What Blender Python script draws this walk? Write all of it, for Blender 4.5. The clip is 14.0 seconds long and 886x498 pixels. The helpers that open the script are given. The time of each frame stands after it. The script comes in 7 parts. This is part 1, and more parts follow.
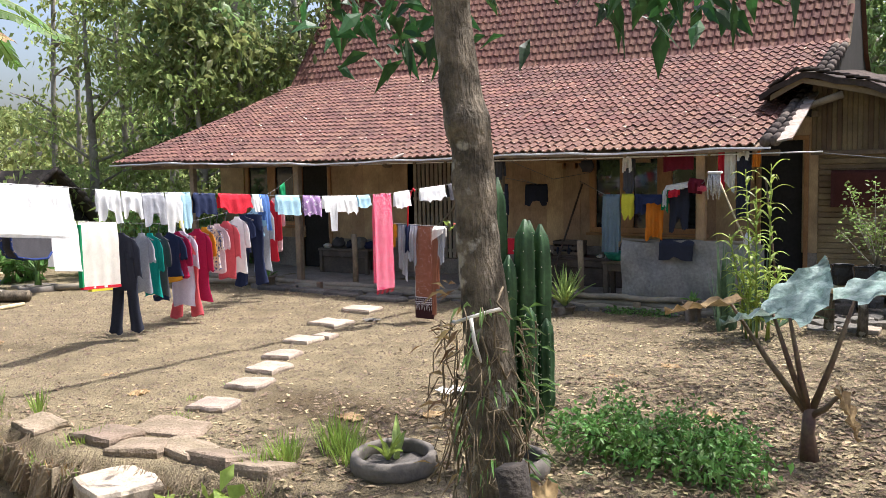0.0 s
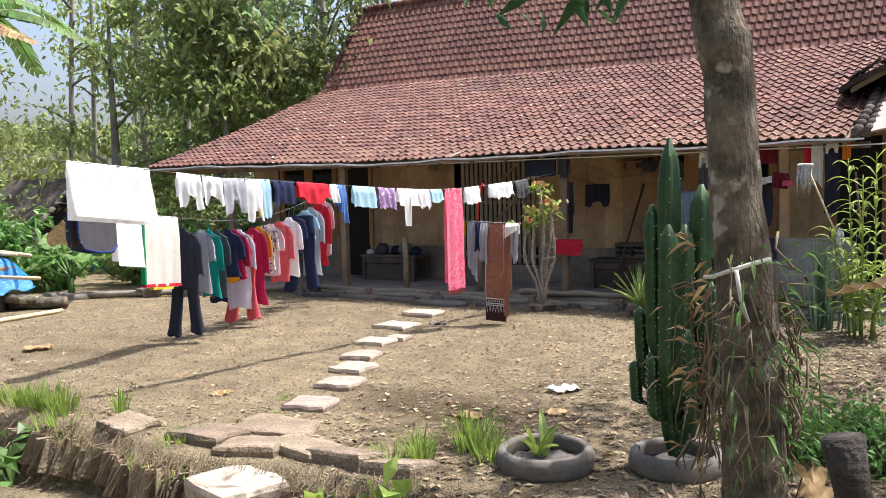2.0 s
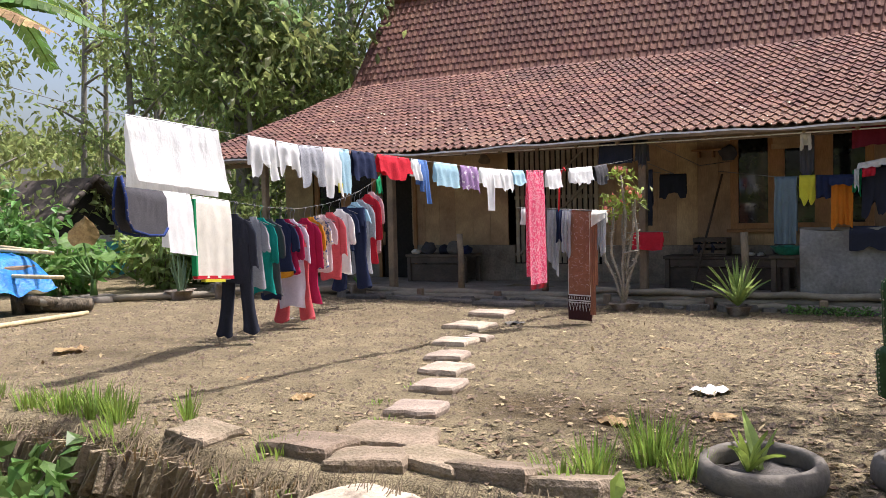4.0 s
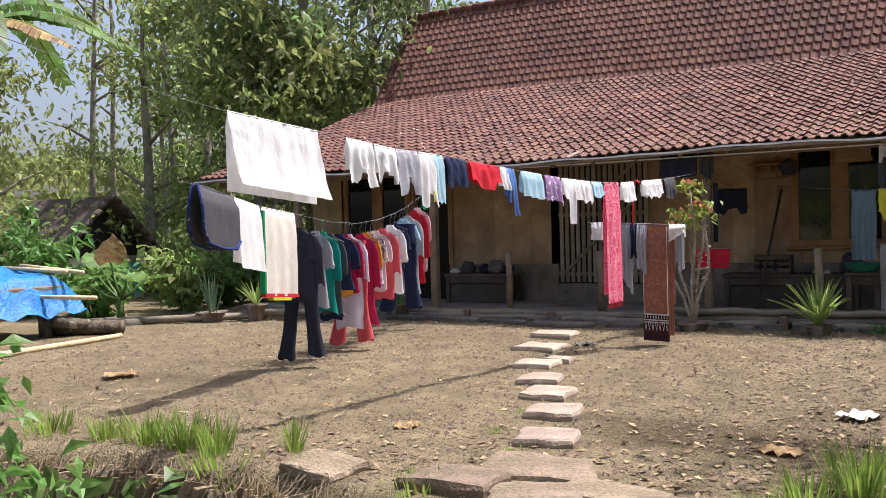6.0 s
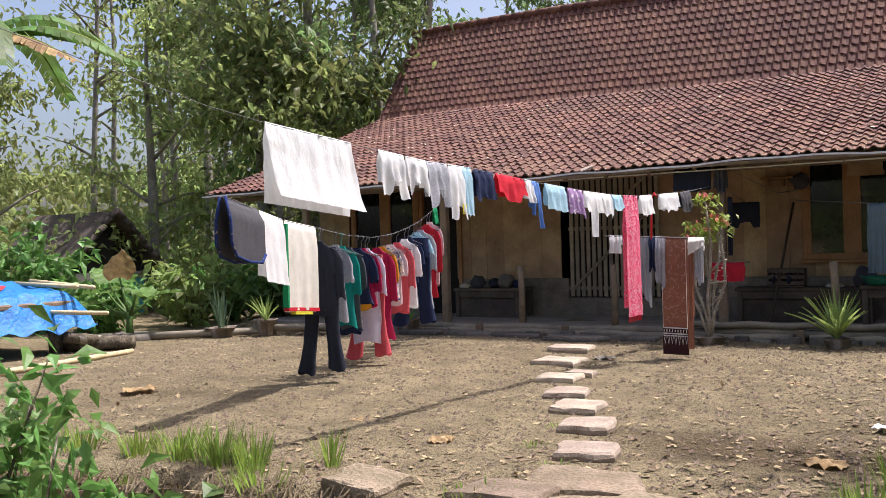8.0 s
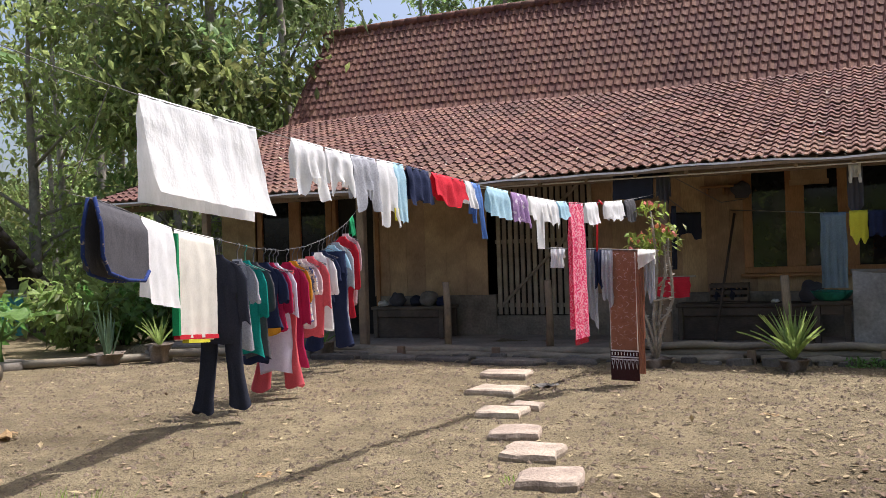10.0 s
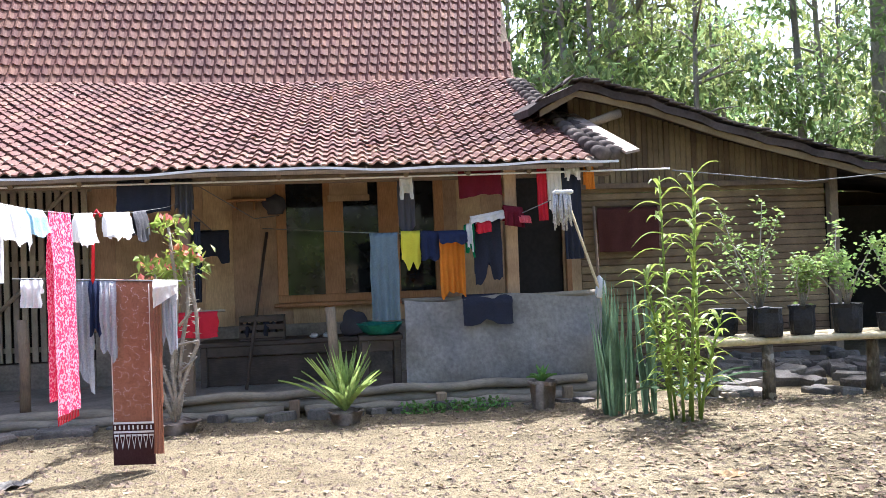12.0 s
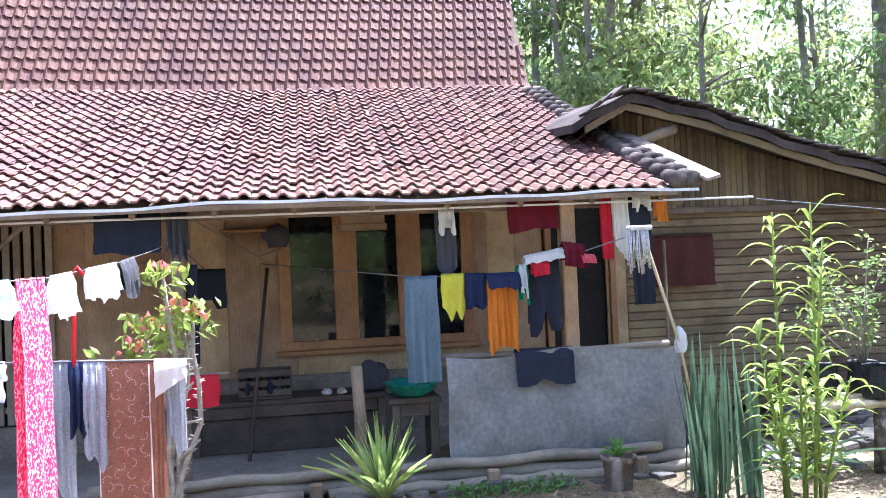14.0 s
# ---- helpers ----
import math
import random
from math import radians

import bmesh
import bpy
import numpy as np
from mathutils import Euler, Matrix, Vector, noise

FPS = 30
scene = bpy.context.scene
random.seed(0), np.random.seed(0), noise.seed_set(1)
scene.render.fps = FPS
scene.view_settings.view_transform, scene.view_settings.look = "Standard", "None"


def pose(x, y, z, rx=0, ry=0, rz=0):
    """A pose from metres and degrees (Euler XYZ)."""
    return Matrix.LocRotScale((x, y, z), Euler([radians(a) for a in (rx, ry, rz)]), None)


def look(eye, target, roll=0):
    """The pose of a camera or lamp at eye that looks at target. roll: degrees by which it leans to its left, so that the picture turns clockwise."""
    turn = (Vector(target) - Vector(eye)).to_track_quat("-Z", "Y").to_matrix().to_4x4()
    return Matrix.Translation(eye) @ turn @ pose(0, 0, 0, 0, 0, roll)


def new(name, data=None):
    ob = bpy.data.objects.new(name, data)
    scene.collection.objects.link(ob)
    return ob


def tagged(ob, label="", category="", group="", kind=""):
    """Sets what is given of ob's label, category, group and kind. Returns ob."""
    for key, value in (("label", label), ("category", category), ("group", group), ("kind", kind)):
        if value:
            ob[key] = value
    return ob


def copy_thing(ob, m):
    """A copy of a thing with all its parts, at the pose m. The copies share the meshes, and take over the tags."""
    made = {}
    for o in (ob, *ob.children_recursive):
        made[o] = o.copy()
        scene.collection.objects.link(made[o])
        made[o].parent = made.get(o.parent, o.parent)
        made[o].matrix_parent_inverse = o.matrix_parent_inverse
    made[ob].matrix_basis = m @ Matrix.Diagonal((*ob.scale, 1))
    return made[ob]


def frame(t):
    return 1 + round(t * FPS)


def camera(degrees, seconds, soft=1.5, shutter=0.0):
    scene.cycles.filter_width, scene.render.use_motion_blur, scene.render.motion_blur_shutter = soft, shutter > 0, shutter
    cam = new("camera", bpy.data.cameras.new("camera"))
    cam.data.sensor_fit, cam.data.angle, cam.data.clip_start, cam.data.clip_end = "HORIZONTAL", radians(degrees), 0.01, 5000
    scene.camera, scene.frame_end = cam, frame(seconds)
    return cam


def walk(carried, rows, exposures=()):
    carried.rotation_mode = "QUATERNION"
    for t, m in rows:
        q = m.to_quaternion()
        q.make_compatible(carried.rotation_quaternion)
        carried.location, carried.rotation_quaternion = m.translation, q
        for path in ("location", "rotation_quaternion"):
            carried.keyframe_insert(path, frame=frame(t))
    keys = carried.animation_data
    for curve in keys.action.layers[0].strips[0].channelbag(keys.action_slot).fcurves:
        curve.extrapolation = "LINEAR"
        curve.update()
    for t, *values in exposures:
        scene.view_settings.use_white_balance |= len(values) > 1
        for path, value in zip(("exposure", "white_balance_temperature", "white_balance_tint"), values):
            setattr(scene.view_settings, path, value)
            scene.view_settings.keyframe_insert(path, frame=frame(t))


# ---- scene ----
cam = camera(52.7, 14.0, 0.6)
PATH = [
    (0, (1.324, 0.712, 2.216), (0.277, 2.406, 2.031), -1.2),
    (0.5, (1.011, 0.692, 2.095), (-0.036, 2.388, 1.923), -1.2),
    (1, (0.71, 0.632, 2.045), (-0.333, 2.331, 1.885), -1.2),
    (1.5, (0.38, 0.574, 1.941), (-0.66, 2.276, 1.795), -1.3),
    (2, (0.069, 0.672, 1.843), (-0.964, 2.379, 1.71), -1.3),
    (2.5, (-0.243, 0.815, 1.819), (-1.275, 2.524, 1.693), -1.4),
    (3, (-0.624, 0.987, 1.686), (-1.656, 2.697, 1.569), -1.5),
    (5.5, (-2.375, 1.412, 1.371), (-3.391, 3.134, 1.316), -1.5),
    (6, (-2.555, 1.302, 1.375), (-3.556, 3.033, 1.333), -1.5),
    (6.5, (-2.672, 1.22, 1.373), (-3.666, 2.956, 1.343), -1.5),
    (7, (-2.753, 1.159, 1.386), (-3.744, 2.896, 1.367), -1.6),
    (9.5, (-3.216, 1.785, 1.304), (-4.166, 3.545, 1.322), -1.7),
    (10, (-3.561, 2.247, 1.348), (-4.365, 4.078, 1.369), -1.8),
    (10.5, (-3.747, 2.793, 1.318), (-4.338, 4.704, 1.339), -1.8),
    (11, (-3.879, 3.406, 1.393), (-4.222, 5.376, 1.417), -2.0),
    (11.5, (-4.061, 3.996, 1.467), (-4.101, 5.996, 1.491), -2.0),
    (12, (-4.109, 4.605, 1.44), (-3.859, 6.589, 1.466), -2.1),
    (12.5, (-4.285, 5.127, 1.493), (-3.877, 7.084, 1.523), -2.2),
    (13, (-4.461, 5.58, 1.632), (-4.011, 7.528, 1.66), -2.3),
    (13.5, (-4.583, 5.985, 1.715), (-4.14, 7.935, 1.741), -2.4),
    (14, (-4.667, 6.197, 1.852), (-4.319, 8.166, 1.879), -2.4),
]
EXPOSURES = [(0, 0.92, 6150, 14), (1, 1.0, 6150, 14), (3, 0.78, 6200, 15), (5.5, 0.58, 6300, 18), (7, 0.58, 6280, 18), (9.5, 0.42, 6280, 16), (10.2, 0.52, 6180, 15), (11, 1.18, 5950, 13), (12, 1.64, 5650, 15), (12.5, 1.88, 5560, 17), (13.2, 2.32, 5450, 20), (14, 2.12, 5250, 18)]
walk(cam, [(t, look(eye, target, roll)) for t, eye, target, roll in PATH], EXPOSURES)

# world, sun, exposure
SUN = Vector((0.30, 0.34, 1.0)).normalized()
world = bpy.data.worlds.new("sky")
scene.world = world
world.use_nodes = True
wn = world.node_tree.nodes
sky = wn.new("ShaderNodeTexSky")
sky.sky_type, sky.sun_disc = "NISHITA", False
sky.sun_elevation = math.asin(SUN.z)
sky.sun_rotation = math.atan2(SUN.x, SUN.y)
sky.dust_density = 5.5
wn["Background"].inputs["Strength"].default_value = 0.15
world.node_tree.links.new(sky.outputs[0], wn["Background"].inputs["Color"])
sun = new("sun", bpy.data.lights.new("sun", "SUN"))
sun.data.energy, sun.data.angle, sun.data.color = 4.6, radians(0.6), (1.0, 0.965, 0.91)
sun.matrix_world = look(SUN * 60, (0, 0, 0))

rng = np.random.default_rng(7)
R = random.Random(11)


# materials
def mat(name, col, col2=None, rough=0.8, scale=4.0, fine=40.0, bump=0.15, spread=0.25, speck=None, spread_each=0.0, island=0.0,
        metal=0.0, through_light=0.0, wave=None, dist=0.01, spec=0.3, coords="Object"):
    m = bpy.data.materials.new(name)
    m.use_nodes = True
    nt = m.node_tree
    n, l = nt.nodes, nt.links
    b = n["Principled BSDF"]
    b.inputs["Roughness"].default_value = rough
    b.inputs["Metallic"].default_value = metal
    b.inputs["Specular IOR Level"].default_value = spec
    tc = n.new("ShaderNodeTexCoord")
    n1 = n.new("ShaderNodeTexNoise")
    n1.inputs["Scale"].default_value, n1.inputs["Detail"].default_value, n1.inputs["Roughness"].default_value = scale, 6, 0.65
    n2 = n.new("ShaderNodeTexNoise")
    n2.inputs["Scale"].default_value, n2.inputs["Detail"].default_value = fine, 4
    for q in (n1, n2):
        l.new(tc.outputs[coords], q.inputs["Vector"])
    c2 = col2 or tuple(c * (1 - spread) for c in col)
    ramp = n.new("ShaderNodeValToRGB")
    ramp.color_ramp.elements[0].position, ramp.color_ramp.elements[1].position = 0.35, 0.66
    ramp.color_ramp.elements[0].color, ramp.color_ramp.elements[1].color = (*c2, 1), (*col, 1)
    l.new(n1.outputs["Fac"], ramp.inputs[0])
    out = ramp.outputs[0]
    grain = n.new("ShaderNodeMix")
    grain.data_type, grain.blend_type = "RGBA", "OVERLAY"
    grain.inputs["Factor"].default_value = 0.45
    l.new(out, grain.inputs["A"])
    src = n2.outputs["Fac"]
    if wave:
        mp = n.new("ShaderNodeMapping")
        mp.inputs["Scale"].default_value = wave
        l.new(tc.outputs[coords], mp.inputs["Vector"])
        l.new(mp.outputs[0], n2.inputs["Vector"])
    l.new(src, grain.inputs["B"])
    out = grain.outputs["Result"]
    if speck:
        vo = n.new("ShaderNodeTexNoise")
        vo.inputs["Scale"].default_value, vo.inputs["Detail"].default_value = speck[1], 5
        l.new(tc.outputs[coords], vo.inputs["Vector"])
        th = n.new("ShaderNodeValToRGB")
        th.color_ramp.elements[0].position, th.color_ramp.elements[1].position = speck[2], speck[2] + 0.05
        l.new(vo.outputs["Fac"], th.inputs[0])
        mx = n.new("ShaderNodeMix")
        mx.data_type = "RGBA"
        l.new(th.outputs[0], mx.inputs["Factor"])
        l.new(out, mx.inputs["A"])
        mx.inputs["B"].default_value = (*speck[0], 1)
        out = mx.outputs["Result"]
    for amount, node, sock in ((spread_each, "ShaderNodeObjectInfo", "Random"), (island, "ShaderNodeNewGeometry", "Random Per Island")):
        if amount:
            oi = n.new(node)
            mr = n.new("ShaderNodeMapRange")
            mr.inputs["To Min"].default_value, mr.inputs["To Max"].default_value = 1 - amount, 1 + amount
            l.new(oi.outputs[sock], mr.inputs["Value"])
            hs = n.new("ShaderNodeHueSaturation")
            l.new(mr.outputs[0], hs.inputs["Value"])
            hm = n.new("ShaderNodeMapRange")
            hm.inputs["To Min"].default_value, hm.inputs["To Max"].default_value = 0.5 - amount * 0.05, 0.5 + amount * 0.05
            l.new(oi.outputs[sock], hm.inputs["Value"])
            l.new(hm.outputs[0], hs.inputs["Hue"])
            l.new(out, hs.inputs["Color"])
            out = hs.outputs[0]
    l.new(out, b.inputs["Base Color"])
    if bump:
        bp = n.new("ShaderNodeBump")
        bp.inputs["Strength"].default_value, bp.inputs["Distance"].default_value = bump, dist
        ad = n.new("ShaderNodeMath")
        l.new(n1.outputs["Fac"], ad.inputs[0])
        l.new(n2.outputs["Fac"], ad.inputs[1])
        l.new(ad.outputs[0], bp.inputs["Height"])
        l.new(bp.outputs[0], b.inputs["Normal"])
    if through_light:
        tr = n.new("ShaderNodeBsdfTranslucent")
        l.new(out, tr.inputs["Color"])
        ms = n.new("ShaderNodeMixShader")
        ms.inputs[0].default_value = through_light
        l.new(b.outputs[0], ms.inputs[1])
        l.new(tr.outputs[0], ms.inputs[2])
        l.new(ms.outputs[0], n["Material Output"].inputs["Surface"])
    return m


def leafy(name, col, each=0.0, trans=0.38):
    return mat(name, col, tuple(c * 0.6 for c in col), rough=0.45, scale=3, fine=25, bump=0, island=0.35, spread_each=each, through_light=trans, spec=0.4)


def cloth(name, col, trans=0.22, bump=0.25, dist=0.012, **k):
    return mat(name, col, tuple(c * 0.85 for c in col), rough=0.9, scale=7, fine=90, bump=bump, dist=dist, through_light=trans, spec=0.15, **k)


SOIL = mat("dry_soil", (0.318, 0.258, 0.150), (0.180, 0.143, 0.080), rough=0.95, scale=2.2, fine=60, bump=1.0, dist=0.05,
           speck=((0.13, 0.095, 0.06), 30.0, 0.585))
# a darker patch of soil near the tyres and large tonal drift over the yard
nt = SOIL.node_tree
sb = nt.nodes["Principled BSDF"]
src_ = sb.inputs["Base Color"].links[0].from_socket
tc_ = nt.nodes.new("ShaderNodeTexCoord")
mp_ = nt.nodes.new("ShaderNodeMapping")
mp_.inputs["Location"].default_value = (3.75 / 1.5, -7.1 / 0.75, 0)
mp_.inputs["Scale"].default_value = (1 / 1.5, 1 / 0.75, 0)
nt.links.new(tc_.outputs["Object"], mp_.inputs["Vector"])
gr_ = nt.nodes.new("ShaderNodeTexGradient")
gr_.gradient_type = "SPHERICAL"
nt.links.new(mp_.outputs[0], gr_.inputs["Vector"])
nz_ = nt.nodes.new("ShaderNodeTexNoise")
nz_.inputs["Scale"].default_value, nz_.inputs["Detail"].default_value = 0.45, 8
nt.links.new(tc_.outputs["Object"], nz_.inputs["Vector"])
ma_ = nt.nodes.new("ShaderNodeMath")
ma_.operation = "MULTIPLY_ADD"
nt.links.new(gr_.outputs["Fac"], ma_.inputs[0])
ma_.inputs[1].default_value = 0.75
nt.links.new(nz_.outputs["Fac"], ma_.inputs[2])
rp_ = nt.nodes.new("ShaderNodeValToRGB")
rp_.color_ramp.elements[0].position, rp_.color_ramp.elements[1].position = 0.42, 1.0
rp_.color_ramp.elements[0].color, rp_.color_ramp.elements[1].color = (1, 1, 1, 1), (0.42, 0.38, 0.33, 1)
nt.links.new(ma_.outputs[0], rp_.inputs[0])
mu_ = nt.nodes.new("ShaderNodeMix")
mu_.data_type, mu_.blend_type = "RGBA", "MULTIPLY"
mu_.inputs["Factor"].default_value = 1
nt.links.new(src_, mu_.inputs["A"])
nt.links.new(rp_.outputs[0], mu_.inputs["B"])
nt.links.new(mu_.outputs["Result"], sb.inputs["Base Color"])
STONE = mat("flagstone", (0.45, 0.37, 0.285), (0.28, 0.22, 0.17), rough=0.85, scale=5, fine=50, bump=0.5, dist=0.02, spread_each=0.2)
EDGE = mat("mossy_brown_stone", (0.31, 0.24, 0.17), (0.17, 0.135, 0.085), rough=0.9, scale=4, fine=40, bump=0.7, dist=0.03, spread_each=0.25)
SLATE = mat("dark_stone", (0.17, 0.15, 0.13), (0.09, 0.085, 0.075), rough=0.85, scale=4, fine=45, bump=0.6, dist=0.02, spread_each=0.3, island=0.3)
TILE = mat("roof_tile", (0.19, 0.091, 0.064), (0.112, 0.056, 0.042), rough=0.8, scale=1.3, fine=30, bump=0.4, spread_each=0.24, island=0.26,
           speck=((0.50, 0.42, 0.36), 10.0, 0.665), spec=0.3)
TILE_TOP = mat("roof_tile_upper", (0.182, 0.082, 0.056), (0.122, 0.057, 0.042), rough=0.75, scale=1.0, fine=30, bump=0.3, spread_each=0.2, island=0.22, spec=0.3)
OLD_TILE = mat("old_dark_tile", (0.13, 0.105, 0.092), (0.055, 0.046, 0.041), rough=0.95, spec=0.1, scale=2, fine=30, bump=0.4, island=0.35, spread_each=0.3)
PLANK = mat("teak_plank", (0.52, 0.365, 0.205), (0.32, 0.21, 0.115), rough=0.6, scale=2.2, fine=30, bump=0.25, wave=(6, 6, 0.5), spread_each=0.18)
FRAME = mat("teak_frame", (0.40, 0.21, 0.09), (0.28, 0.14, 0.06), rough=0.5, scale=3, fine=30, bump=0.2, wave=(5, 5, 0.6))
POST = mat("grey_timber", (0.27, 0.20, 0.13), (0.16, 0.12, 0.085), rough=0.85, scale=4, fine=26, bump=0.45, wave=(7, 7, 0.6), spread_each=0.2)
LOG = mat("bamboo_log", (0.30, 0.26, 0.19), (0.17, 0.145, 0.11), rough=0.7, scale=2.5, fine=30, bump=0.3, wave=(0.6, 8, 8))
BAMBOO = mat("woven_bamboo", (0.30, 0.21, 0.115), (0.15, 0.10, 0.055), rough=0.75, scale=1.6, fine=30, bump=0.4, wave=(0.7, 6, 9), spread_each=0.25)
SLAT = mat("bamboo_slat", (0.23, 0.165, 0.095), (0.12, 0.085, 0.05), rough=0.75, scale=1.6, fine=30, bump=0.4, wave=(9, 6, 0.7), spread_each=0.25)
PALE_BAMBOO = mat("pale_bamboo", (0.62, 0.52, 0.33), (0.45, 0.36, 0.2), rough=0.55, scale=4, fine=30, bump=0.2)
GRILLE = mat("grille_slat", (0.36, 0.31, 0.23), (0.24, 0.2, 0.15), rough=0.7, scale=4, fine=30, bump=0.2, wave=(8, 8, 0.6), spread_each=0.2)
EARTHFLOOR = mat("beaten_veranda_floor", (0.34, 0.29, 0.235), (0.22, 0.185, 0.15), rough=0.9, scale=2.5, fine=30, bump=0.3)
DARKWOOD = mat("dark_brown_wood", (0.13, 0.10, 0.075), (0.07, 0.055, 0.042), rough=0.7, scale=3, fine=26, bump=0.35, wave=(0.7, 7, 7), spread_each=0.2)
BLACK_WOOD = mat("black_brown_wood", (0.055, 0.045, 0.036), (0.025, 0.021, 0.018), rough=0.9, scale=9, fine=40, bump=0.7, dist=0.02)
PLASTER = mat("dirty_plaster", (0.31, 0.265, 0.21), (0.16, 0.135, 0.105), rough=0.9, scale=2.5, fine=30, bump=0.3)
WHITEWALL = mat("whitewash", (0.55, 0.53, 0.49), (0.33, 0.31, 0.28), rough=0.9, scale=2.0, fine=20, bump=0.3)
ZINC = mat("zinc_sheet", (0.40, 0.37, 0.34), (0.24, 0.15, 0.10), rough=0.75, scale=4.0, fine=20, bump=0.2, metal=0.2)
WHITE_PAINT = mat("white_strip", (0.78, 0.77, 0.74), (0.6, 0.58, 0.55), rough=0.5, scale=3, fine=20, bump=0.1)
TARP = mat("grey_tarp", (0.28, 0.275, 0.26), (0.16, 0.157, 0.15), rough=0.7, scale=1.8, fine=25, bump=0.35, dist=0.02)
BLUE_TARP = mat("blue_tarp", (0.03, 0.24, 0.62), (0.02, 0.16, 0.48), rough=0.35, scale=5, fine=20, bump=0.6, dist=0.03, through_light=0.15)
RED_PATCH = mat("red_tarp", (0.75, 0.04, 0.05), rough=0.4, scale=5, fine=20, bump=0.4)
RUBBER = mat("tyre_rubber", (0.11, 0.10, 0.088), (0.19, 0.165, 0.135), rough=0.85, scale=5, fine=40, bump=0.3)
POLYBAG = mat("black_polybag", (0.012, 0.012, 0.014), (0.03, 0.029, 0.028), rough=0.5, scale=9, fine=40, bump=0.5, dist=0.02)
CLAYPOT = mat("weathered_pot", (0.24, 0.19, 0.15), (0.14, 0.115, 0.09), rough=0.85, scale=7, fine=40, bump=0.3)
BARK = mat("tree_bark", (0.21, 0.17, 0.12), (0.06, 0.05, 0.035), rough=0.9, scale=8, fine=28, bump=0.9, dist=0.03, wave=(2, 2, 0.6),
           speck=((0.34, 0.31, 0.25), 6, 0.62))
FARBARK = mat("grey_bark", (0.33, 0.30, 0.26), (0.17, 0.15, 0.12), rough=0.9, scale=2, fine=15, bump=0.6)
ROOT = mat("dry_root", (0.22, 0.17, 0.105), (0.12, 0.09, 0.055), rough=0.9, scale=8, fine=40, bump=0.3)
TWIG = mat("pale_twig", (0.42, 0.38, 0.31), (0.26, 0.22, 0.17), rough=0.8, scale=12, fine=60, bump=0.4)
GLASS = mat("dark_glass", (0.015, 0.017, 0.018), rough=0.05, scale=3, fine=10, bump=0.0, spec=0.5)
# near-black paint that stands in for the darkness of unlit rooms
SHADE_BLACK = mat("dark_room", (0.03, 0.027, 0.024), rough=0.95, scale=3, fine=20, bump=0)
ROPE = mat("rope", (0.22, 0.22, 0.21), rough=0.8, scale=20, fine=60, bump=0.2)
LEAF_TREE = leafy("forest_leaf", (0.23, 0.32, 0.12), 0.3, 0.55)
LEAF_LIGHT = leafy("light_leaf", (0.39, 0.47, 0.165), 0.3, 0.6)
LEAF_FRESH = leafy("fresh_leaf", (0.33, 0.45, 0.13), 0.15, 0.5)
LEAF_BUSH = leafy("bush_leaf", (0.17, 0.33, 0.08), 0, 0.42)
LEAF_DEEP = leafy("deep_leaf", (0.035, 0.10, 0.025))
LEAF_YELLOW = leafy("yellow_green_leaf", (0.38, 0.48, 0.10), 0, 0.45)
LEAF_ALOE = leafy("aloe_leaf", (0.40, 0.52, 0.16), 0, 0.45)
LEAF_SNAKE = leafy("snake_plant_leaf", (0.12, 0.19, 0.11))
LEAF_TARO = leafy("taro_leaf", (0.14, 0.25, 0.06))
LEAF_SILVER = mat("silver_leaf", (0.40, 0.50, 0.46), (0.17, 0.27, 0.22), rough=0.35, scale=9, fine=30, bump=0.5, dist=0.02, through_light=0.25)
LEAF_DRY = mat("dry_leaf", (0.42, 0.29, 0.14), (0.24, 0.15, 0.07), rough=0.7, scale=8, fine=40, bump=0.3, island=0.4, through_light=0.2)
ROOFLITTER = mat("pale_dry_leaf", (0.55, 0.45, 0.34), (0.34, 0.25, 0.17), rough=0.8, scale=8, fine=40, bump=0.2, island=0.5)
LITTER = mat("leaf_litter", (0.37, 0.28, 0.17), (0.19, 0.13, 0.08), rough=0.8, scale=8, fine=40, bump=0.2, island=0.55, through_light=0.1)
GRASS = leafy("grass_blade", (0.32, 0.45, 0.09), 0, 0.45)
CACTUS = mat("cactus_skin", (0.05, 0.105, 0.038), (0.026, 0.06, 0.024), rough=0.5, scale=6, fine=30, bump=0.2)
SPINE = mat("cactus_rib", (0.45, 0.43, 0.33), rough=0.8, scale=20, fine=50, bump=0.1)
FLOWER = mat("orange_flower", (0.85, 0.34, 0.25), (0.75, 0.2, 0.17), rough=0.6, scale=9, fine=30, bump=0, island=0.3, through_light=0.3)
PAPER = mat("crumpled_paper", (0.7, 0.68, 0.64), (0.5, 0.48, 0.45), rough=0.8, scale=12, fine=40, bump=0.5, dist=0.02)
PLASTIC_RED = mat("red_plastic", (0.75, 0.02, 0.03), rough=0.4, scale=5, fine=20, bump=0)
PLASTIC_GREEN = mat("green_plastic", (0.04, 0.30, 0.22), rough=0.4, scale=5, fine=20, bump=0)
TURQ = mat("turquoise_paint", (0.10, 0.42, 0.42), (0.07, 0.3, 0.31), rough=0.6, scale=4, fine=20, bump=0.1)
MOP = mat("mop_yarn", (0.62, 0.60, 0.58), (0.35, 0.33, 0.33), rough=0.95, scale=30, fine=60, bump=0.3)
WIRE = mat("hanger_wire", (0.12, 0.12, 0.13), rough=0.5, scale=5, fine=20, bump=0)

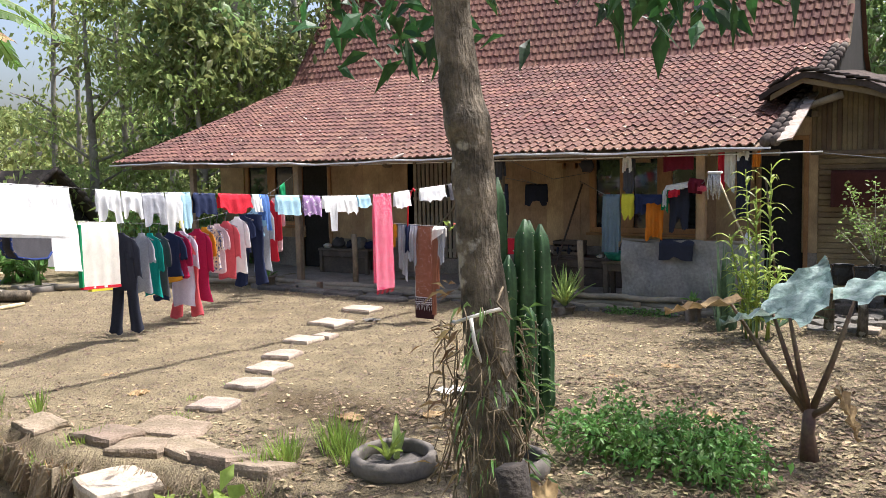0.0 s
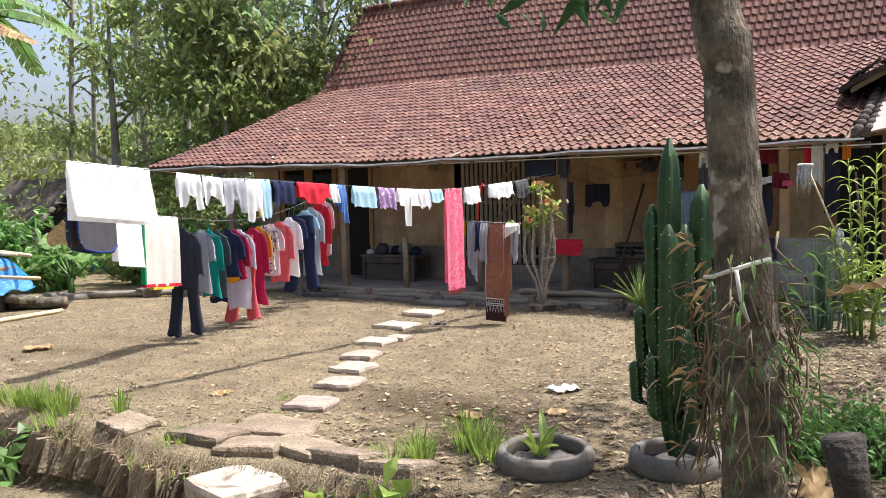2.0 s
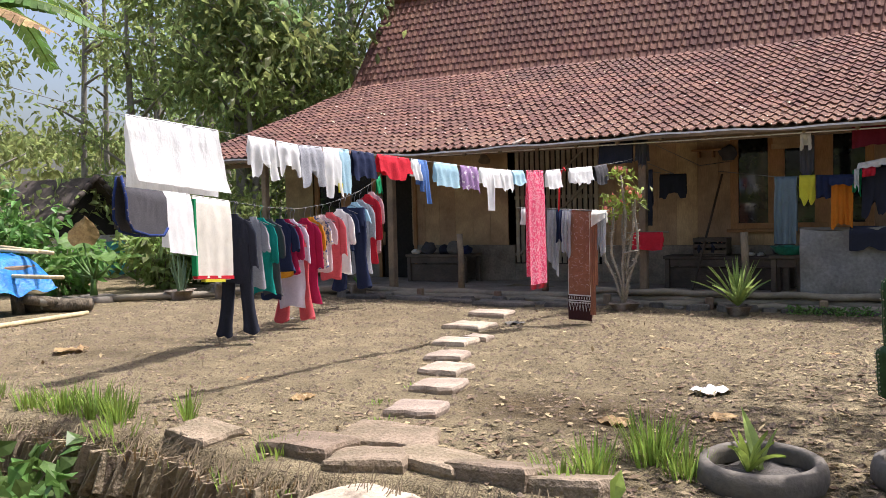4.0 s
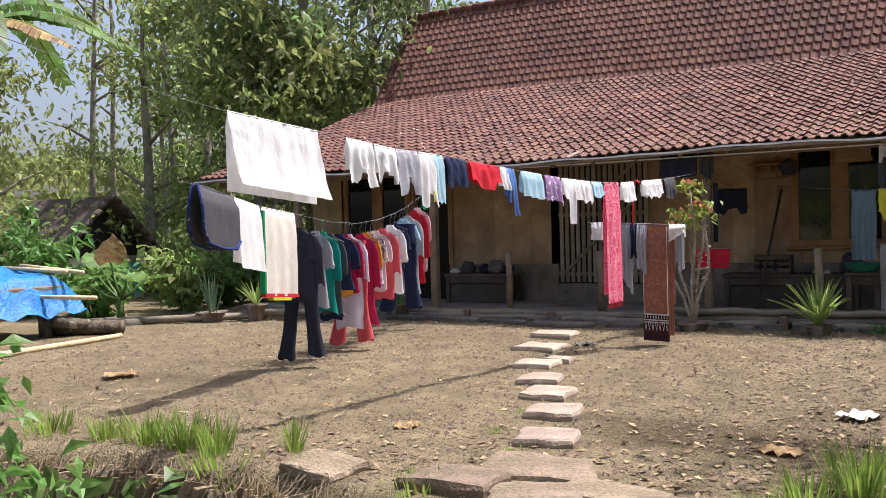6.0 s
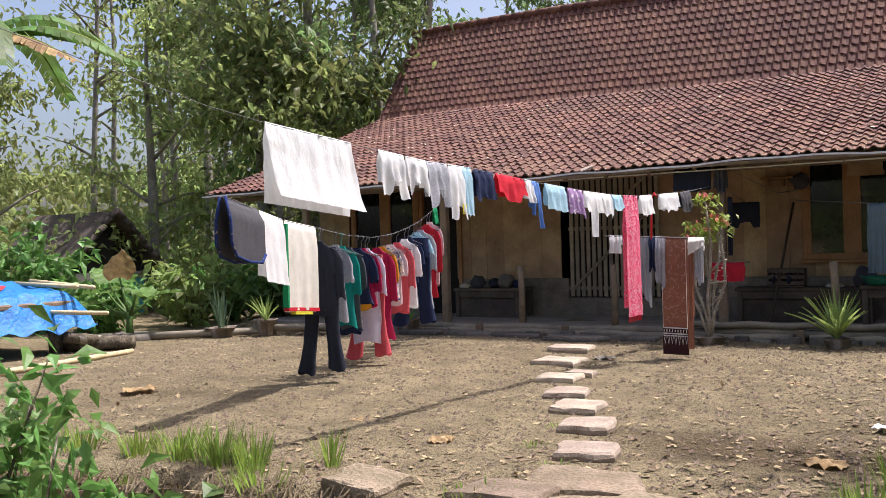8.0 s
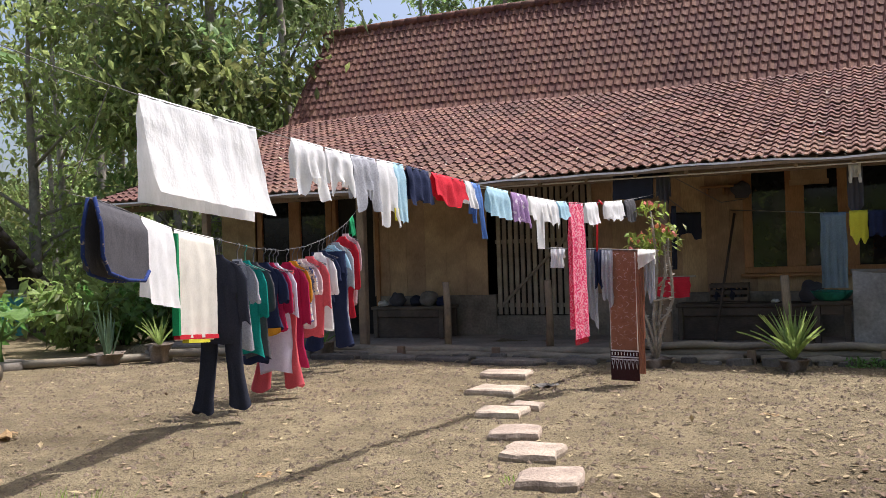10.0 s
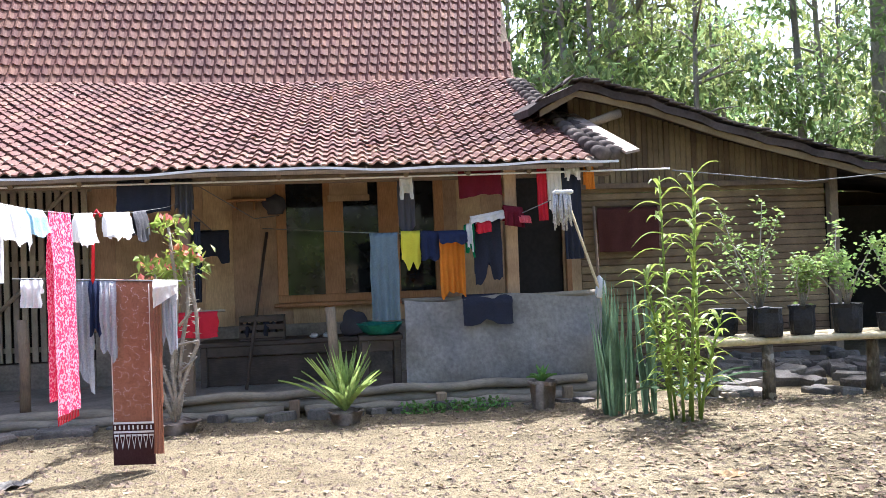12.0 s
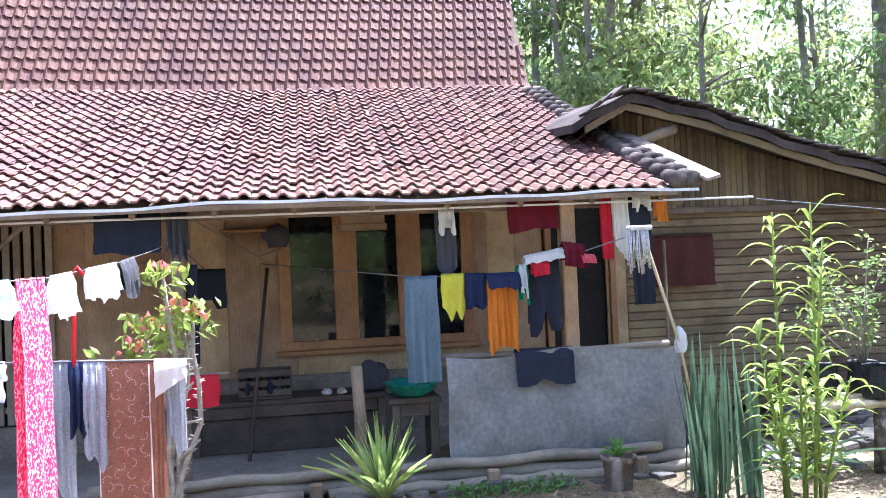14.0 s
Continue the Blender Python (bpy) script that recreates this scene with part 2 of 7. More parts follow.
C_WHITE = cloth("white_cotton", (0.88, 0.88, 0.88), 0.35)
C_CREAM = cloth("cream_cotton", (0.86, 0.83, 0.75), 0.35)
C_SHEET = mat("crumpled_white_cotton", (0.90, 0.90, 0.90), (0.82, 0.82, 0.81), rough=0.9, scale=6, fine=9, wave=(2.2, 2.2, 0.7), bump=0.5, dist=0.03, through_light=0.4, spec=0.15)
C_EDGE = cloth("navy_print_edge", (0.025, 0.045, 0.16), 0.05, speck=((0.3, 0.25, 0.2), 30, 0.6))
C_BLACK = cloth("black_cotton", (0.028, 0.031, 0.046), 0.05)
C_NAVY = cloth("navy_cotton", (0.022, 0.030, 0.072), 0.06)
C_BLUE = cloth("blue_cotton", (0.10, 0.20, 0.48), 0.15)
C_SKY = cloth("pale_blue_cotton", (0.45, 0.68, 0.80), 0.3)
C_RED = cloth("red_cotton", (0.62, 0.03, 0.05), 0.2)
C_CORAL = cloth("coral_cotton", (0.68, 0.12, 0.14), 0.25)
C_MAROON = cloth("maroon_cotton", (0.15, 0.014, 0.025), 0.1)
C_RUST = cloth("dull_rust_cotton", (0.10, 0.035, 0.028), 0.05)
C_CRIMSON = cloth("crimson_cotton", (0.42, 0.02, 0.08), 0.18)
C_PINK = cloth("pale_pink_cotton", (0.74, 0.56, 0.58), 0.3)
C_LILAC = cloth("lilac_cotton", (0.68, 0.62, 0.74), 0.3)
C_MUSTARD = cloth("mustard_cotton", (0.72, 0.33, 0.03), 0.2)
C_ORANGE = cloth("orange_cotton", (0.75, 0.25, 0.03), 0.25)
C_YELLOW = cloth("yellow_cotton", (0.72, 0.66, 0.06), 0.25)
C_TEAL = cloth("teal_cotton", (0.01, 0.26, 0.22), 0.15)
C_GREEN = cloth("green_cotton", (0.02, 0.30, 0.12), 0.15)
C_GREY = cloth("grey_cotton", (0.42, 0.43, 0.47), 0.22)
C_CHAR = cloth("charcoal_fleece", (0.085, 0.083, 0.092), 0.05)
C_SLATE = cloth("slate_blue_cotton", (0.16, 0.22, 0.26), 0.12)
C_PURPLE = cloth("purple_print", (0.35, 0.22, 0.42), 0.2, speck=((0.7, 0.65, 0.7), 22, 0.55))
C_PRINT = cloth("flower_print", (0.72, 0.66, 0.62), 0.25, speck=((0.08, 0.12, 0.3), 26, 0.52))
C_HOTPINK = cloth("pink_scarf_print", (0.86, 0.06, 0.18), 0.25, speck=((0.90, 0.48, 0.56), 55, 0.50))
C_BATIK = cloth("brown_batik", (0.34, 0.155, 0.10), 0.2)
C_BATIK_DARK = cloth("dark_batik_border", (0.06, 0.025, 0.025), 0.08)


# building blocks
def mesh_ob(name, verts, faces, material, smooth=False):
    me = bpy.data.meshes.new(name)
    me.from_pydata([tuple(v) for v in verts] if not isinstance(verts, np.ndarray) else verts.tolist(), [], faces if not isinstance(faces, np.ndarray) else faces.tolist())
    me.update()
    if smooth:
        me.shade_smooth()
    if material:
        me.materials.append(material)
    return new(name, me)


def put(ob, parent, label=""):
    if parent is not None:
        ob.parent = parent
        ob.matrix_parent_inverse = Matrix.Translation(-parent.location) if parent.type == "EMPTY" and parent.parent is None else Matrix()
    if label:
        ob["label"] = label
    return ob


def part(name, bm, material, parent, label="", smooth=False):
    """Links a bmesh given in world coordinates as one mesh under a thing or a part."""
    me = bpy.data.meshes.new(name)
    bm.to_mesh(me)
    bm.free()
    if smooth:
        me.shade_smooth()
    me.materials.append(material)
    ob = new(name, me)
    return put(ob, parent, label)


def raw(name, verts, faces, material, parent=None, label="", smooth=False):
    return put(mesh_ob(name, verts, faces, material, smooth), parent, label)


def thing(name, at, label, category, group="", kind=""):
    e = new(name)
    e.location = at
    e.empty_display_size = 0.1
    return tagged(e, label, category, group, kind)


def add_box(bm, lo, hi, bevel=0.0, m=None):
    c = [(a + b) / 2 for a, b in zip(lo, hi)]
    s = [b - a for a, b in zip(lo, hi)]
    r = bmesh.ops.create_cube(bm, size=1, matrix=(m or Matrix()) @ Matrix.Translation(c) @ Matrix.Diagonal((*s, 1)))
    if bevel:
        es = list({e for v in r["verts"] for e in v.link_edges})
        bmesh.ops.bevel(bm, geom=es, offset=bevel, segments=1, affect="EDGES")
    return bm


def box(lo, hi, bevel=0.006, m=None):
    return add_box(bmesh.new(), lo, hi, bevel, m)


def tube_data(pts, radii, seg=8, cap=True):
    """Verts and faces of a tapered tube along points."""
    pts = [Vector(p) for p in pts]
    if not hasattr(radii, "__len__"):
        radii = [radii] * len(pts)
    V, F = [], []
    side = None
    for i, p in enumerate(pts):
        d = (pts[min(i + 1, len(pts) - 1)] - pts[max(i - 1, 0)]).normalized()
        if side is None:
            side = d.orthogonal().normalized()
        side = (side - d * side.dot(d)).normalized()
        up = d.cross(side)
        for k in range(seg):
            a = 2 * math.pi * k / seg
            V.append(p + (side * math.cos(a) + up * math.sin(a)) * radii[i])
        if i:
            o = (i - 1) * seg
            for k in range(seg):
                F.append((o + k, o + (k + 1) % seg, o + seg + (k + 1) % seg, o + seg + k))
    if cap:
        F.append(tuple(range(seg))[::-1])
        F.append(tuple(range((len(pts) - 1) * seg, len(pts) * seg)))
    return V, F


def merge(chunks):
    V, F = [], []
    for v, f in chunks:
        o = len(V)
        V += [tuple(p) for p in v]
        F += [tuple(i + o for i in q) for q in f]
    return V, F


def tube(name, pts, radii, material, parent=None, label="", seg=8):
    return raw(name, *tube_data(pts, radii, seg), material, parent, label, True)


def leaves(centres, dirs, length, width, droop=0.25, seed=1, flat=0.0):
    """Many pointed leaves, each folded along its rib: verts and faces as arrays."""
    g = np.random.default_rng(seed)
    c = np.asarray(centres, float)
    d = np.asarray(dirs, float)
    d /= np.linalg.norm(d, axis=1)[:, None] + 1e-9
    n = len(c)
    L = (length * g.uniform(0.65, 1.25, n))[:, None]
    W = (width * g.uniform(0.7, 1.2, n))[:, None]
    r = g.normal(size=(n, 3)) * (1 - flat) + np.array([0, 0, 1.0]) * flat * 2
    s = np.cross(d, r)
    s /= np.linalg.norm(s, axis=1)[:, None] + 1e-9
    up = np.cross(s, d)
    down = np.array([0, 0, -1.0]) * L * droop
    mid = c + d * L * 0.45
    v = np.stack([c, mid + s * W / 2 + up * W * 0.12, c + d * L + down, mid - s * W / 2 + up * W * 0.12, mid], 1).reshape(-1, 3)
    i = np.arange(n)[:, None] * 5
    f = np.concatenate([i + [[0, 4, 1]], i + [[4, 2, 1]], i + [[0, 3, 4]], i + [[3, 2, 4]]])
    return v, f


def strap(base, tip, width, bend, thick=0.0, n=7, keel=0.25):
    """A long tapering leaf from base to tip, bending down by bend: verts and faces, keeled along its rib."""
    base, tip = Vector(base), Vector(tip)
    d = tip - base
    s = d.cross(Vector((0, 0, 1)))
    s = s.normalized() if s.length > 1e-4 else Vector((1, 0, 0))
    V, F = [], []
    for i in range(n + 1):
        t = i / n
        p = base + d * t + Vector((0, 0, bend * math.sin(t * math.pi * 0.9)))
        w = width * (0.55 + 0.9 * t if t < 0.4 else 0.91 * (1 - t) / 0.6 + 0.02)
        V += [p - s * w / 2 + Vector((0, 0, w * keel)), p - Vector((0, 0, thick)), p + s * w / 2 + Vector((0, 0, w * keel))]
        if i:
            o = 3 * (i - 1)
            F += [(o, o + 1, o + 4, o + 3), (o + 1, o + 2, o + 5, o + 4)]
    return V, F


def fbm(x, y, s=1.0):
    return noise.fractal(Vector((x * s, y * s, 3.7)), 1.0, 2.0, 4)


# ground: yard, ditch along its near edge, near bank rising to a raised path
def smooth(a, b, x):
    t = min(1, max(0, (x - a) / (b - a)))
    return t * t * (3 - 2 * t)


def ground_z(x, y):
    edge = 5.12 + 0.10 * math.sin(x * 1.7) + 0.05 * math.sin(x * 4.1)
    z = 0.03 * fbm(x, y, 0.5) + 0.012 * fbm(x, y, 3.1)
    fade = 1 - smooth(-3.4, -2.4, x)
    far = 4.55
    z -= 0.46 * fade * smooth(edge, edge - 0.16, y) * (1 - smooth(far, far - 0.35, y))
    z -= 0.10 * fade * (1 - smooth(far - 0.35, far, y)) * smooth(edge, edge - 0.3, y)
    z += 0.55 * smooth(3.6, 1.4, y) * smooth(-2.2, 0.2, x)
    z += 0.10 * smooth(13.40, 13.48, y) * (1 - smooth(-1.6, -1.3, x)) * smooth(-14.2, -14.0, x)
    return z


def axis(lo, a, b, hi, fine):
    left = [a - (a - lo) * (k / 14) ** 2.2 for k in range(14, 0, -1)]
    right = [b + (hi - b) * (k / 14) ** 2.2 for k in range(1, 15)]
    return left + list(np.arange(a, b, fine)) + [b] + right


gx, gy = axis(-420, -16, 5, 420, 0.09), axis(-300, 2.5, 15.5, 500, 0.08)
gv = [(x, y, ground_z(x, y)) for y in gy for x in gx]
nx = len(gx)
gf = [(j * nx + i, j * nx + i + 1, (j + 1) * nx + i + 1, (j + 1) * nx + i) for j in range(len(gy) - 1) for i in range(nx - 1)]
ground = tagged(mesh_ob("ground", gv, gf, SOIL, True), "dry beaten earth yard with a shallow ditch", "ground", kind="structure")

# ---------- house ----------
WALL_Y, POST_Y, EAVE_Y, EAVE_Z, KINK_Y, KINK_Z, RIDGE_Y, RIDGE_Z = 15.5, 13.62, 13.33, 2.36, 18.92, 4.37, 20.2, 6.58
XL, XR = -13.75, -1.0
house = thing("house", (-7.4, WALL_Y, 0.1), "old timber village house with clay tile roof and open veranda", "house")


def sag(x, t):
    return 0.075 * ((x + 8.0) / 7.0) ** 2 * (1 - t) + 0.02 * math.sin(x * 0.9) * (1 - t) + 0.03 * math.sin(x * 0.5 + 1) * t


def roof_left(t):
    return -14.66 + 0.14 * t


def plank_wall(parent, x0, x1, z0, z1, y, width=0.34, material=PLANK, holes=()):
    """Upright boards side by side, each its own piece, cut where an opening is."""
    x = x0
    while x < x1 - 0.02:
        w = min(width * R.uniform(0.85, 1.15), x1 - x)
        spans = [(z0, z1)]
        for hx0, hx1, hz0, hz1 in holes:
            if x + w * 0.5 > hx0 and x + w * 0.5 < hx1:
                spans = [s for a, b in spans for s in ((a, min(b, hz0)), (max(a, hz1), b)) if s[1] - s[0] > 0.03]
        for a, b in spans:
            dy = R.uniform(-0.003, 0.003)
            part("plank", box((x + 0.0012, y + dy, a), (x + w - 0.0012, y + 0.03 + dy, b), 0.002), material, parent)
        x += w


# openings: x0, x1, z0, z1
DOOR_L = (-11.34, -10.6, 0.12, 2.5)
DOOR_G = (-8.48, -6.86, 0.42, 2.5)
WIN_R = (-4.74, -2.72, 1.0, 2.55)
DOOR_R = (-1.85, -1.2, 0.12, 2.5)
front = raw("wall_front", *(lambda b: (b, [(0, 1, 2, 3)]))([(XL, 15.56, 0), (XR, 15.56, 0), (XR, 15.56, 0.06), (XL, 15.56, 0.06)]), PLASTER, house)
plank_wall(front, XL, XR, 0.75, 2.95, WALL_Y, holes=[(-12.95, -11.42, 1.0, 2.5), DOOR_L, DOOR_G, WIN_R, DOOR_R])
for a, b in ((XL, DOOR_L[0]), (DOOR_L[1], DOOR_G[0]), (DOOR_G[1], DOOR_R[0]), (DOOR_R[1], XR)):
    part("plinth", box((a, WALL_Y - 0.03, 0.02), (b, WALL_Y + 0.10, 0.75), 0.01), PLASTER, house, "grimy plastered lower wall")
part("plinth", box((DOOR_G[0], WALL_Y - 0.028, 0.02), (DOOR_G[1], WALL_Y + 0.10, 0.42), 0.01), PLASTER, house, "grimy plastered sill under the gate")
for x, lab in ((XL, "side_wall"), (XR, "side_wall")):
    part(lab, box((x - 0.06, WALL_Y + 0.11, 0), (x + 0.06, 24.6, 2.95), 0), PLANK, house)
part("back_wall", box((XL, 24.6, 0), (XR, 24.72, 2.95), 0), PLANK, house)
# partition painted near-black in place of an unlit room
part("room_partition", box((XL + 0.1, 17.6, 0.0), (XR - 0.1, 17.7, 2.95), 0), SHADE_BLACK, house)
part("veranda_floor", box((XL, 13.50, 0.02), (XR, WALL_Y - 0.04, 0.125), 0.01), EARTHFLOOR, house, "packed earth veranda floor")


def casement(x0, x1, z0, z1, panes, label):
    w = thing("window", ((x0 + x1) / 2, WALL_Y, z0), label, "")
    w.parent = house
    w.matrix_parent_inverse = Matrix.Translation(-house.location)
    mpi = Matrix.Translation(-w.location)
    f = bmesh.new()
    add_box(f, (x0, WALL_Y - 0.05, z0), (x1, WALL_Y + 0.05, z0 + 0.09), 0.006)
    add_box(f, (x0, WALL_Y - 0.05, z1 - 0.08), (x1, WALL_Y + 0.05, z1), 0.006)
    ends = [x0] + [v for p in panes for v in p] + [x1]
    for k in range(0, len(ends), 2):
        add_box(f, (ends[k], WALL_Y - 0.056, z0 + 0.09), (ends[k + 1], WALL_Y + 0.056, z1 - 0.08), 0.006)
    o = part("frame", f, FRAME, w, "varnished teak frame")
    o.matrix_parent_inverse = mpi
    s = part("sill", box((x0 - 0.05, WALL_Y - 0.10, z0 - 0.05), (x1 + 0.05, WALL_Y + 0.02, z0 - 0.003), 0.006), FRAME, w)
    s.matrix_parent_inverse = mpi
    for a, b in panes:
        g = part("pane", box((a, WALL_Y - 0.012, z0 + 0.09), (b, WALL_Y - 0.006, z1 - 0.08), 0), GLASS, w, "dark glass pane")
        g.matrix_parent_inverse = mpi
    return w


casement(*WIN_R, [(-4.62, -4.18), (-3.94, -3.52), (-3.27, -2.84)], "wide teak casement window with dark glass")
casement(-12.95, -11.42, 1.0, 2.5, [(-12.84, -12.28), (-12.05, -11.54)], "teak window with two dark glass panes")
lb = bmesh.new()
add_box(lb, (-4.12, WALL_Y - 0.12, 2.20), (-3.62, WALL_Y - 0.06, 2.27), 0.005)
add_box(lb, (-4.10, WALL_Y - 0.10, 2.27), (-3.64, WALL_Y - 0.06, 2.52), 0.005)
part("notice_board", lb, PLANK, house, "small wooden panel above the casement")
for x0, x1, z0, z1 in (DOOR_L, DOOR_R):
    # closed near-black sheet fills the opening as the room's darkness
    part("dark_doorway", box((x0, WALL_Y + 0.05, z0), (x1, WALL_Y + 0.09, z1), 0), SHADE_BLACK, house, "near-black sheet standing in for the unlit doorway")
    j = bmesh.new()
    for a in (x0 - 0.07, x1):
        add_box(j, (a, WALL_Y - 0.045, z0), (a + 0.07, WALL_Y + 0.12, z1), 0.006)
    add_box(j, (x0 - 0.07, WALL_Y - 0.045, z1), (x1 + 0.07, WALL_Y + 0.12, z1 + 0.07), 0.006)
    part("door_frame", j, FRAME, house)

# slatted gate in the middle bay, a near-black sheet as shade behind it
gate = part("slat_gate", box((DOOR_G[0], WALL_Y + 0.04, 0.425), (DOOR_G[1], WALL_Y + 0.08, 2.5), 0), SHADE_BLACK, house, "slatted bamboo gate with diagonal braces")
x = DOOR_G[0] + 0.04
while x < DOOR_G[1] - 0.03:
    part("slat", box((x, WALL_Y - 0.05, 0.44), (x + 0.066, WALL_Y - 0.02, 2.5), 0.004), GRILLE, gate)
    x += 0.098
for z in (0.55, 1.55, 2.4):
    part("crossbar", box((DOOR_G[0], WALL_Y - 0.018, z), (DOOR_G[1], WALL_Y + 0.01, z + 0.06), 0.004), GRILLE, gate)
for a, b in (((-8.35, 0.6), (-7.05, 1.85)), ((-7.6, 1.95), (-7.0, 2.5))):
    raw("brace", *tube_data([(a[0], WALL_Y - 0.07, a[1]), (b[0], WALL_Y - 0.07, b[1])], 0.025, 6), GRILLE, gate)

# posts and rails of the veranda
for x, w in ((-12.6, 0.11), (-9.83, 0.12), (-5.52, 0.11), (-2.27, 0.13)):
    lean = R.uniform(-0.02, 0.02)
    part("veranda_post", box((x - w / 2, POST_Y - w / 2, 0.10), (x + w / 2, POST_Y + w / 2, 2.36), 0.012, pose(0, 0, 0)), POST if x != -2.27 else PLANK, house)
for x in (-8.50, -7.04, -4.12):
    tube("short_post", [(x, POST_Y - 0.05, 0.03), (x + 0.01, POST_Y - 0.05, 0.6), (x - 0.01, POST_Y - 0.05, 1.02)], [0.055, 0.05, 0.05], POST, house, "weathered short post")
for y, z, r, a, b in ((13.40, 0.10, 0.062, -10.6, -1.25), (13.30, 0.045, 0.055, -10.9, -4.6), (13.28, 0.05, 0.05, -4.4, -1.3), (13.36, 0.205, 0.045, -6.2, -1.6)):
    n = 26
    tube("edge_log", [(a + (b - a) * k / n, y + 0.015 * math.sin(k), z + 0.012 * math.sin(k * 1.3)) for k in range(n + 1)],
         [r * (1.08 if k % 3 == 0 else 0.97) for k in range(n + 1)], LOG, house, "weathered bamboo log along the veranda edge", 10)
x = -10.4
while x < -1.5:
    part("peg", box((x - 0.05, 13.18, -0.05), (x + 0.05, 13.26, 0.17), 0.01), POST, house)
    x += R.uniform(1.2, 1.9)
tube("hand_rail", [(-3.42, POST_Y - 0.1, 1.05), (-2.4, POST_Y - 0.11, 1.04), (-1.42, POST_Y - 0.1, 1.06)], 0.03, LOG, house)
part("eave_beam", box((-14.4, POST_Y - 0.05, 2.26), (-1.2, POST_Y + 0.05, 2.345), 0.01), POST, house)
part("wall_beam", box((-14.0, WALL_Y - 0.07, 2.84), (-1.0, WALL_Y - 0.01, 2.94), 0.01), POST, house)
tube("plastic_pipe", [(-8.9, 13.44, 2.27), (-5, 13.46, 2.28), (-0.62, 13.42, 2.30)], 0.010, WHITE_PAINT, house, "thin white plastic pipe under the eave")

# roof
roof = thing("roof", (-7.8, EAVE_Y, EAVE_Z), "weathered clay tile roof", "")
roof.parent = house
roof.matrix_parent_inverse = Matrix.Translation(-house.location)
ROOF_INV = Matrix.Translation(-roof.location)


def under(ob):
    ob.parent = roof
    ob.matrix_parent_inverse = ROOF_INV
    return ob


def roof_point(x, t, upper):
    """A point of the roof's face: t runs from 0 below to 1 above."""
    if upper:
        return Vector((x, KINK_Y + (RIDGE_Y - KINK_Y) * t, KINK_Z + (RIDGE_Z - KINK_Z) * t + 0.03 * math.sin(x * 0.5 + 1)))
    return Vector((x, EAVE_Y + (KINK_Y - EAVE_Y) * t, EAVE_Z + (KINK_Z - EAVE_Z) * t + sag(x, t) - 0.06 * math.sin(math.pi * t)))


def roof_deck(upper, drop):
    V, F = [], []
    nx_, nt_ = 30, 8
    for side in (drop, drop + 0.04):
        for j in range(nt_ + 1):
            t = j / nt_
            xl = roof_left(t) if not upper else -14.52 + 0.31 * t
            xr = -1.36 + 0.34 * t if not upper else -1.02
            for i in range(nx_ + 1):
                p = roof_point(xl + (xr - xl) * i / nx_, t, upper)
                V.append((p.x, p.y, p.z - side))
    st = (nx_ + 1) * (nt_ + 1)
    for j in range(nt_):
        for i in range(nx_):
            a = j * (nx_ + 1) + i
            F.append((a, a + 1, a + nx_ + 2, a + nx_ + 1))
            F.append((a + st, a + nx_ + 1 + st, a + nx_ + 2 + st, a + 1 + st))
    for i in range(nx_):
        F.append((i, i + st, i + 1 + st, i + 1))
    return V, F


under(raw("roof_deck", *roof_deck(False, 0.035), POST))
under(raw("roof_deck", *roof_deck(True, 0.035), POST))
under(raw("rear_slope", [(-14.21, RIDGE_Y, RIDGE_Z), (-1.02, RIDGE_Y, RIDGE_Z), (-1.02, 21.6, KINK_Z), (-14.5, 21.6, KINK_Z), (-1.1, 25.4, 2.6), (-14.8, 25.4, 2.6)],
          [(0, 1, 2, 3), (3, 2, 4, 5)], TILE_TOP))
# gable ends closed in the same near-black as the unlit interiors
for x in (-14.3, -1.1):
    under(raw("gable", [(x, 15.0, 2.85), (x, KINK_Y, KINK_Z - 0.08), (x, RIDGE_Y, RIDGE_Z - 0.1), (x, 21.6, KINK_Z - 0.1), (x, 25.0, 2.6)], [(0, 1, 2, 3, 4)], SHADE_BLACK))
x = -14.5
while x < -1.2:
    V, F = tube_data([roof_point(x, 0.012, False) - Vector((0, 0, 0.11)), roof_point(x, 0.42, False) - Vector((0, 0, 0.11))], 0.028, 6)
    under(raw("rafter", V, F, POST))
    x += 0.62

# tiles: a flat pan with one round hump, thick lower lip
TW, TW2 = 0.150, 0.162


def tile_data(w, length, lift_=0.022, lip=0.016, hump=1.3):
    px = [0.0, 0.30, 0.42, 0.56, 0.72, 0.86, 1.0]
    pz = [0.004, 0.0, 0.016, 0.030, 0.030, 0.014, 0.004]
    V, F = [], []
    for yy, lift, dz in ((-0.035, lift_, -lip), (-0.035, lift_, 0.0), (length, 0.0, 0.0)):
        V += [(a * w, yy, b * hump + lift + dz) for a, b in zip(px, pz)]
    for r_ in (0, 7):
        F += [(r_ + k, r_ + k + 1, r_ + k + 8, r_ + k + 7) for k in range(6)]
    return np.array(V), np.array(F)


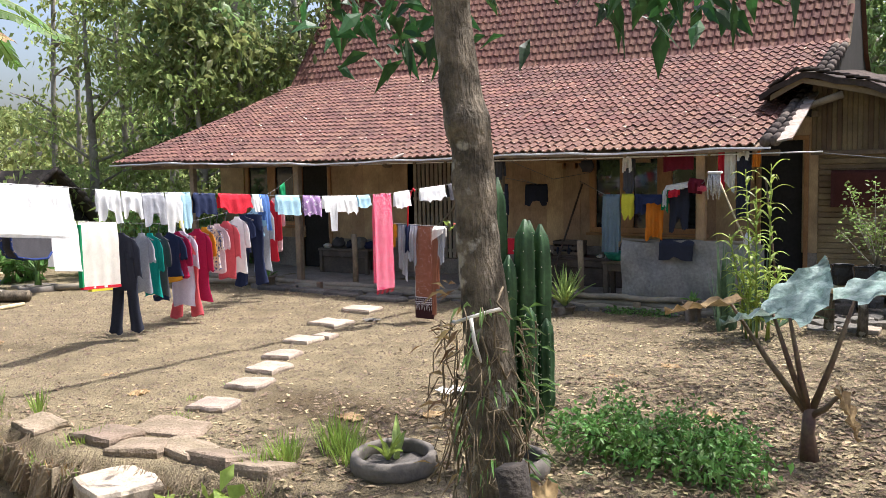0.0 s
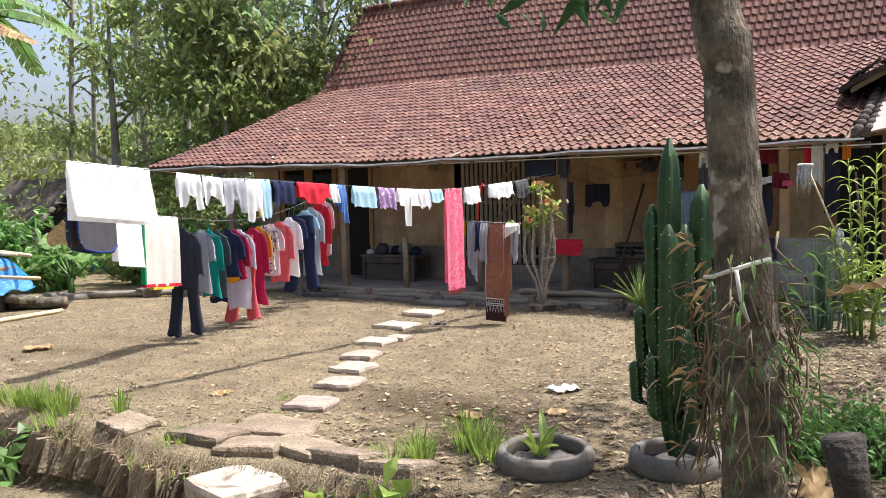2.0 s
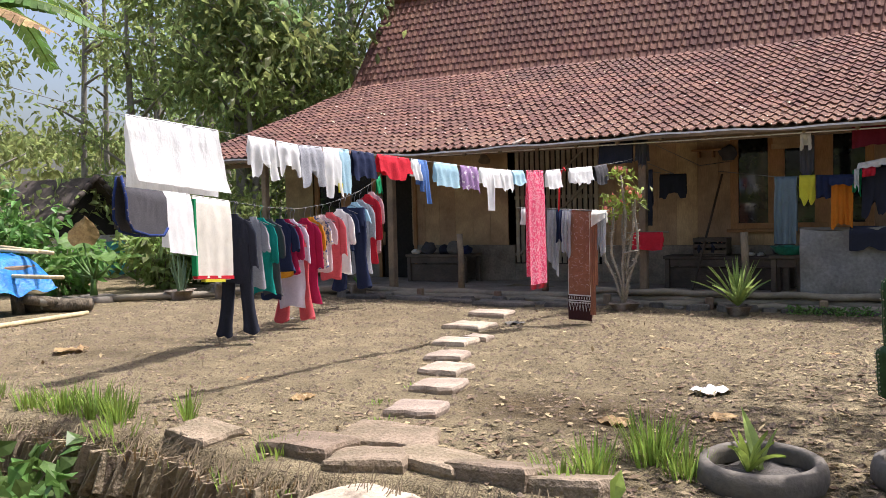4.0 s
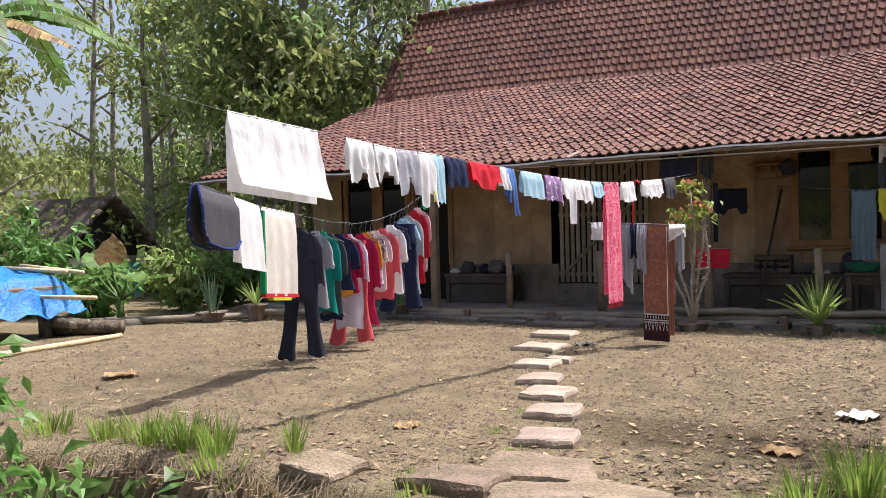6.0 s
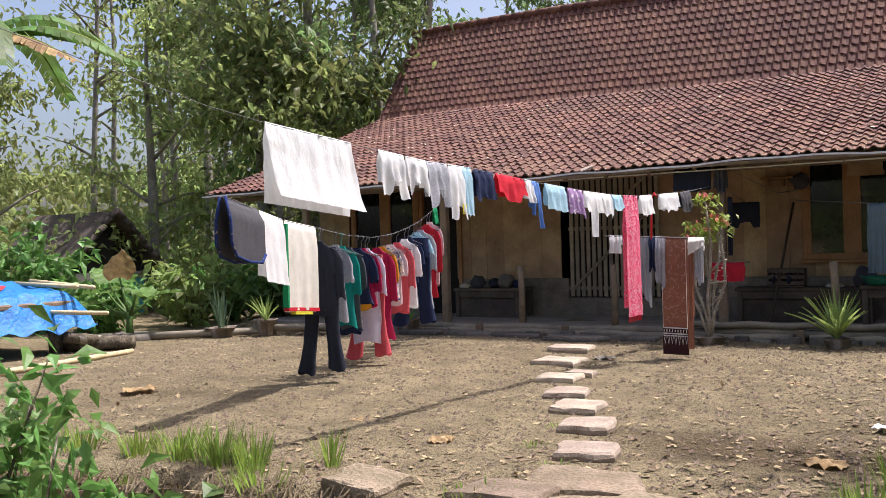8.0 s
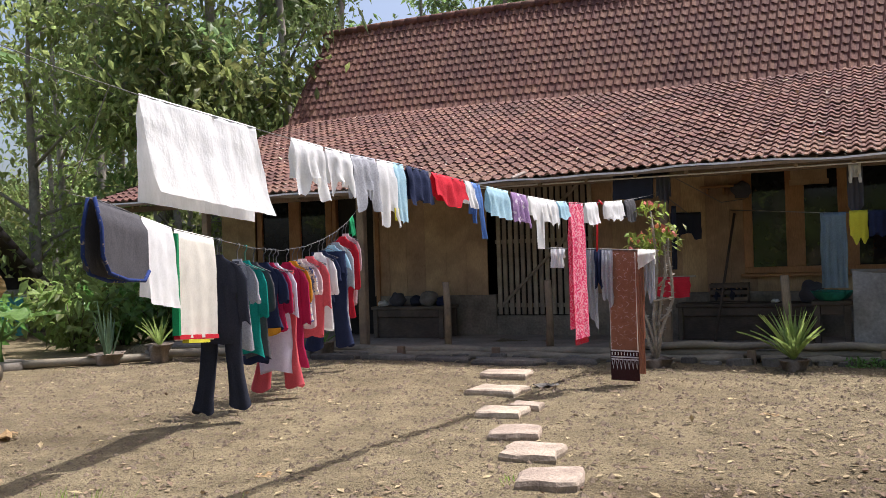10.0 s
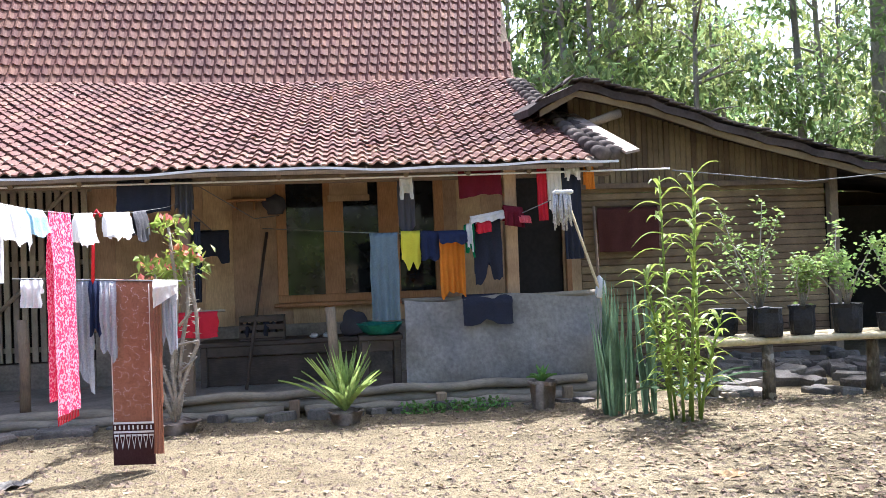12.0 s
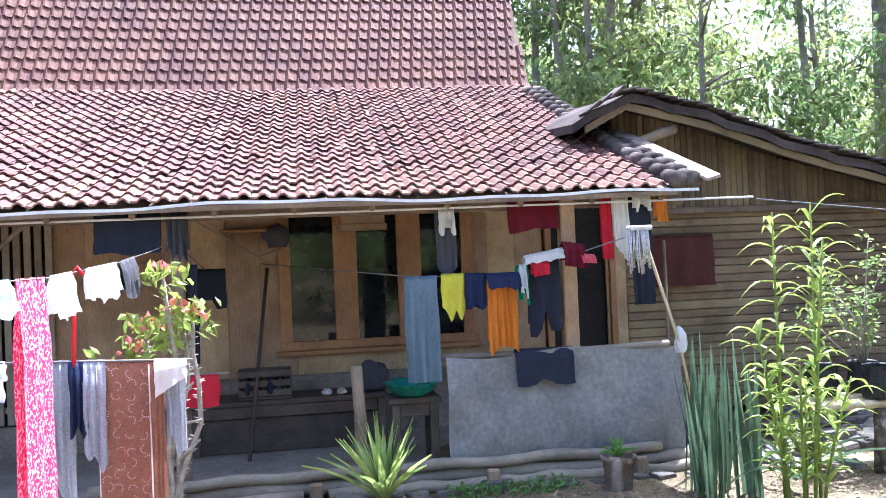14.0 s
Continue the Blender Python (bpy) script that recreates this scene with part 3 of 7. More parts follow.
def lay(upper, rows, w, keep):
    """Tile rows up the slope. keep(row, x) picks the tiles that are pieces of their own."""
    L = (RIDGE_Y - KINK_Y if upper else KINK_Y - EAVE_Y, RIDGE_Z - KINK_Z if upper else KINK_Z - EAVE_Z)
    step = math.hypot(*L) / rows
    tv, tf = tile_data(w, step, *((0.016, 0.013, 1.3) if upper else (0.026, 0.017, 1.1)))
    one = bpy.data.meshes.new("tile")
    one.from_pydata(tv.tolist(), [], tf.tolist())
    one.materials.append(TILE_TOP if upper else TILE)
    big, faces, count = [], [], 0
    g = np.random.default_rng(5 + upper)
    for r_ in range(rows):
        t = r_ / rows
        xl = roof_left(t) if not upper else -14.52 + 0.31 * t
        xr = -1.36 + 0.34 * t if not upper else -1.02
        k = 0
        while xl + (k + 1) * w < xr + 0.03:
            x_ = xl + k * w
            k += 1
            p = roof_point(x_, t, upper)
            q = roof_point(x_, min(1, t + 1 / rows), upper)
            up = (q - p).normalized()
            e = (roof_point(x_ + w, t, upper) - p).normalized()
            nrm = e.cross(up).normalized()
            rough_ = 0.25 if upper else 0.7
            m = Matrix((e, up, nrm)).transposed().to_4x4()
            m = Matrix.Translation(p + nrm * g.normal(0, 0.004 * rough_) + up * g.normal(0, 0.010 * rough_)) @ m @ pose(0, 0, 0, g.normal(0, 0.9 * rough_), g.normal(0, 1.2 * rough_), g.normal(0, 1.6 * rough_))
            if keep(r_, x_):
                o = under(new("tile", one))
                o.matrix_basis = m
            else:
                mm = np.array(m)
                big.append(tv @ mm[:3, :3].T + mm[:3, 3])
                faces.append(tf + count)
                count += len(tv)
    o = under(mesh_ob("tiles", np.concatenate(big), np.concatenate(faces), TILE_TOP if upper else TILE))
    o["kind"] = "stuff"


# ridge caps
n = 44
caps = []
for k in range(n):
    x0 = -14.28 + k * (13.3 / n)
    caps.append(tube_data([(x0, RIDGE_Y, RIDGE_Z + 0.02 + 0.03 * math.sin(x0 * 0.5 + 1)), (x0 + 13.3 / n + 0.03, RIDGE_Y, RIDGE_Z + 0.035 + 0.03 * math.sin(x0 * 0.5 + 1))], [0.10, 0.085], 8))
for c in caps:
    under(raw("ridge_cap", *c, TILE_TOP, None, "", True))
# white metal strip under the lowest tiles, uneven
V, F = [], []
for k in range(61):
    x_ = -14.62 + k * 13.38 / 60
    p = roof_point(x_, -0.017, False)
    wob = 0.012 * math.sin(x_ * 2.3) + 0.008 * math.sin(x_ * 5.7)
    for dy, dz in ((0.0, 0.006), (-0.058, 0.004), (-0.062, -0.020), (0.0, -0.014)):
        V.append((p.x, p.y + dy, p.z + dz + wob))
    if k:
        o = 4 * (k - 1)
        F += [(o + a, o + (a + 1) % 4, o + 4 + (a + 1) % 4, o + 4 + a) for a in range(4)]
under(raw("eave_strip", V, F, WHITE_PAINT, None, "bent white metal strip along the eave"))
# loose pale tile piece on the eave and dark round tiles with a zinc valley at the far end
under(part("loose_tile", box((-7.42, EAVE_Y - 0.05, 2.40), (-7.22, EAVE_Y + 0.03, 2.425), 0.005, Matrix.Translation((-7.3, EAVE_Y, 2.4)) @ pose(0, 0, 0, 20, -20, 35) @ Matrix.Translation((7.3, -EAVE_Y, -2.4))), ZINC, None))
for k in range(20):
    t = k / 22
    for dx in (0.0, 0.14):
        p, q = roof_point(-1.34 + dx + 0.16 * t, t, False), roof_point(-1.34 + dx + 0.16 * t, t + 0.06, False)
        under(raw("round_tile", *tube_data([p + Vector((R.uniform(-0.01, 0.01), 0, 0.045)), q + Vector((0, 0, 0.015))], [0.078, 0.066], 10), OLD_TILE, None, "dark half-round tile", True))
V = [roof_point(-1.16, 0.0, False), roof_point(-0.98, 0.02, False), roof_point(-1.02, 0.55, False), roof_point(-1.14, 0.55, False)]
V = [(v.x, v.y - 0.15, v.z + 0.04) for v in V]
V += [(a, b, c - 0.025) for a, b, c in V]
under(raw("valley_sheet", V, [(0, 1, 2, 3), (7, 6, 5, 4), (0, 4, 5, 1), (1, 5, 6, 2), (2, 6, 7, 3), (3, 7, 4, 0)], ZINC, None, "rust-streaked zinc valley sheet"))

# ---------- kitchen shed on the far side ----------
shed = thing("kitchen_shed", (1.5, 15.5, 0), "low bamboo-walled kitchen shed with old tiles", "shed")


def shed_top(x):
    return float(np.interp(x, (-1.75, -1.17, -0.32, 0.86, 1.38, 2.43, 3.43, 6.8), (3.18, 3.50, 3.30, 2.90, 2.77, 2.49, 2.31, 1.95)))


zz = 0.10
while zz < 2.24:
    h = R.uniform(0.07, 0.10)
    part("bamboo_band", box((-1.0, 15.5 + R.uniform(-0.008, 0.008), zz), (2.28, 15.54, zz + h - 0.006), 0.008), BAMBOO, shed)
    zz += h
x = -1.1
while x < 2.3:
    part("bamboo_slat", box((x, 15.47 + R.uniform(-0.006, 0.006), 2.30), (x + 0.069, 15.51, max(2.36, shed_top(x) - 0.05)), 0.008), SLAT, shed)
    x += 0.072
part("top_rail", box((-1.1, 15.43, 2.26), (2.4, 15.47, 2.33), 0.008), POST, shed)
for x in (2.30, 4.9):
    part("corner_post", box((x, 15.40, 0), (x + 0.11, 15.52, shed_top(x) - 0.06), 0.01), POST, shed)
# back of the opening painted near-black as the kitchen's darkness
part("dark_room", box((2.41, 17.4, 0), (6.3, 17.5, 2.05), 0), SHADE_BLACK, shed, "near-black wall standing in for the unlit kitchen")
part("side_wall", box((6.3, 15.5, 0), (6.4, 19.5, 2.3), 0), SLAT, shed)
part("rear_wall", box((-0.9, 19.5, 0), (6.4, 19.6, 2.4), 0), SLAT, shed)
V, F = [], []
NS = 40
for k in range(NS + 1):
    x = -1.75 + 8.4 * k / NS
    z = shed_top(x) + 0.02 * math.sin(k * 2.1)
    for y, dz in ((14.85, 0.0), (20.2, 0.45), (20.2, 0.36), (14.85, -0.09)):
        V.append((x, y, z + dz))
    if k:
        o = 4 * (k - 1)
        F += [(o + a, o + 4 + a, o + 4 + (a + 1) % 4, o + (a + 1) % 4) for a in range(4)]
F += [(0, 1, 2, 3), tuple(NS * 4 + q for q in (3, 2, 1, 0))]
raw("shed_roof", V, F, OLD_TILE, shed, "sagging roof of old dark tiles")
for k in range(62):
    x = -1.62 + k * 0.132
    slope = math.degrees(math.atan2(shed_top(x) - shed_top(x + 0.13), 0.13))
    m = Matrix.Translation((x, 14.80 + R.uniform(-0.035, 0.03), shed_top(x) + 0.035)) @ pose(0, 0, 0, R.uniform(-3, 3), slope - 8 + R.uniform(-3, 3), R.uniform(-4, 4))
    part("verge_tile", box((0, 0, -0.012), (0.20, 0.26, 0.012), 0.005, m), OLD_TILE, shed)
V, F = [], []
for k in range(19):
    x = -1.6 + 8.0 * k / 18
    z = shed_top(x) - 0.09
    V += [(x, 14.90, z), (x, 14.94, z), (x, 14.94, z - 0.08), (x, 14.90, z - 0.08)]
    if k:
        o = 4 * (k - 1)
        F += [(o + a, o + 4 + a, o + 4 + (a + 1) % 4, o + (a + 1) % 4) for a in range(4)]
raw("verge_board", V, F, SLAT, shed, "dark timber verge board")
tube("strut", [(-1.25, 14.95, 2.92), (-0.95, 14.97, 3.02), (-0.60, 15.0, 3.14)], [0.055, 0.05, 0.06], POST, shed, "thick grey roof strut")

# ---------- hut beyond the yard ----------
hut = thing("hut", (-20.2, 14.85, -0.1), "small whitewashed hut with a dark steep tile roof", "hut")
HM = Matrix.Translation((-20.2, 14.85, -0.1)) @ pose(0, 0, 0, 0, 0, 92) @ Matrix.Diagonal((0.95, 0.75, 1.08, 1))
part("wall", box((-1.3, -1.2, -0.2), (1.3, 1.2, 1.0), 0.01, HM), WHITEWALL, hut)
hv = [HM @ Vector(p) for p in ((-1.3, -1.21, 1.0), (1.3, -1.21, 1.0), (0, -1.21, 2.1), (-1.3, 1.2, 1.0), (1.3, 1.2, 1.0), (0, 1.2, 2.1))]
# hut gables share the near-black of the unlit interiors
raw("gable", hv[:3], [(0, 1, 2)], SHADE_BLACK, hut)
raw("gable", hv[3:], [(2, 1, 0)], SHADE_BLACK, hut)
for s in (-1, 1):
    rv = [(0, -1.75, 2.25), (s * 1.85, -1.75, 0.72), (s * 1.85, 1.7, 0.72), (0, 1.7, 2.25)]
    rv += [(a, b, c - 0.07) for a, b, c in rv]
    raw("roof_slope", [HM @ Vector(p) for p in rv], [(0, 1, 2, 3), (7, 6, 5, 4), (0, 4, 5, 1), (1, 5, 6, 2), (2, 6, 7, 3)], OLD_TILE, hut)
    for k in range(9):
        f = k / 9
        a, b = HM @ Vector((s * 1.87 * f, -1.76, 2.27 - 1.55 * f)), HM @ Vector((s * 1.87 * (f + 0.12), -1.76, 2.27 - 1.55 * (f + 0.12) + 0.03))
        raw("verge_tile", *tube_data([a, b], [0.07, 0.06], 6), OLD_TILE, hut, "", True)
part("door", box((0.55, -1.26, -0.1), (1.15, -1.21, 0.85), 0.005, HM), TURQ, hut, "turquoise painted door")

# ---------- laundry ----------
ROPE1 = [(-6.88, 2.4, 2.75), (-6.66, 3.9, 2.42), (-6.52, 5.0, 2.20), (-6.49, 5.45, 2.15), (-6.40, 6.4, 2.07), (-6.25, 7.0, 1.995), (-6.20, 7.56, 1.98), (-6.14, 8.2, 1.94),
         (-6.07, 8.9, 1.90), (-5.99, 9.62, 1.86), (-5.92, 10.3, 1.84), (-5.86, 11.0, 1.85), (-5.73, 12.27, 1.93), (-5.62, 13.2, 2.03), (-5.54, 13.56, 2.10)]
ROPE2 = [(-6.50, 5.3, 2.165), (-7.70, 6.2, 1.80), (-7.80, 6.6, 1.775), (-8.0, 7.2, 1.68), (-8.12, 7.6, 1.63), (-8.32, 8.35, 1.57), (-8.54, 9.17, 1.50),
         (-8.76, 9.98, 1.48), (-9.0, 10.8, 1.53), (-9.2, 11.5, 1.62), (-9.38, 12.1, 1.72), (-9.56, 12.75, 1.88), (-9.8, 13.56, 2.15)]


def on_rope(rope, y):
    for a, b in zip(rope, rope[1:]):
        if a[1] <= y <= b[1]:
            f = (y - a[1]) / (b[1] - a[1])
            return Vector(a).lerp(Vector(b), f)
    return Vector(rope[-1])


for rope, lab in ((ROPE1, "thin cord clothesline with laundry across the yard"), (ROPE2, "sagging chain clothesline for hangers beside the yard")):
    tagged(tube("clothesline", rope, 0.0026, ROPE, None, "", 6), lab, "clothesline", "clotheslines")
tie = thing("line_post", (-6.9, 2.3, -0.1), "rough timber post holding the clotheslines", "post")
tube("shaft", [(-6.9, 2.3, -0.3), (-6.92, 2.28, 1.5), (-6.88, 2.32, 3.0)], [0.07, 0.06, 0.05], POST, tie)


def drape(name, p0, p1, front, back, material, label, category="laundry", prof=None, folds=3, amp=0.02, seed=0, nu=18, nv=12, gap=0.02, flare=0.025, over=None, group="laundry on the lines"):
    """Cloth hung over a line from p0 to p1: a front and a back fall. prof(u) scales the front fall along its width."""
    p0, p1 = Vector(p0), Vector(p1)
    d = p1 - p0
    side = d.cross(Vector((0, 0, 1))).normalized()
    prof = prof or (lambda u: 1.0)
    top = (p0 + p1) / 2
    V, F = [], []
    rows = [("f", v / nv) for v in range(nv, 0, -1)] + [("t", 0)] + [("b", v / nv) for v in range(1, nv + 1)]
    for kind, v in rows:
        for i in range(nu + 1):
            u = i / nu
            n_ = noise.noise(Vector((u * folds * 1.7 + seed * 7.3, v * 1.2, seed))) + 0.5 * math.sin(u * folds * 6.28 + seed)
            p = p0 + d * u
            fall = front * prof(u) if kind == "f" else back * (0.6 + 0.4 * prof(u))
            off = (gap * min(1, v * 4) + flare * v * v + amp * n_ * (0.25 + 0.75 * v))
            s = {"f": 1, "b": -1, "t": 0}[kind]
            if kind == "b":
                off = gap * min(1, v * 4) + amp * 0.7 * n_ * v
            q = p + side * (s * off) + Vector((0, 0, 0.008 if kind == "t" else -fall * v))
            q += side * (s * 0.007 * noise.noise(Vector((u * d.length * 22 + seed, v * front * 9, seed * 3))))
            q += d.normalized() * (0.010 * noise.noise(Vector((u * 5, v * 3, seed + 9))))
            V.append(q)
    m = nu + 1
    F = [(r * m + i, r * m + i + 1, (r + 1) * m + i + 1, (r + 1) * m + i) for r in range(len(rows) - 1) for i in range(nu)]
    if over is not None:
        return raw(name, V, F, material, over, label, True)
    ob = mesh_ob(name, [v - top for v in V], F, material, True)
    ob.location = top
    return tagged(ob, label, category, group)


def on1(name, y0, y1, front, back, material, label, **k):
    return drape(name, on_rope(ROPE1, y0), on_rope(ROPE1, y1), front, back, material, label, **k)


def sleeves(lo=0.55, hi=1.0, w=0.22):
    def prof(u):
        e = min(u, 1 - u)
        return lo + (hi - lo) * (1 - smooth(w * 0.75, w * 1.2, e)) + 0.07 * noise.noise(Vector((u * 8, lo * 31, hi)))
    return prof


def ragged(a=0.12, f=9, s=0.0):
    return lambda u: 1 - a * 0.6 + 1.3 * a * noise.noise(Vector((u * f * 0.55, s * 3.1 + f, a * 17)))


on1("bed_sheet", 5.47, 6.27, 0.47, 0.50, C_SHEET, "large white bed sheet folded over the line", folds=6, amp=0.014, nu=48, nv=24, seed=1, flare=0.10, prof=lambda u: 0.97 + 0.05 * u)
on1("white_shirt", 6.54, 6.78, 0.32, 0.22, C_WHITE, "white shirt hung over the line by its waist", prof=sleeves(0.62, 1.0, 0.30), folds=3, amp=0.035, seed=2)
on1("white_shirt", 6.80, 7.00, 0.27, 0.20, C_WHITE, "white shirt hung over the line by its waist", prof=sleeves(0.70, 1.0, 0.24), folds=2, amp=0.03, seed=22)
on1("white_shirt", 7.01, 7.28, 0.34, 0.26, C_GREY, "pale grey shirt with hanging sleeves", prof=sleeves(0.6, 1.0, 0.3), folds=3, amp=0.03, seed=3)
ws = on1("white_shirt", 7.30, 7.52, 0.42, 0.3, C_WHITE, "white shirt with a small yellow print", prof=sleeves(0.75, 1.0, 0.35), folds=2, amp=0.03, seed=4)
on1("blue_shirt", 7.48, 7.62, 0.40, 0.28, C_SKY, "pale blue child's shirt on the line", prof=ragged(0.2, 7), folds=2, amp=0.02, seed=5)
on1("dark_shorts", 7.66, 7.96, 0.27, 0.22, C_NAVY, "dark navy shorts folded over the line", prof=ragged(0.15, 8, 1), folds=3, amp=0.03, seed=6)
on1("red_shirt", 8.0, 8.46, 0.22, 0.18, C_RED, "bright red child's shirt on the line", prof=sleeves(1.0, 0.7, 0.2), folds=4, amp=0.025, seed=7)
on1("blue_trousers", 8.60, 8.74, 0.42, 0.3, C_BLUE, "blue child's trousers on the line", prof=lambda u: 1.0 if u > 0.4 else 0.45, folds=2, amp=0.02, seed=8)
on1("white_shirt", 8.50, 8.62, 0.2, 0.16, C_WHITE, "small white shirt on the line", folds=2, amp=0.02, seed=9)
on1("turquoise_shirt", 8.86, 9.24, 0.25, 0.2, C_SKY, "pale turquoise child's shirt", prof=ragged(0.08, 6), folds=3, amp=0.02, seed=10)
on1("printed_shirt", 9.30, 9.60, 0.27, 0.22, C_PURPLE, "purple printed child's shirt", prof=ragged(0.18, 9, 2), folds=3, amp=0.025, seed=11)
on1("white_romper", 9.64, 10.02, 0.45, 0.2, C_WHITE, "white baby romper with a dangling leg", prof=lambda u: 1.0 if 0.28 < u < 0.55 else 0.45, folds=3, amp=0.025, seed=12)
on1("white_shirt", 10.02, 10.26, 0.24, 0.2, C_WHITE, "small white shirt on the line", prof=ragged(0.2, 8), folds=2, amp=0.025, seed=13)
on1("blue_shirt", 10.28, 10.52, 0.17, 0.15, C_SKY, "small turquoise cloth on the line", prof=ragged(0.2, 7), folds=2, amp=0.02, seed=14)
scarf = on1("pink_scarf", 10.60, 10.98, 1.32, 1.22, C_HOTPINK, "long bright pink scarf with pale woven pattern", flare=0.0, folds=2, amp=0.02, nu=16, nv=40, seed=15)
on1("white_shirt", 11.05, 11.38, 0.24, 0.2, C_WHITE, "small white shirt on the line", prof=ragged(0.1, 8), folds=3, amp=0.02, seed=16)
on1("white_lace", 11.62, 12.22, 0.22, 0.2, C_WHITE, "short white frilled cloth on the line", prof=ragged(0.2, 16), folds=6, amp=0.03, seed=17)
on1("dark_cloth", 12.30, 12.62, 0.26, 0.2, C_CHAR, "small dark cloth on the line", prof=ragged(0.2, 7), folds=3, amp=0.03, seed=18)
# fringe of the scarf
fr = []
for k in range(14):
    p = on_rope(ROPE1, 10.61 + k * 0.027)
    fr.append(tube_data([(p.x + 0.02, p.y, p.z - 1.32), (p.x + 0.02, p.y + 0.006, p.z - 1.375)], 0.004, 4))
o = raw("fringe", *merge(fr), C_RED, None, "thin red fringe")
o.parent = scarf
o.matrix_parent_inverse = Matrix.Translation(-scarf.location)
o = part("print", box((0.03, 0, -0.38), (0.036, 0.06, -0.30), 0.0), C_YELLOW, None, "yellow print")
o.parent = ws
o.location = (0.012, 0.02, 0)


def on2(name, y0, y1, front, back, material, label, **k):
    return drape(name, on_rope(ROPE2, y0), on_rope(ROPE2, y1), front, back, material, label, **k)


towel = on2("fleece_blanket", 6.42, 7.05, 0.47, 0.46, C_CHAR, "thick charcoal fleece mat folded over the line", folds=1, amp=0.014, seed=20, gap=0.055, flare=0.0, nu=24, prof=lambda u: 1 - 0.16 * abs(2 * u - 1) ** 4)
for s_ in (-1, 1):
    a, b = on_rope(ROPE2, 6.43), on_rope(ROPE2, 7.04)
    d_ = (b - a).normalized()
    sd = d_.cross(Vector((0, 0, 1))).normalized()
    pts = [a + sd * 0.02 * s_ + Vector((0, 0, 0.01)), a + sd * 0.062 * s_ + Vector((0, 0, -0.18)), a + sd * 0.066 * s_ + Vector((0, 0, -0.36)), a.lerp(b, 0.12) + sd * 0.068 * s_ + Vector((0, 0, -0.455)), a.lerp(b, 0.5) + sd * 0.07 * s_ + Vector((0, 0, -0.475)), a.lerp(b, 0.88) + sd * 0.07 * s_ + Vector((0, 0, -0.455)), b + sd * 0.068 * s_ + Vector((0, 0, -0.38))]
    o = raw("piping", *tube_data(pts, 0.013, 8), C_EDGE, None, "navy printed edging", True)
    o.parent = towel
    o.matrix_parent_inverse = Matrix.Translation(-towel.location)
on2("white_towel", 7.08, 7.56, 0.60, 0.55, C_WHITE, "white cotton towel over the line", folds=3, amp=0.015, seed=21, flare=0.03, prof=lambda u: 1.0)
ft = on2("striped_towel", 7.60, 8.30, 0.82, 0.84, C_CREAM, "cream towel with green side and red hem", folds=3, amp=0.015, seed=22, flare=0.0, nu=24)
a, b = on_rope(ROPE2, 7.60), on_rope(ROPE2, 8.30)
for name_, p_, q_, z0, z1, m_ in (("green_border", a + Vector((0.004, -0.015, 0)), a + Vector((0, 0.012, 0)), -0.03, -0.80, C_GREEN), ("red_hem", a, b, -0.795, -0.83, C_RED), ("yellow_hem", a + (b - a) * 0.2, a + (b - a) * 0.75, -0.832, -0.86, C_YELLOW)):
    sd = (b - a).cross(Vector((0, 0, 1))).normalized() * 0.028
    V = [p_ + sd + Vector((0, 0, z0)), q_ + sd + Vector((0, 0, z0)), q_ + sd + Vector((0, 0, z1)), p_ + sd + Vector((0, 0, z1))]
    V += [v - sd * 1.9 for v in V]
    o = raw(name_, V, [(0, 1, 2, 3), (7, 6, 5, 4), (0, 4, 5, 1), (1, 5, 6, 2), (2, 6, 7, 3), (3, 7, 4, 0)], m_)
    o.parent = ft
    o.matrix_parent_inverse = Matrix.Translation(-ft.location)


def loft(rings, seg=14):
    """rings of (x, z, half width, half depth): a soft closed tube of cloth."""
    V, F = [], []
    for j, (x, z, w, d) in enumerate(rings):
        for k in range(seg):
            a = 2 * math.pi * k / seg
            wob = 1 + 0.34 * math.sin(a * 3 + j * 0.5 + rings[-1][1] * 9) + 0.24 * math.sin(a * 5 - j * 0.6 + rings[-1][1] * 17)
            V.append((x + math.cos(a) * w * (1 + 0.03 * math.sin(j * 2.1 + seg + rings[-1][1] * 31)), math.sin(a) * d * wob, z + (0.025 * math.sin(a * 2 + rings[-1][1] * 23) if j == len(rings) - 1 else 0)))
        if j:
            o = (j - 1) * seg
            F += [(o + k, o + (k + 1) % seg, o + seg + (k + 1) % seg, o + seg + k) for k in range(seg)]
    return V, F


def hang(y, dz=-0.02, turn=0.0):
    """Where a hanger hooks on the second line, facing along it."""
    p = on_rope(ROPE2, y)
    return Matrix.Translation(p + Vector((0, 0, dz - 0.085))) @ pose(0, 0, 0, 0, 0, 16 + turn)


def hanger(parent, m, colour=WIRE):
    pts = [(-0.012, 0, 0.10), (0.0, 0, 0.125), (0.02, 0, 0.12), (0.022, 0, 0.09), (0.0, 0, 0.06), (0, 0, -0.03), (0.19, 0, -0.11), (-0.19, 0, -0.11), (0, 0, -0.03)]
    return put(mesh_ob("hanger", *(lambda d: ([m @ Vector(v) for v in d[0]], d[1]))(tube_data([(a, b, c - 0.03) for a, b, c in pts], 0.005, 5)), colour, True), parent)


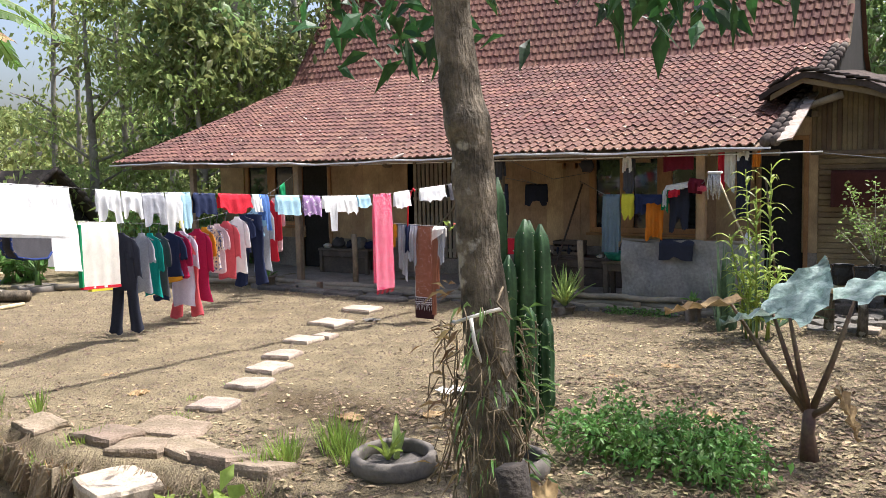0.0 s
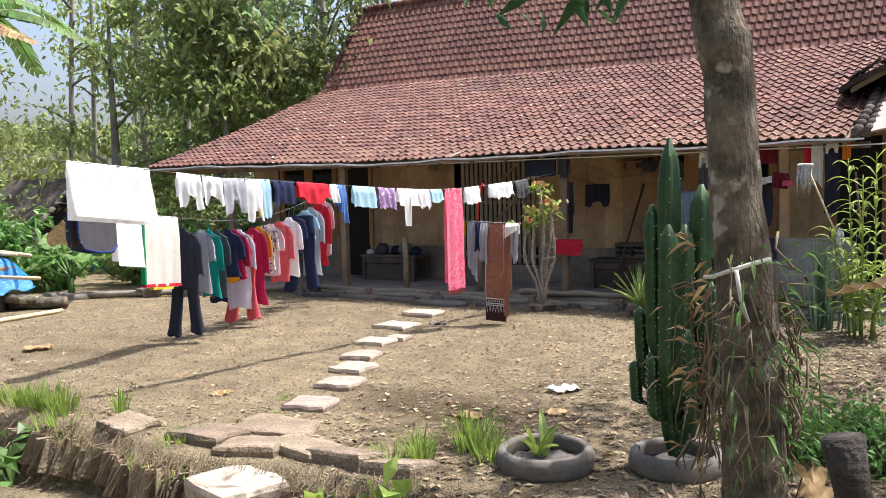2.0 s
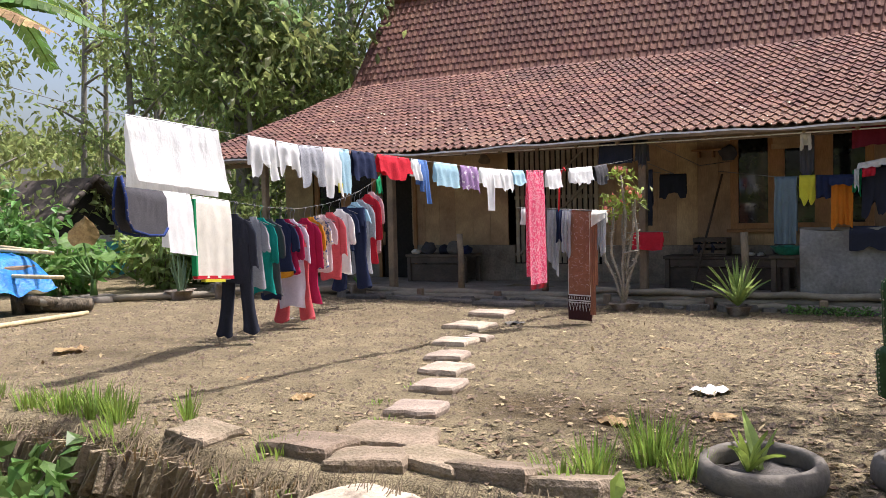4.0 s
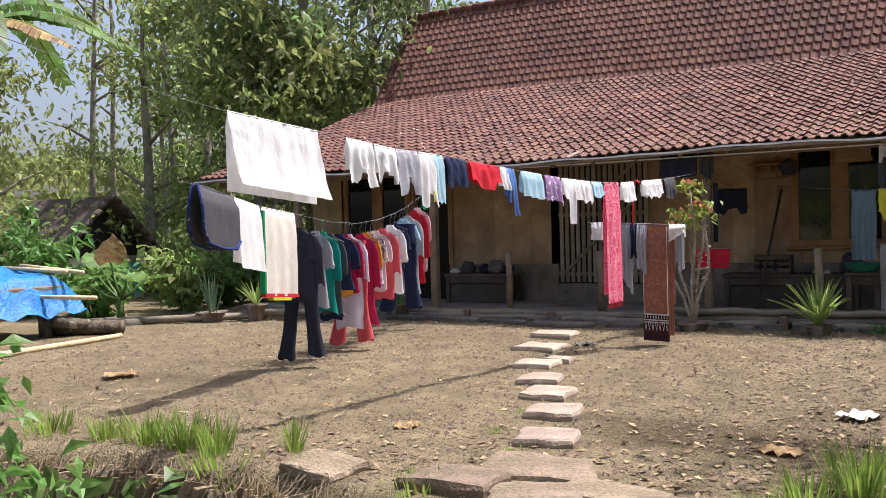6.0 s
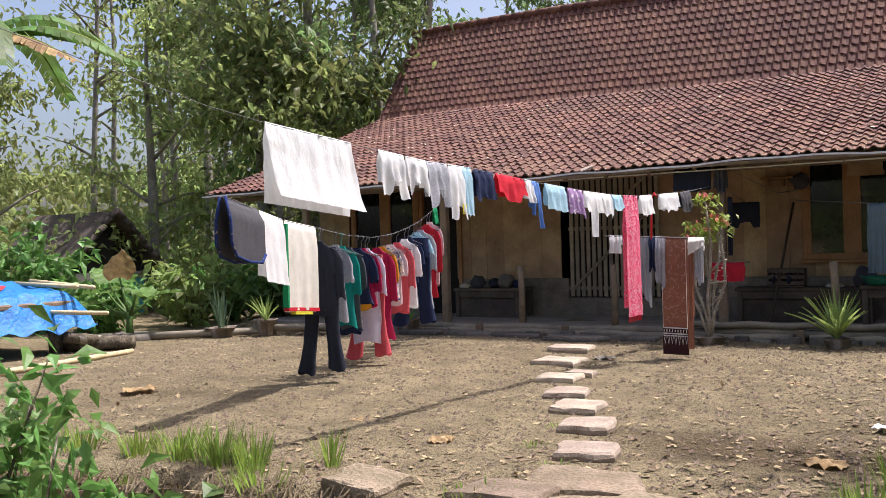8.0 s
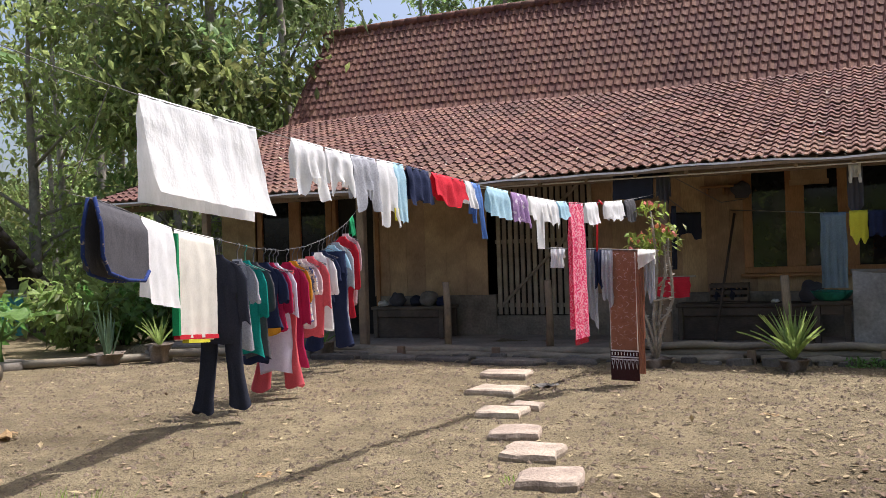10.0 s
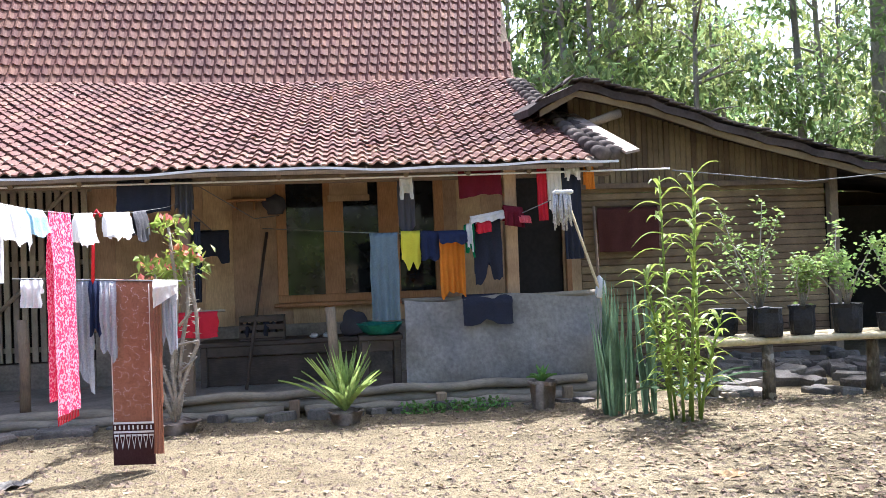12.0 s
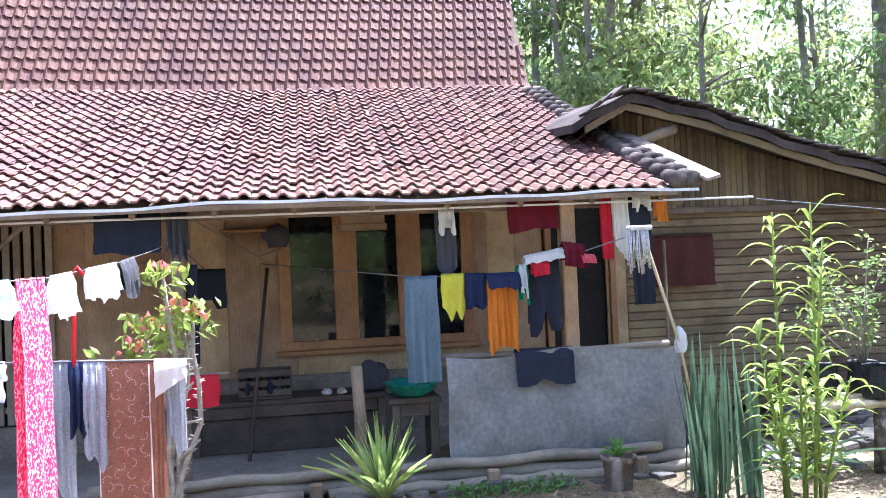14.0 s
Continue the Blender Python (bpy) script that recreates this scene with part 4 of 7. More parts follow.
def shirt(name, y, w, h, material, label, sleeve=0.28, turn=0.0, flare=1.0, hem=None, sleeve_mat=None, wire=WIRE):
    h *= 1.10
    w *= 0.74
    turn += R.uniform(-16, 20)
    m = hang(y, 0, turn)
    t = thing(name, m.translation, label, "shirt", "laundry on hangers")
    hw = w / 2
    rings = [(0, -0.045, 0.045, 0.022), (0, -0.075, hw * 0.34, 0.016), (0, -0.115, hw * 0.66, 0.016), (0, -0.165, hw * 0.90, 0.018), (0, -0.30, hw * R.uniform(0.74, 0.82), 0.026), (R.uniform(-0.012, 0.012), -0.05 - h * 0.55, hw * R.uniform(0.74, 0.84) * (1 + flare) / 2, R.uniform(0.022, 0.034)), (R.uniform(-0.015, 0.015), -0.05 - h * 0.8, hw * R.uniform(0.8, 0.9) * flare, R.uniform(0.03, 0.05)), (R.uniform(-0.02, 0.02), -0.05 - h, hw * R.uniform(0.82, 0.96) * flare, R.uniform(0.035, 0.06))]
    V, F = loft(rings)
    raw("body", [m @ Vector(v) for v in V], F, material, t, "", True)
    for s in (-1, 1):
        V, F = loft([(s * hw * 0.62, -0.112, 0.02, 0.010), (s * hw * 0.86, -0.165, 0.036, 0.012), (s * hw * 1.0, -0.26, 0.052, 0.014), (s * hw * R.uniform(1.0, 1.08), -0.13 - sleeve * 0.75, 0.052, R.uniform(0.012, 0.02)), (s * hw * R.uniform(1.0, 1.15), -0.13 - sleeve, 0.056, 0.018)], 10)
        raw("sleeve", [m @ Vector(v) for v in V], F, sleeve_mat or material, t, "", True)
    if hem:
        V, F = loft([(0, -0.04 - h, hw * 0.87 * flare, 0.058), (0, -0.10 - h, hw * 0.87 * flare, 0.058)])
        raw("hem", [m @ Vector(v) for v in V], F, hem, t, "contrasting hem", True)
    hanger(t, m, wire)
    return t


def trousers(name, y, w, h, material, label, turn=0.0, dz=0.0):
    m = hang(y, dz, turn)
    t = thing(name, m.translation, label, "trousers", "laundry on hangers")
    V, F = loft([(0, -0.10, w / 2, 0.03), (0, -0.16, w / 2 * 1.02, 0.05), (0, -0.38, w / 2 * 1.12, 0.06)])
    raw("waist", [m @ Vector(v) for v in V], F, material, t, "", True)
    for s in (-1, 1):
        k_ = h * (0.97 if s > 0 else 1.0)
        sw = 0.02 if s > 0 else -0.06
        V, F = loft([(s * w * 0.24, -0.30, w * 0.30, 0.06), (s * w * 0.27 + sw * 0.2, -0.34 - (k_ - 0.34) * 0.25, w * 0.26, 0.06), (s * w * 0.28 + sw * 0.4, -0.34 - (k_ - 0.34) * 0.5, w * 0.22, 0.05),
                     (s * w * 0.32 + sw * 0.6, -0.34 - (k_ - 0.34) * 0.72, w * 0.22, 0.055), (s * w * 0.36 + sw * 0.9, -0.34 - (k_ - 0.34) * 0.9, w * 0.26, 0.05), (s * w * 0.38 + sw, -k_, w * 0.29, 0.06)], 14)
        raw("leg", [m @ Vector(v) for v in V], F, material, t, "", True)
    hanger(t, m)
    return t


trousers("black_trousers", 8.42, 0.33, 1.37, C_BLACK, "long black trousers on a wire hanger")
shirt("black_jacket", 8.37, 0.52, 0.66, C_BLACK, "black sports jacket over the trousers", 0.5, sleeve_mat=C_BLACK)
shirt("teal_shirt", 8.98, 0.44, 0.78, C_TEAL, "teal green shirt on a hanger", 0.42, wire=PLASTIC_GREEN)
shirt("grey_shirt", 8.80, 0.38, 0.72, C_GREY, "pale grey shirt on a hanger", 0.3)
shirt("striped_shirt", 9.18, 0.46, 0.80, C_CHAR, "dark shirt with striped sleeve ends", 0.36, hem=C_NAVY)
shirt("navy_shirt", 9.45, 0.46, 0.58, C_NAVY, "navy polo shirt with an orange hem", 0.3, hem=C_MUSTARD)
trousers("coral_trousers", 9.80, 0.36, 1.30, C_CORAL, "coral pink trousers on a hanger", 0, -0.02)
shirt("lilac_dress", 9.72, 0.46, 0.98, C_LILAC, "pale lilac long dress on a hanger", 0.45, flare=1.15)
shirt("crimson_shirt", 9.60, 0.44, 0.6, C_CRIMSON, "crimson shirt behind the lilac dress", 0.4)
shirt("crimson_dress", 10.12, 0.46, 0.98, C_CRIMSON, "crimson long dress on a hanger", 0.55, flare=1.2)
shirt("mustard_shirt", 10.32, 0.46, 0.52, C_MUSTARD, "mustard yellow shirt on a hanger", 0.34)
shirt("flowered_shirt", 10.50, 0.44, 0.62, C_PRINT, "flower-printed shirt on a hanger", 0.28)
shirt("pink_shirt", 10.68, 0.44, 0.68, C_PINK, "pale pink shirt on a hanger", 0.3)
shirt("red_shirt", 10.95, 0.46, 0.82, C_CORAL, "coral red long-sleeved shirt", 0.5)
shirt("white_shirt", 11.30, 0.46, 0.82, C_WHITE, "white shirt with dark collar", 0.4)
shirt("navy_shirt", 11.48, 0.42, 0.55, C_NAVY, "navy shirt on a hanger", 0.3)
trousers("navy_trousers", 11.75, 0.42, 1.30, C_NAVY, "dark navy trousers on a hanger")
shirt("blue_shirt", 11.9, 0.46, 0.42, C_SKY, "pale blue shirt on a hanger", 0.22)
shirt("grey_shirt", 12.12, 0.46, 1.0, C_GREY, "grey long shirt on a hanger", 0.5)
shirt("red_shirt", 12.45, 0.46, 0.95, C_RED, "bright red long-sleeved shirt", 0.6)
shirt("pink_shirt", 12.62, 0.44, 0.85, C_PINK, "pale pink shirt on a hanger", 0.4)
drape("green_cloth", on_rope(ROPE2, 12.86), on_rope(ROPE2, 13.05), 0.30, 0.26, C_GREEN, "small green cloth at the line's end", prof=ragged(0.3, 5), amp=0.03, seed=30)

# bar hung from a red hook, with batik and small cloths
BAR0, BAR1 = Vector((-6.34, 11.24, 1.42)), Vector((-5.20, 11.40, 1.36))


def on3(name, f0, f1, front, back, material, label, **k):
    return drape(name, BAR0.lerp(BAR1, f0), BAR0.lerp(BAR1, f1), front, back, material, label, **k)


bar = tagged(tube("hanging_bar", [BAR0, BAR1], 0.006, ROPE, None, "", 8), "thin grey bar with cloths hung on it", "bar")
hk = on_rope(ROPE1, 11.47)
tagged(tube("red_hook", [(hk.x + 0.03, hk.y, hk.z - 0.02), (hk.x, hk.y + 0.01, hk.z + 0.025), (hk.x - 0.03, hk.y, hk.z - 0.03), (hk.x + 0.01, 11.32, hk.z - 0.2), (hk.x, 11.31, 1.36)], 0.012, PLASTIC_RED, None, "", 8),
       "red plastic hanger hook between line and bar", "hook")
on3("white_sock", 0.05, 0.17, 0.20, 0.1, C_WHITE, "white sock on the bar", seed=40, amp=0.03, gap=0.03)
on3("yellow_cloth", 0.24, 0.30, 0.34, 0.2, C_MUSTARD, "small mustard cloth on the bar", seed=41, amp=0.02)
on3("grey_cloth", 0.33, 0.46, 0.82, 0.5, C_GREY, "long grey-white cloth on the bar", seed=42, amp=0.03, prof=lambda u: 0.7 + 0.3 * u)
on3("dark_cloth", 0.44, 0.52, 0.44, 0.3, C_NAVY, "small dark blue cloth on the bar", seed=43, amp=0.03, gap=0.045, prof=ragged(0.2, 5))
on3("grey_cloth", 0.50, 0.60, 0.58, 0.4, C_GREY, "pale grey cloth on the bar", seed=44, amp=0.03, gap=0.05, prof=ragged(0.2, 6, 2))
batik = on3("batik_cloth", 0.56, 0.80, 1.32, 1.30, C_BATIK, "long brown batik sarong with white pattern border", seed=45, flare=0.0, folds=1, amp=0.010, nu=14, nv=36, gap=0.02)
a, b = BAR0.lerp(BAR1, 0.56), BAR0.lerp(BAR1, 0.80)
sd = (b - a).cross(Vector((0, 0, 1))).normalized() * 0.037


def on_batik(name, V, F, material, label):
    o = raw(name, V, F, material, None, label)
    o["kind"] = "stuff"
    o.parent = batik
    o.matrix_parent_inverse = Matrix.Translation(-batik.location)


def strip(f0, f1, z0, z1, k=1.0):
    p, q = a.lerp(b, f0) + sd * k, a.lerp(b, f1) + sd * k
    V = [p + Vector((0, 0, z0)), q + Vector((0, 0, z0)), q + Vector((0, 0, z1)), p + Vector((0, 0, z1))]
    return V, [(0, 1, 2, 3)]


on_batik("dark_border", *strip(-0.02, 1.02, -1.02, -1.33, 0.98), C_BATIK_DARK, "dark border band")
on_batik("white_band", *merge([strip(0, 1, -1.02, -1.035, 1.06), strip(0, 1, -1.085, -1.10, 1.06)] + [strip(f / 9 + 0.02, f / 9 + 0.06, -1.045, -1.075, 1.06) for f in range(9)]), C_WHITE, "white pattern band")
tri = []
for k in range(7):
    p, q, r_ = (a.lerp(b, (k + f) / 7) + sd * 1.06 + Vector((0, 0, z)) for f, z in ((0.05, -1.11), (0.95, -1.11), (0.5, -1.22)))
    c_ = (p + q + r_) / 3
    i_ = [c_ + (v - c_) * 0.62 for v in (p, q, r_)]
    tri.append(([p, q, r_, *i_], [(0, 1, 4, 3), (1, 2, 5, 4), (2, 0, 3, 5)]))
on_batik("zigzag", *merge(tri), C_WHITE, "white triangle pattern")
mot = []
for k in range(54):
    f, z = 0.12 + 0.25 * (k % 4) + R.uniform(-0.05, 0.05), -0.06 - 0.07 * (k // 4) + R.uniform(-0.02, 0.02)
    for j in range(6):
        an = 3.5 * j / 6 + k
        p = a.lerp(b, f) + sd * 1.08 + (b - a).normalized() * 0.022 * math.cos(an) + Vector((0, 0, z + 0.022 * math.sin(an)))
        e = (b - a).normalized() * 0.004
        mot.append(([p - e, p + Vector((0, 0, -0.004)), p + e, p + Vector((0, 0, 0.004))], [(0, 1, 2, 3)]))
on_batik("white_edge", *merge([strip(0.965, 0.995, -0.02, -1.02, 1.06), strip(0.0, 0.02, -0.02, -1.02, 1.06)]), C_CREAM, "pale selvedge stripes")
on_batik("motif", *merge(mot), C_PINK, "pale curled motifs")
on3("brown_cloth", 0.80, 0.86, 1.25, 0.9, C_BATIK, "edge of a second brown cloth", seed=46, amp=0.02, gap=0.05)
on3("cream_cloth", 0.82, 0.97, 0.20, 0.18, C_CREAM, "small cream cloth on the bar", seed=47, amp=0.02, gap=0.06, prof=lambda u: 1 - 0.6 * u)
on3("grey_cloth", 0.87, 0.96, 0.52, 0.3, C_GREY, "pale grey cloth on the bar", seed=48, amp=0.03, prof=ragged(0.2, 6))

# ---------- veranda ----------
drape("black_shirt", (-6.12, 13.50, 2.33), (-5.62, 13.5, 2.32), 0.34, 0.3, C_BLACK, "black shirt hung under the eave", prof=ragged(0.12, 5), amp=0.03, seed=50, group="clothes on the veranda")
drape("dark_bag", (-5.58, 13.55, 2.32), (-5.42, 13.55, 2.32), 0.42, 0.3, C_CHAR, "bunched dark cloth with a blue bag", prof=ragged(0.3, 7), amp=0.06, seed=51, gap=0.05, group="clothes on the veranda")
tagged(tube("veranda_line", [(-5.5, 13.58, 2.34), (-4.9, 14.3, 1.96), (-4.7, 15.42, 2.05)], 0.005, ROPE), "thin cord across the veranda", "cord", "veranda cords")
drape("black_shorts", (-5.62, 14.72, 1.86), (-5.22, 14.75, 1.86), 0.36, 0.3, C_BLACK, "black shorts hung on a cord", prof=sleeves(0.78, 1.0, 0.3), amp=0.02, seed=52, group="clothes on the veranda")
tagged(tube("veranda_line", [(-6.1, 15.45, 1.95), (-5.4, 14.74, 1.865), (-5.45, 13.65, 2.0)], 0.005, ROPE), "thin cord holding the black shorts", "cord", "veranda cords")
tagged(tube("veranda_line", [(-4.9, 15.4, 1.9), (-3.7, 13.5, 1.74), (-2.9, 13.47, 1.70), (-2.25, 13.5, 1.86), (-2.0, 12.95, 1.98)], 0.005, ROPE), "cord with drying clothes along the veranda", "cord", "veranda cords")
CV = dict(group="clothes on the veranda")
drape("blue_grey_cloth", (-3.72, 13.49, 1.73), (-3.44, 13.48, 1.73), 0.86, 0.7, C_SLATE, "slate blue sarong hung over the cord", folds=4, amp=0.05, seed=53, nv=20, **CV)
drape("yellow_shirt", (-3.41, 13.47, 1.74), (-3.22, 13.47, 1.74), 0.40, 0.3, C_YELLOW, "bright yellow shirt on the veranda cord", prof=ragged(0.25, 6), folds=2, amp=0.04, seed=54, **CV)
drape("navy_shirt", (-3.21, 13.47, 1.74), (-3.03, 13.47, 1.73), 0.32, 0.3, C_NAVY, "navy shirt with red trim", prof=ragged(0.2, 5), folds=2, amp=0.04, seed=55, **CV)
drape("orange_dress", (-3.03, 13.46, 1.68), (-2.78, 13.46, 1.68), 0.62, 0.5, C_ORANGE, "orange frilled child's dress", prof=ragged(0.1, 9, 3), folds=5, amp=0.05, seed=56, nv=18, **CV)
drape("navy_bib", (-3.04, 13.42, 1.73), (-2.76, 13.42, 1.73), 0.13, 0.1, C_NAVY, "dark blue cloth over the orange dress", prof=ragged(0.2, 8), amp=0.03, seed=57, gap=0.05, **CV)
drape("green_cloth", (-2.78, 13.44, 1.78), (-2.68, 13.44, 1.80), 0.36, 0.2, C_GREEN, "small green and white cloth", prof=ragged(0.3, 5), amp=0.04, seed=58, **CV)
drape("white_cloth", (-2.76, 13.40, 1.79), (-2.70, 13.40, 1.8), 0.30, 0.2, C_WHITE, "small white cloth on the cord", prof=ragged(0.3, 5), amp=0.03, seed=59, **CV)
drape("black_shirt", (-2.68, 13.46, 1.80), (-2.40, 13.46, 1.84), 0.60, 0.5, C_BLACK, "black shirt hung over the cord", prof=sleeves(0.7, 1.0, 0.4), folds=2, amp=0.04, seed=60, **CV)
drape("crumpled_cloth", (-2.72, 13.40, 1.86), (-2.38, 13.4, 1.92), 0.09, 0.09, C_CREAM, "crumpled cream cloth on the cord", prof=ragged(0.3, 7), amp=0.05, seed=61, gap=0.06, **CV)
drape("red_cloth", (-2.66, 13.37, 1.80), (-2.52, 13.37, 1.82), 0.11, 0.09, C_RED, "small red cloth on the cord", amp=0.04, seed=62, gap=0.05, **CV)
drape("purple_hat", (-2.38, 13.42, 1.97), (-2.18, 13.42, 1.94), 0.20, 0.15, C_MAROON, "dark purple and pink sun hat", amp=0.05, seed=63, gap=0.06, **CV)
drape("pink_hat", (-2.24, 13.36, 1.86), (-2.12, 13.36, 1.85), 0.07, 0.06, C_CORAL, "pink hat hung beside the post", amp=0.03, seed=64, gap=0.04, **CV)
drape("grey_towel", (-3.42, 13.6, 2.30), (-3.25, 13.6, 2.30), 0.62, 0.3, C_CHAR, "dark grey towel hung under the pipe", prof=lambda u: 1 - 0.4 * abs(u - 0.5), amp=0.03, seed=65, **CV)
drape("white_sock", (-3.40, 13.5, 2.28), (-3.27, 13.5, 2.28), 0.22, 0.2, C_CREAM, "pale sock pair hung under the pipe", prof=lambda u: 1 if abs(u - 0.5) > 0.25 else 0.4, amp=0.02, seed=66, **CV)
drape("maroon_shirt", (-2.80, 13.55, 2.40), (-2.36, 13.55, 2.38), 0.34, 0.3, C_MAROON, "maroon shirt hung under the eave", prof=ragged(0.15, 6), amp=0.04, seed=67, **CV)
drape("red_towel", (-2.0, 13.5, 2.36), (-1.90, 13.5, 2.36), 0.55, 0.4, C_RED, "narrow red towel under the eave", amp=0.02, seed=68, **CV)
drape("cream_towel", (-1.90, 13.47, 2.36), (-1.76, 13.47, 2.36), 0.62, 0.4, C_CREAM, "cream towel hung under the eave", prof=lambda u: 0.7 + 0.3 * u, amp=0.03, seed=69, **CV)
drape("black_towel", (-1.74, 13.5, 2.36), (-1.55, 13.5, 2.36), 0.95, 0.4, C_BLACK, "black trousers hung under the eave", amp=0.03, seed=70, **CV)
drape("cream_cloth", (-1.72, 13.44, 2.36), (-1.57, 13.44, 2.36), 0.16, 0.12, C_CREAM, "cream cloth with curved edge", prof=sleeves(0.4, 1.0, 0.3), amp=0.02, seed=71, **CV)
drape("brown_cloth", (-1.52, 13.46, 2.36), (-1.42, 13.46, 2.36), 0.25, 0.2, C_ORANGE, "rust brown cloth under the eave", amp=0.02, seed=72, **CV)
drape("maroon_cloth", (-0.80, 15.40, 2.02), (-0.02, 15.40, 2.02), 0.55, 0.3, C_RUST, "dull maroon cloth on the bamboo wall", amp=0.03, seed=73, **CV)
drape("black_trousers", (-2.82, 13.46, 1.085), (-2.32, 13.46, 1.085), 0.30, 0.2, C_BLACK, "black trousers over the veranda rail", prof=sleeves(0.85, 1.0, 0.4), amp=0.02, seed=74, gap=0.06, **CV)
drape("red_cloth", (-5.66, 13.56, 1.02), (-5.22, 13.56, 1.02), 0.25, 0.2, C_RED, "bright red cloth over a rail", prof=ragged(0.05, 4), amp=0.02, seed=75, **CV)
tagged(tube("cloth_rail", [(-5.75, 13.58, 1.02), (-5.15, 13.58, 1.03)], 0.012, LOG), "short stick rail beside the veranda post", "rail")
drape("black_strap", (-5.42, 13.56, 1.9), (-5.36, 13.56, 1.9), 0.78, 0.5, C_BLACK, "black bag strap on the post", amp=0.02, seed=76, **CV)

# grey sheet across the veranda front
V, F = [], []
nu, nv = 40, 16
for j in range(nv + 1):
    for i in range(nu + 1):
        u, v = i / nu, j / nv
        V.append((-3.40 + 2.05 * u, 13.44 - 0.03 * math.sin(v * 3.0) + 0.06 * noise.noise(Vector((u * 4, v * 2, 2))) + 0.035 * noise.noise(Vector((u * 13, v * 2.2, 5))) + 0.012 * noise.noise(Vector((u * 30, v * 12, 7))),
                  1.06 - 0.03 * math.sin(u * 9) * (1 - v) - v * (0.93 + 0.05 * math.sin(u * 7))))
F = [(j * (nu + 1) + i, j * (nu + 1) + i + 1, (j + 1) * (nu + 1) + i + 1, (j + 1) * (nu + 1) + i) for j in range(nv) for i in range(nu)]
tagged(mesh_ob("grey_sheet", V, F, TARP, True), "grey plastic sheet closing the veranda front", "tarpaulin")


def table(name, x0, x1, y0, y1, z, label, panel=False):
    t = thing(name, ((x0 + x1) / 2, (y0 + y1) / 2, 0.12), label, "bench")
    part("top", box((x0, y0, z - 0.05), (x1, y1, z), 0.008), DARKWOOD, t)
    for x in (x0 + 0.06, x1 - 0.06):
        for y in (y0 + 0.05, y1 - 0.05):
            part("leg", box((x - 0.035, y - 0.035, 0.12), (x + 0.035, y + 0.035, z - 0.052), 0.006), DARKWOOD, t)
    part("apron", box((x0 + 0.1, y0 + 0.02, z - 0.16), (x1 - 0.1, y0 + 0.05, z - 0.053), 0.004), DARKWOOD, t)
    # dark board stands in for the deep shade under the bench top
    if panel:
        part("front_board", box((x0 + 0.02, y0 + 0.06, 0.13), (x1 - 0.02, y0 + 0.085, z - 0.17), 0.004), DARKWOOD, t)
    return t


table("bench", -5.6, -3.75, 14.75, 15.3, 0.62, "dark worn wooden bench against the house wall", True)
table("bench", -10.3, -9.05, 14.7, 15.3, 0.62, "low dark wooden bench with odds and ends", True)


def lump(name, c, r, material, label, category, seed=0, squash=0.7):
    bm = bmesh.new()
    bmesh.ops.create_icosphere(bm, subdivisions=3, radius=1)
    for v in bm.verts:
        v.co *= 1 + 0.35 * noise.noise(v.co * 1.6 + Vector((seed, 0, 0)))
        v.co.z = max(-0.75, v.co.z)
        v.co = Vector((v.co.x * r[0], v.co.y * r[1], v.co.z * r[2]))
    lo = min(v.co.z for v in bm.verts)
    for v in bm.verts:
        v.co.z -= lo
    me = bpy.data.meshes.new(name)
    bm.to_mesh(me)
    bm.free()
    me.shade_smooth()
    me.materials.append(material)
    ob = new(name, me)
    ob.location = c
    return tagged(ob, label, category)


crate = thing("shoe_crate", (-4.9, 14.95, 0.62), "low dark crate of old shoes on the bench", "crate")
part("base", box((-5.15, 14.80, 0.622), (-4.65, 15.12, 0.645), 0.004), DARKWOOD, crate)
for y_ in (14.80, 15.10):
    for z_ in (0.65, 0.74, 0.83):
        part("slat", box((-5.15, y_, z_), (-4.65, y_ + 0.018, z_ + 0.06), 0.004), DARKWOOD, crate)
for x_ in (-5.15, -4.668):
    part("end_board", box((x_, 14.822, 0.65), (x_ + 0.018, 15.097, 0.89), 0.004), DARKWOOD, crate)
for k in range(6):
    lump("old_shoe", (-5.06 + 0.07 * k, 14.88 + 0.05 * (k % 3), 0.646), (0.045, 0.10, 0.10 + 0.02 * (k % 2)), (C_BLACK, C_CHAR, SLATE)[k % 3], "worn dark shoe heaped in the crate", "shoe", 50 + k)
rack = thing("wall_rack", (-5.05, 15.42, 2.2), "small wooden rack fixed on the house wall", "rack")
part("shelf", box((-5.30, 15.30, 2.22), (-4.84, 15.485, 2.25), 0.005), FRAME, rack)
for x_ in (-5.22, -5.0):
    part("bracket", box((x_, 15.36, 2.12), (x_ + 0.03, 15.485, 2.217), 0.004), FRAME, rack)
for k, x in enumerate((-4.32, -4.18)):
    lump("sandal", (x, 14.9, 0.62), (0.05, 0.10, 0.03), C_CREAM, "pale sandal on the bench", "sandal", k + 5)
lump("cloth_sack", (-3.86, 14.95, 0.62), (0.16, 0.14, 0.17), C_CHAR, "dark cloth bundle on the bench", "bundle", 9)
for k, (x, r_) in enumerate(((-9.95, 0.13), (-9.62, 0.10), (-9.40, 0.15), (-9.18, 0.09))):
    lump("cloth_sack", (x, 14.95, 0.62), (r_, 0.13, r_ * 0.9), (C_CHAR, C_BLACK, SLATE, C_NAVY)[k], "dark bundle of odds and ends on the bench", "bundle", 12 + k)
lump("pale_bowl", (-10.16, 14.85, 0.62), (0.09, 0.08, 0.05), C_CREAM, "pale dish on the bench", "bowl", 20)
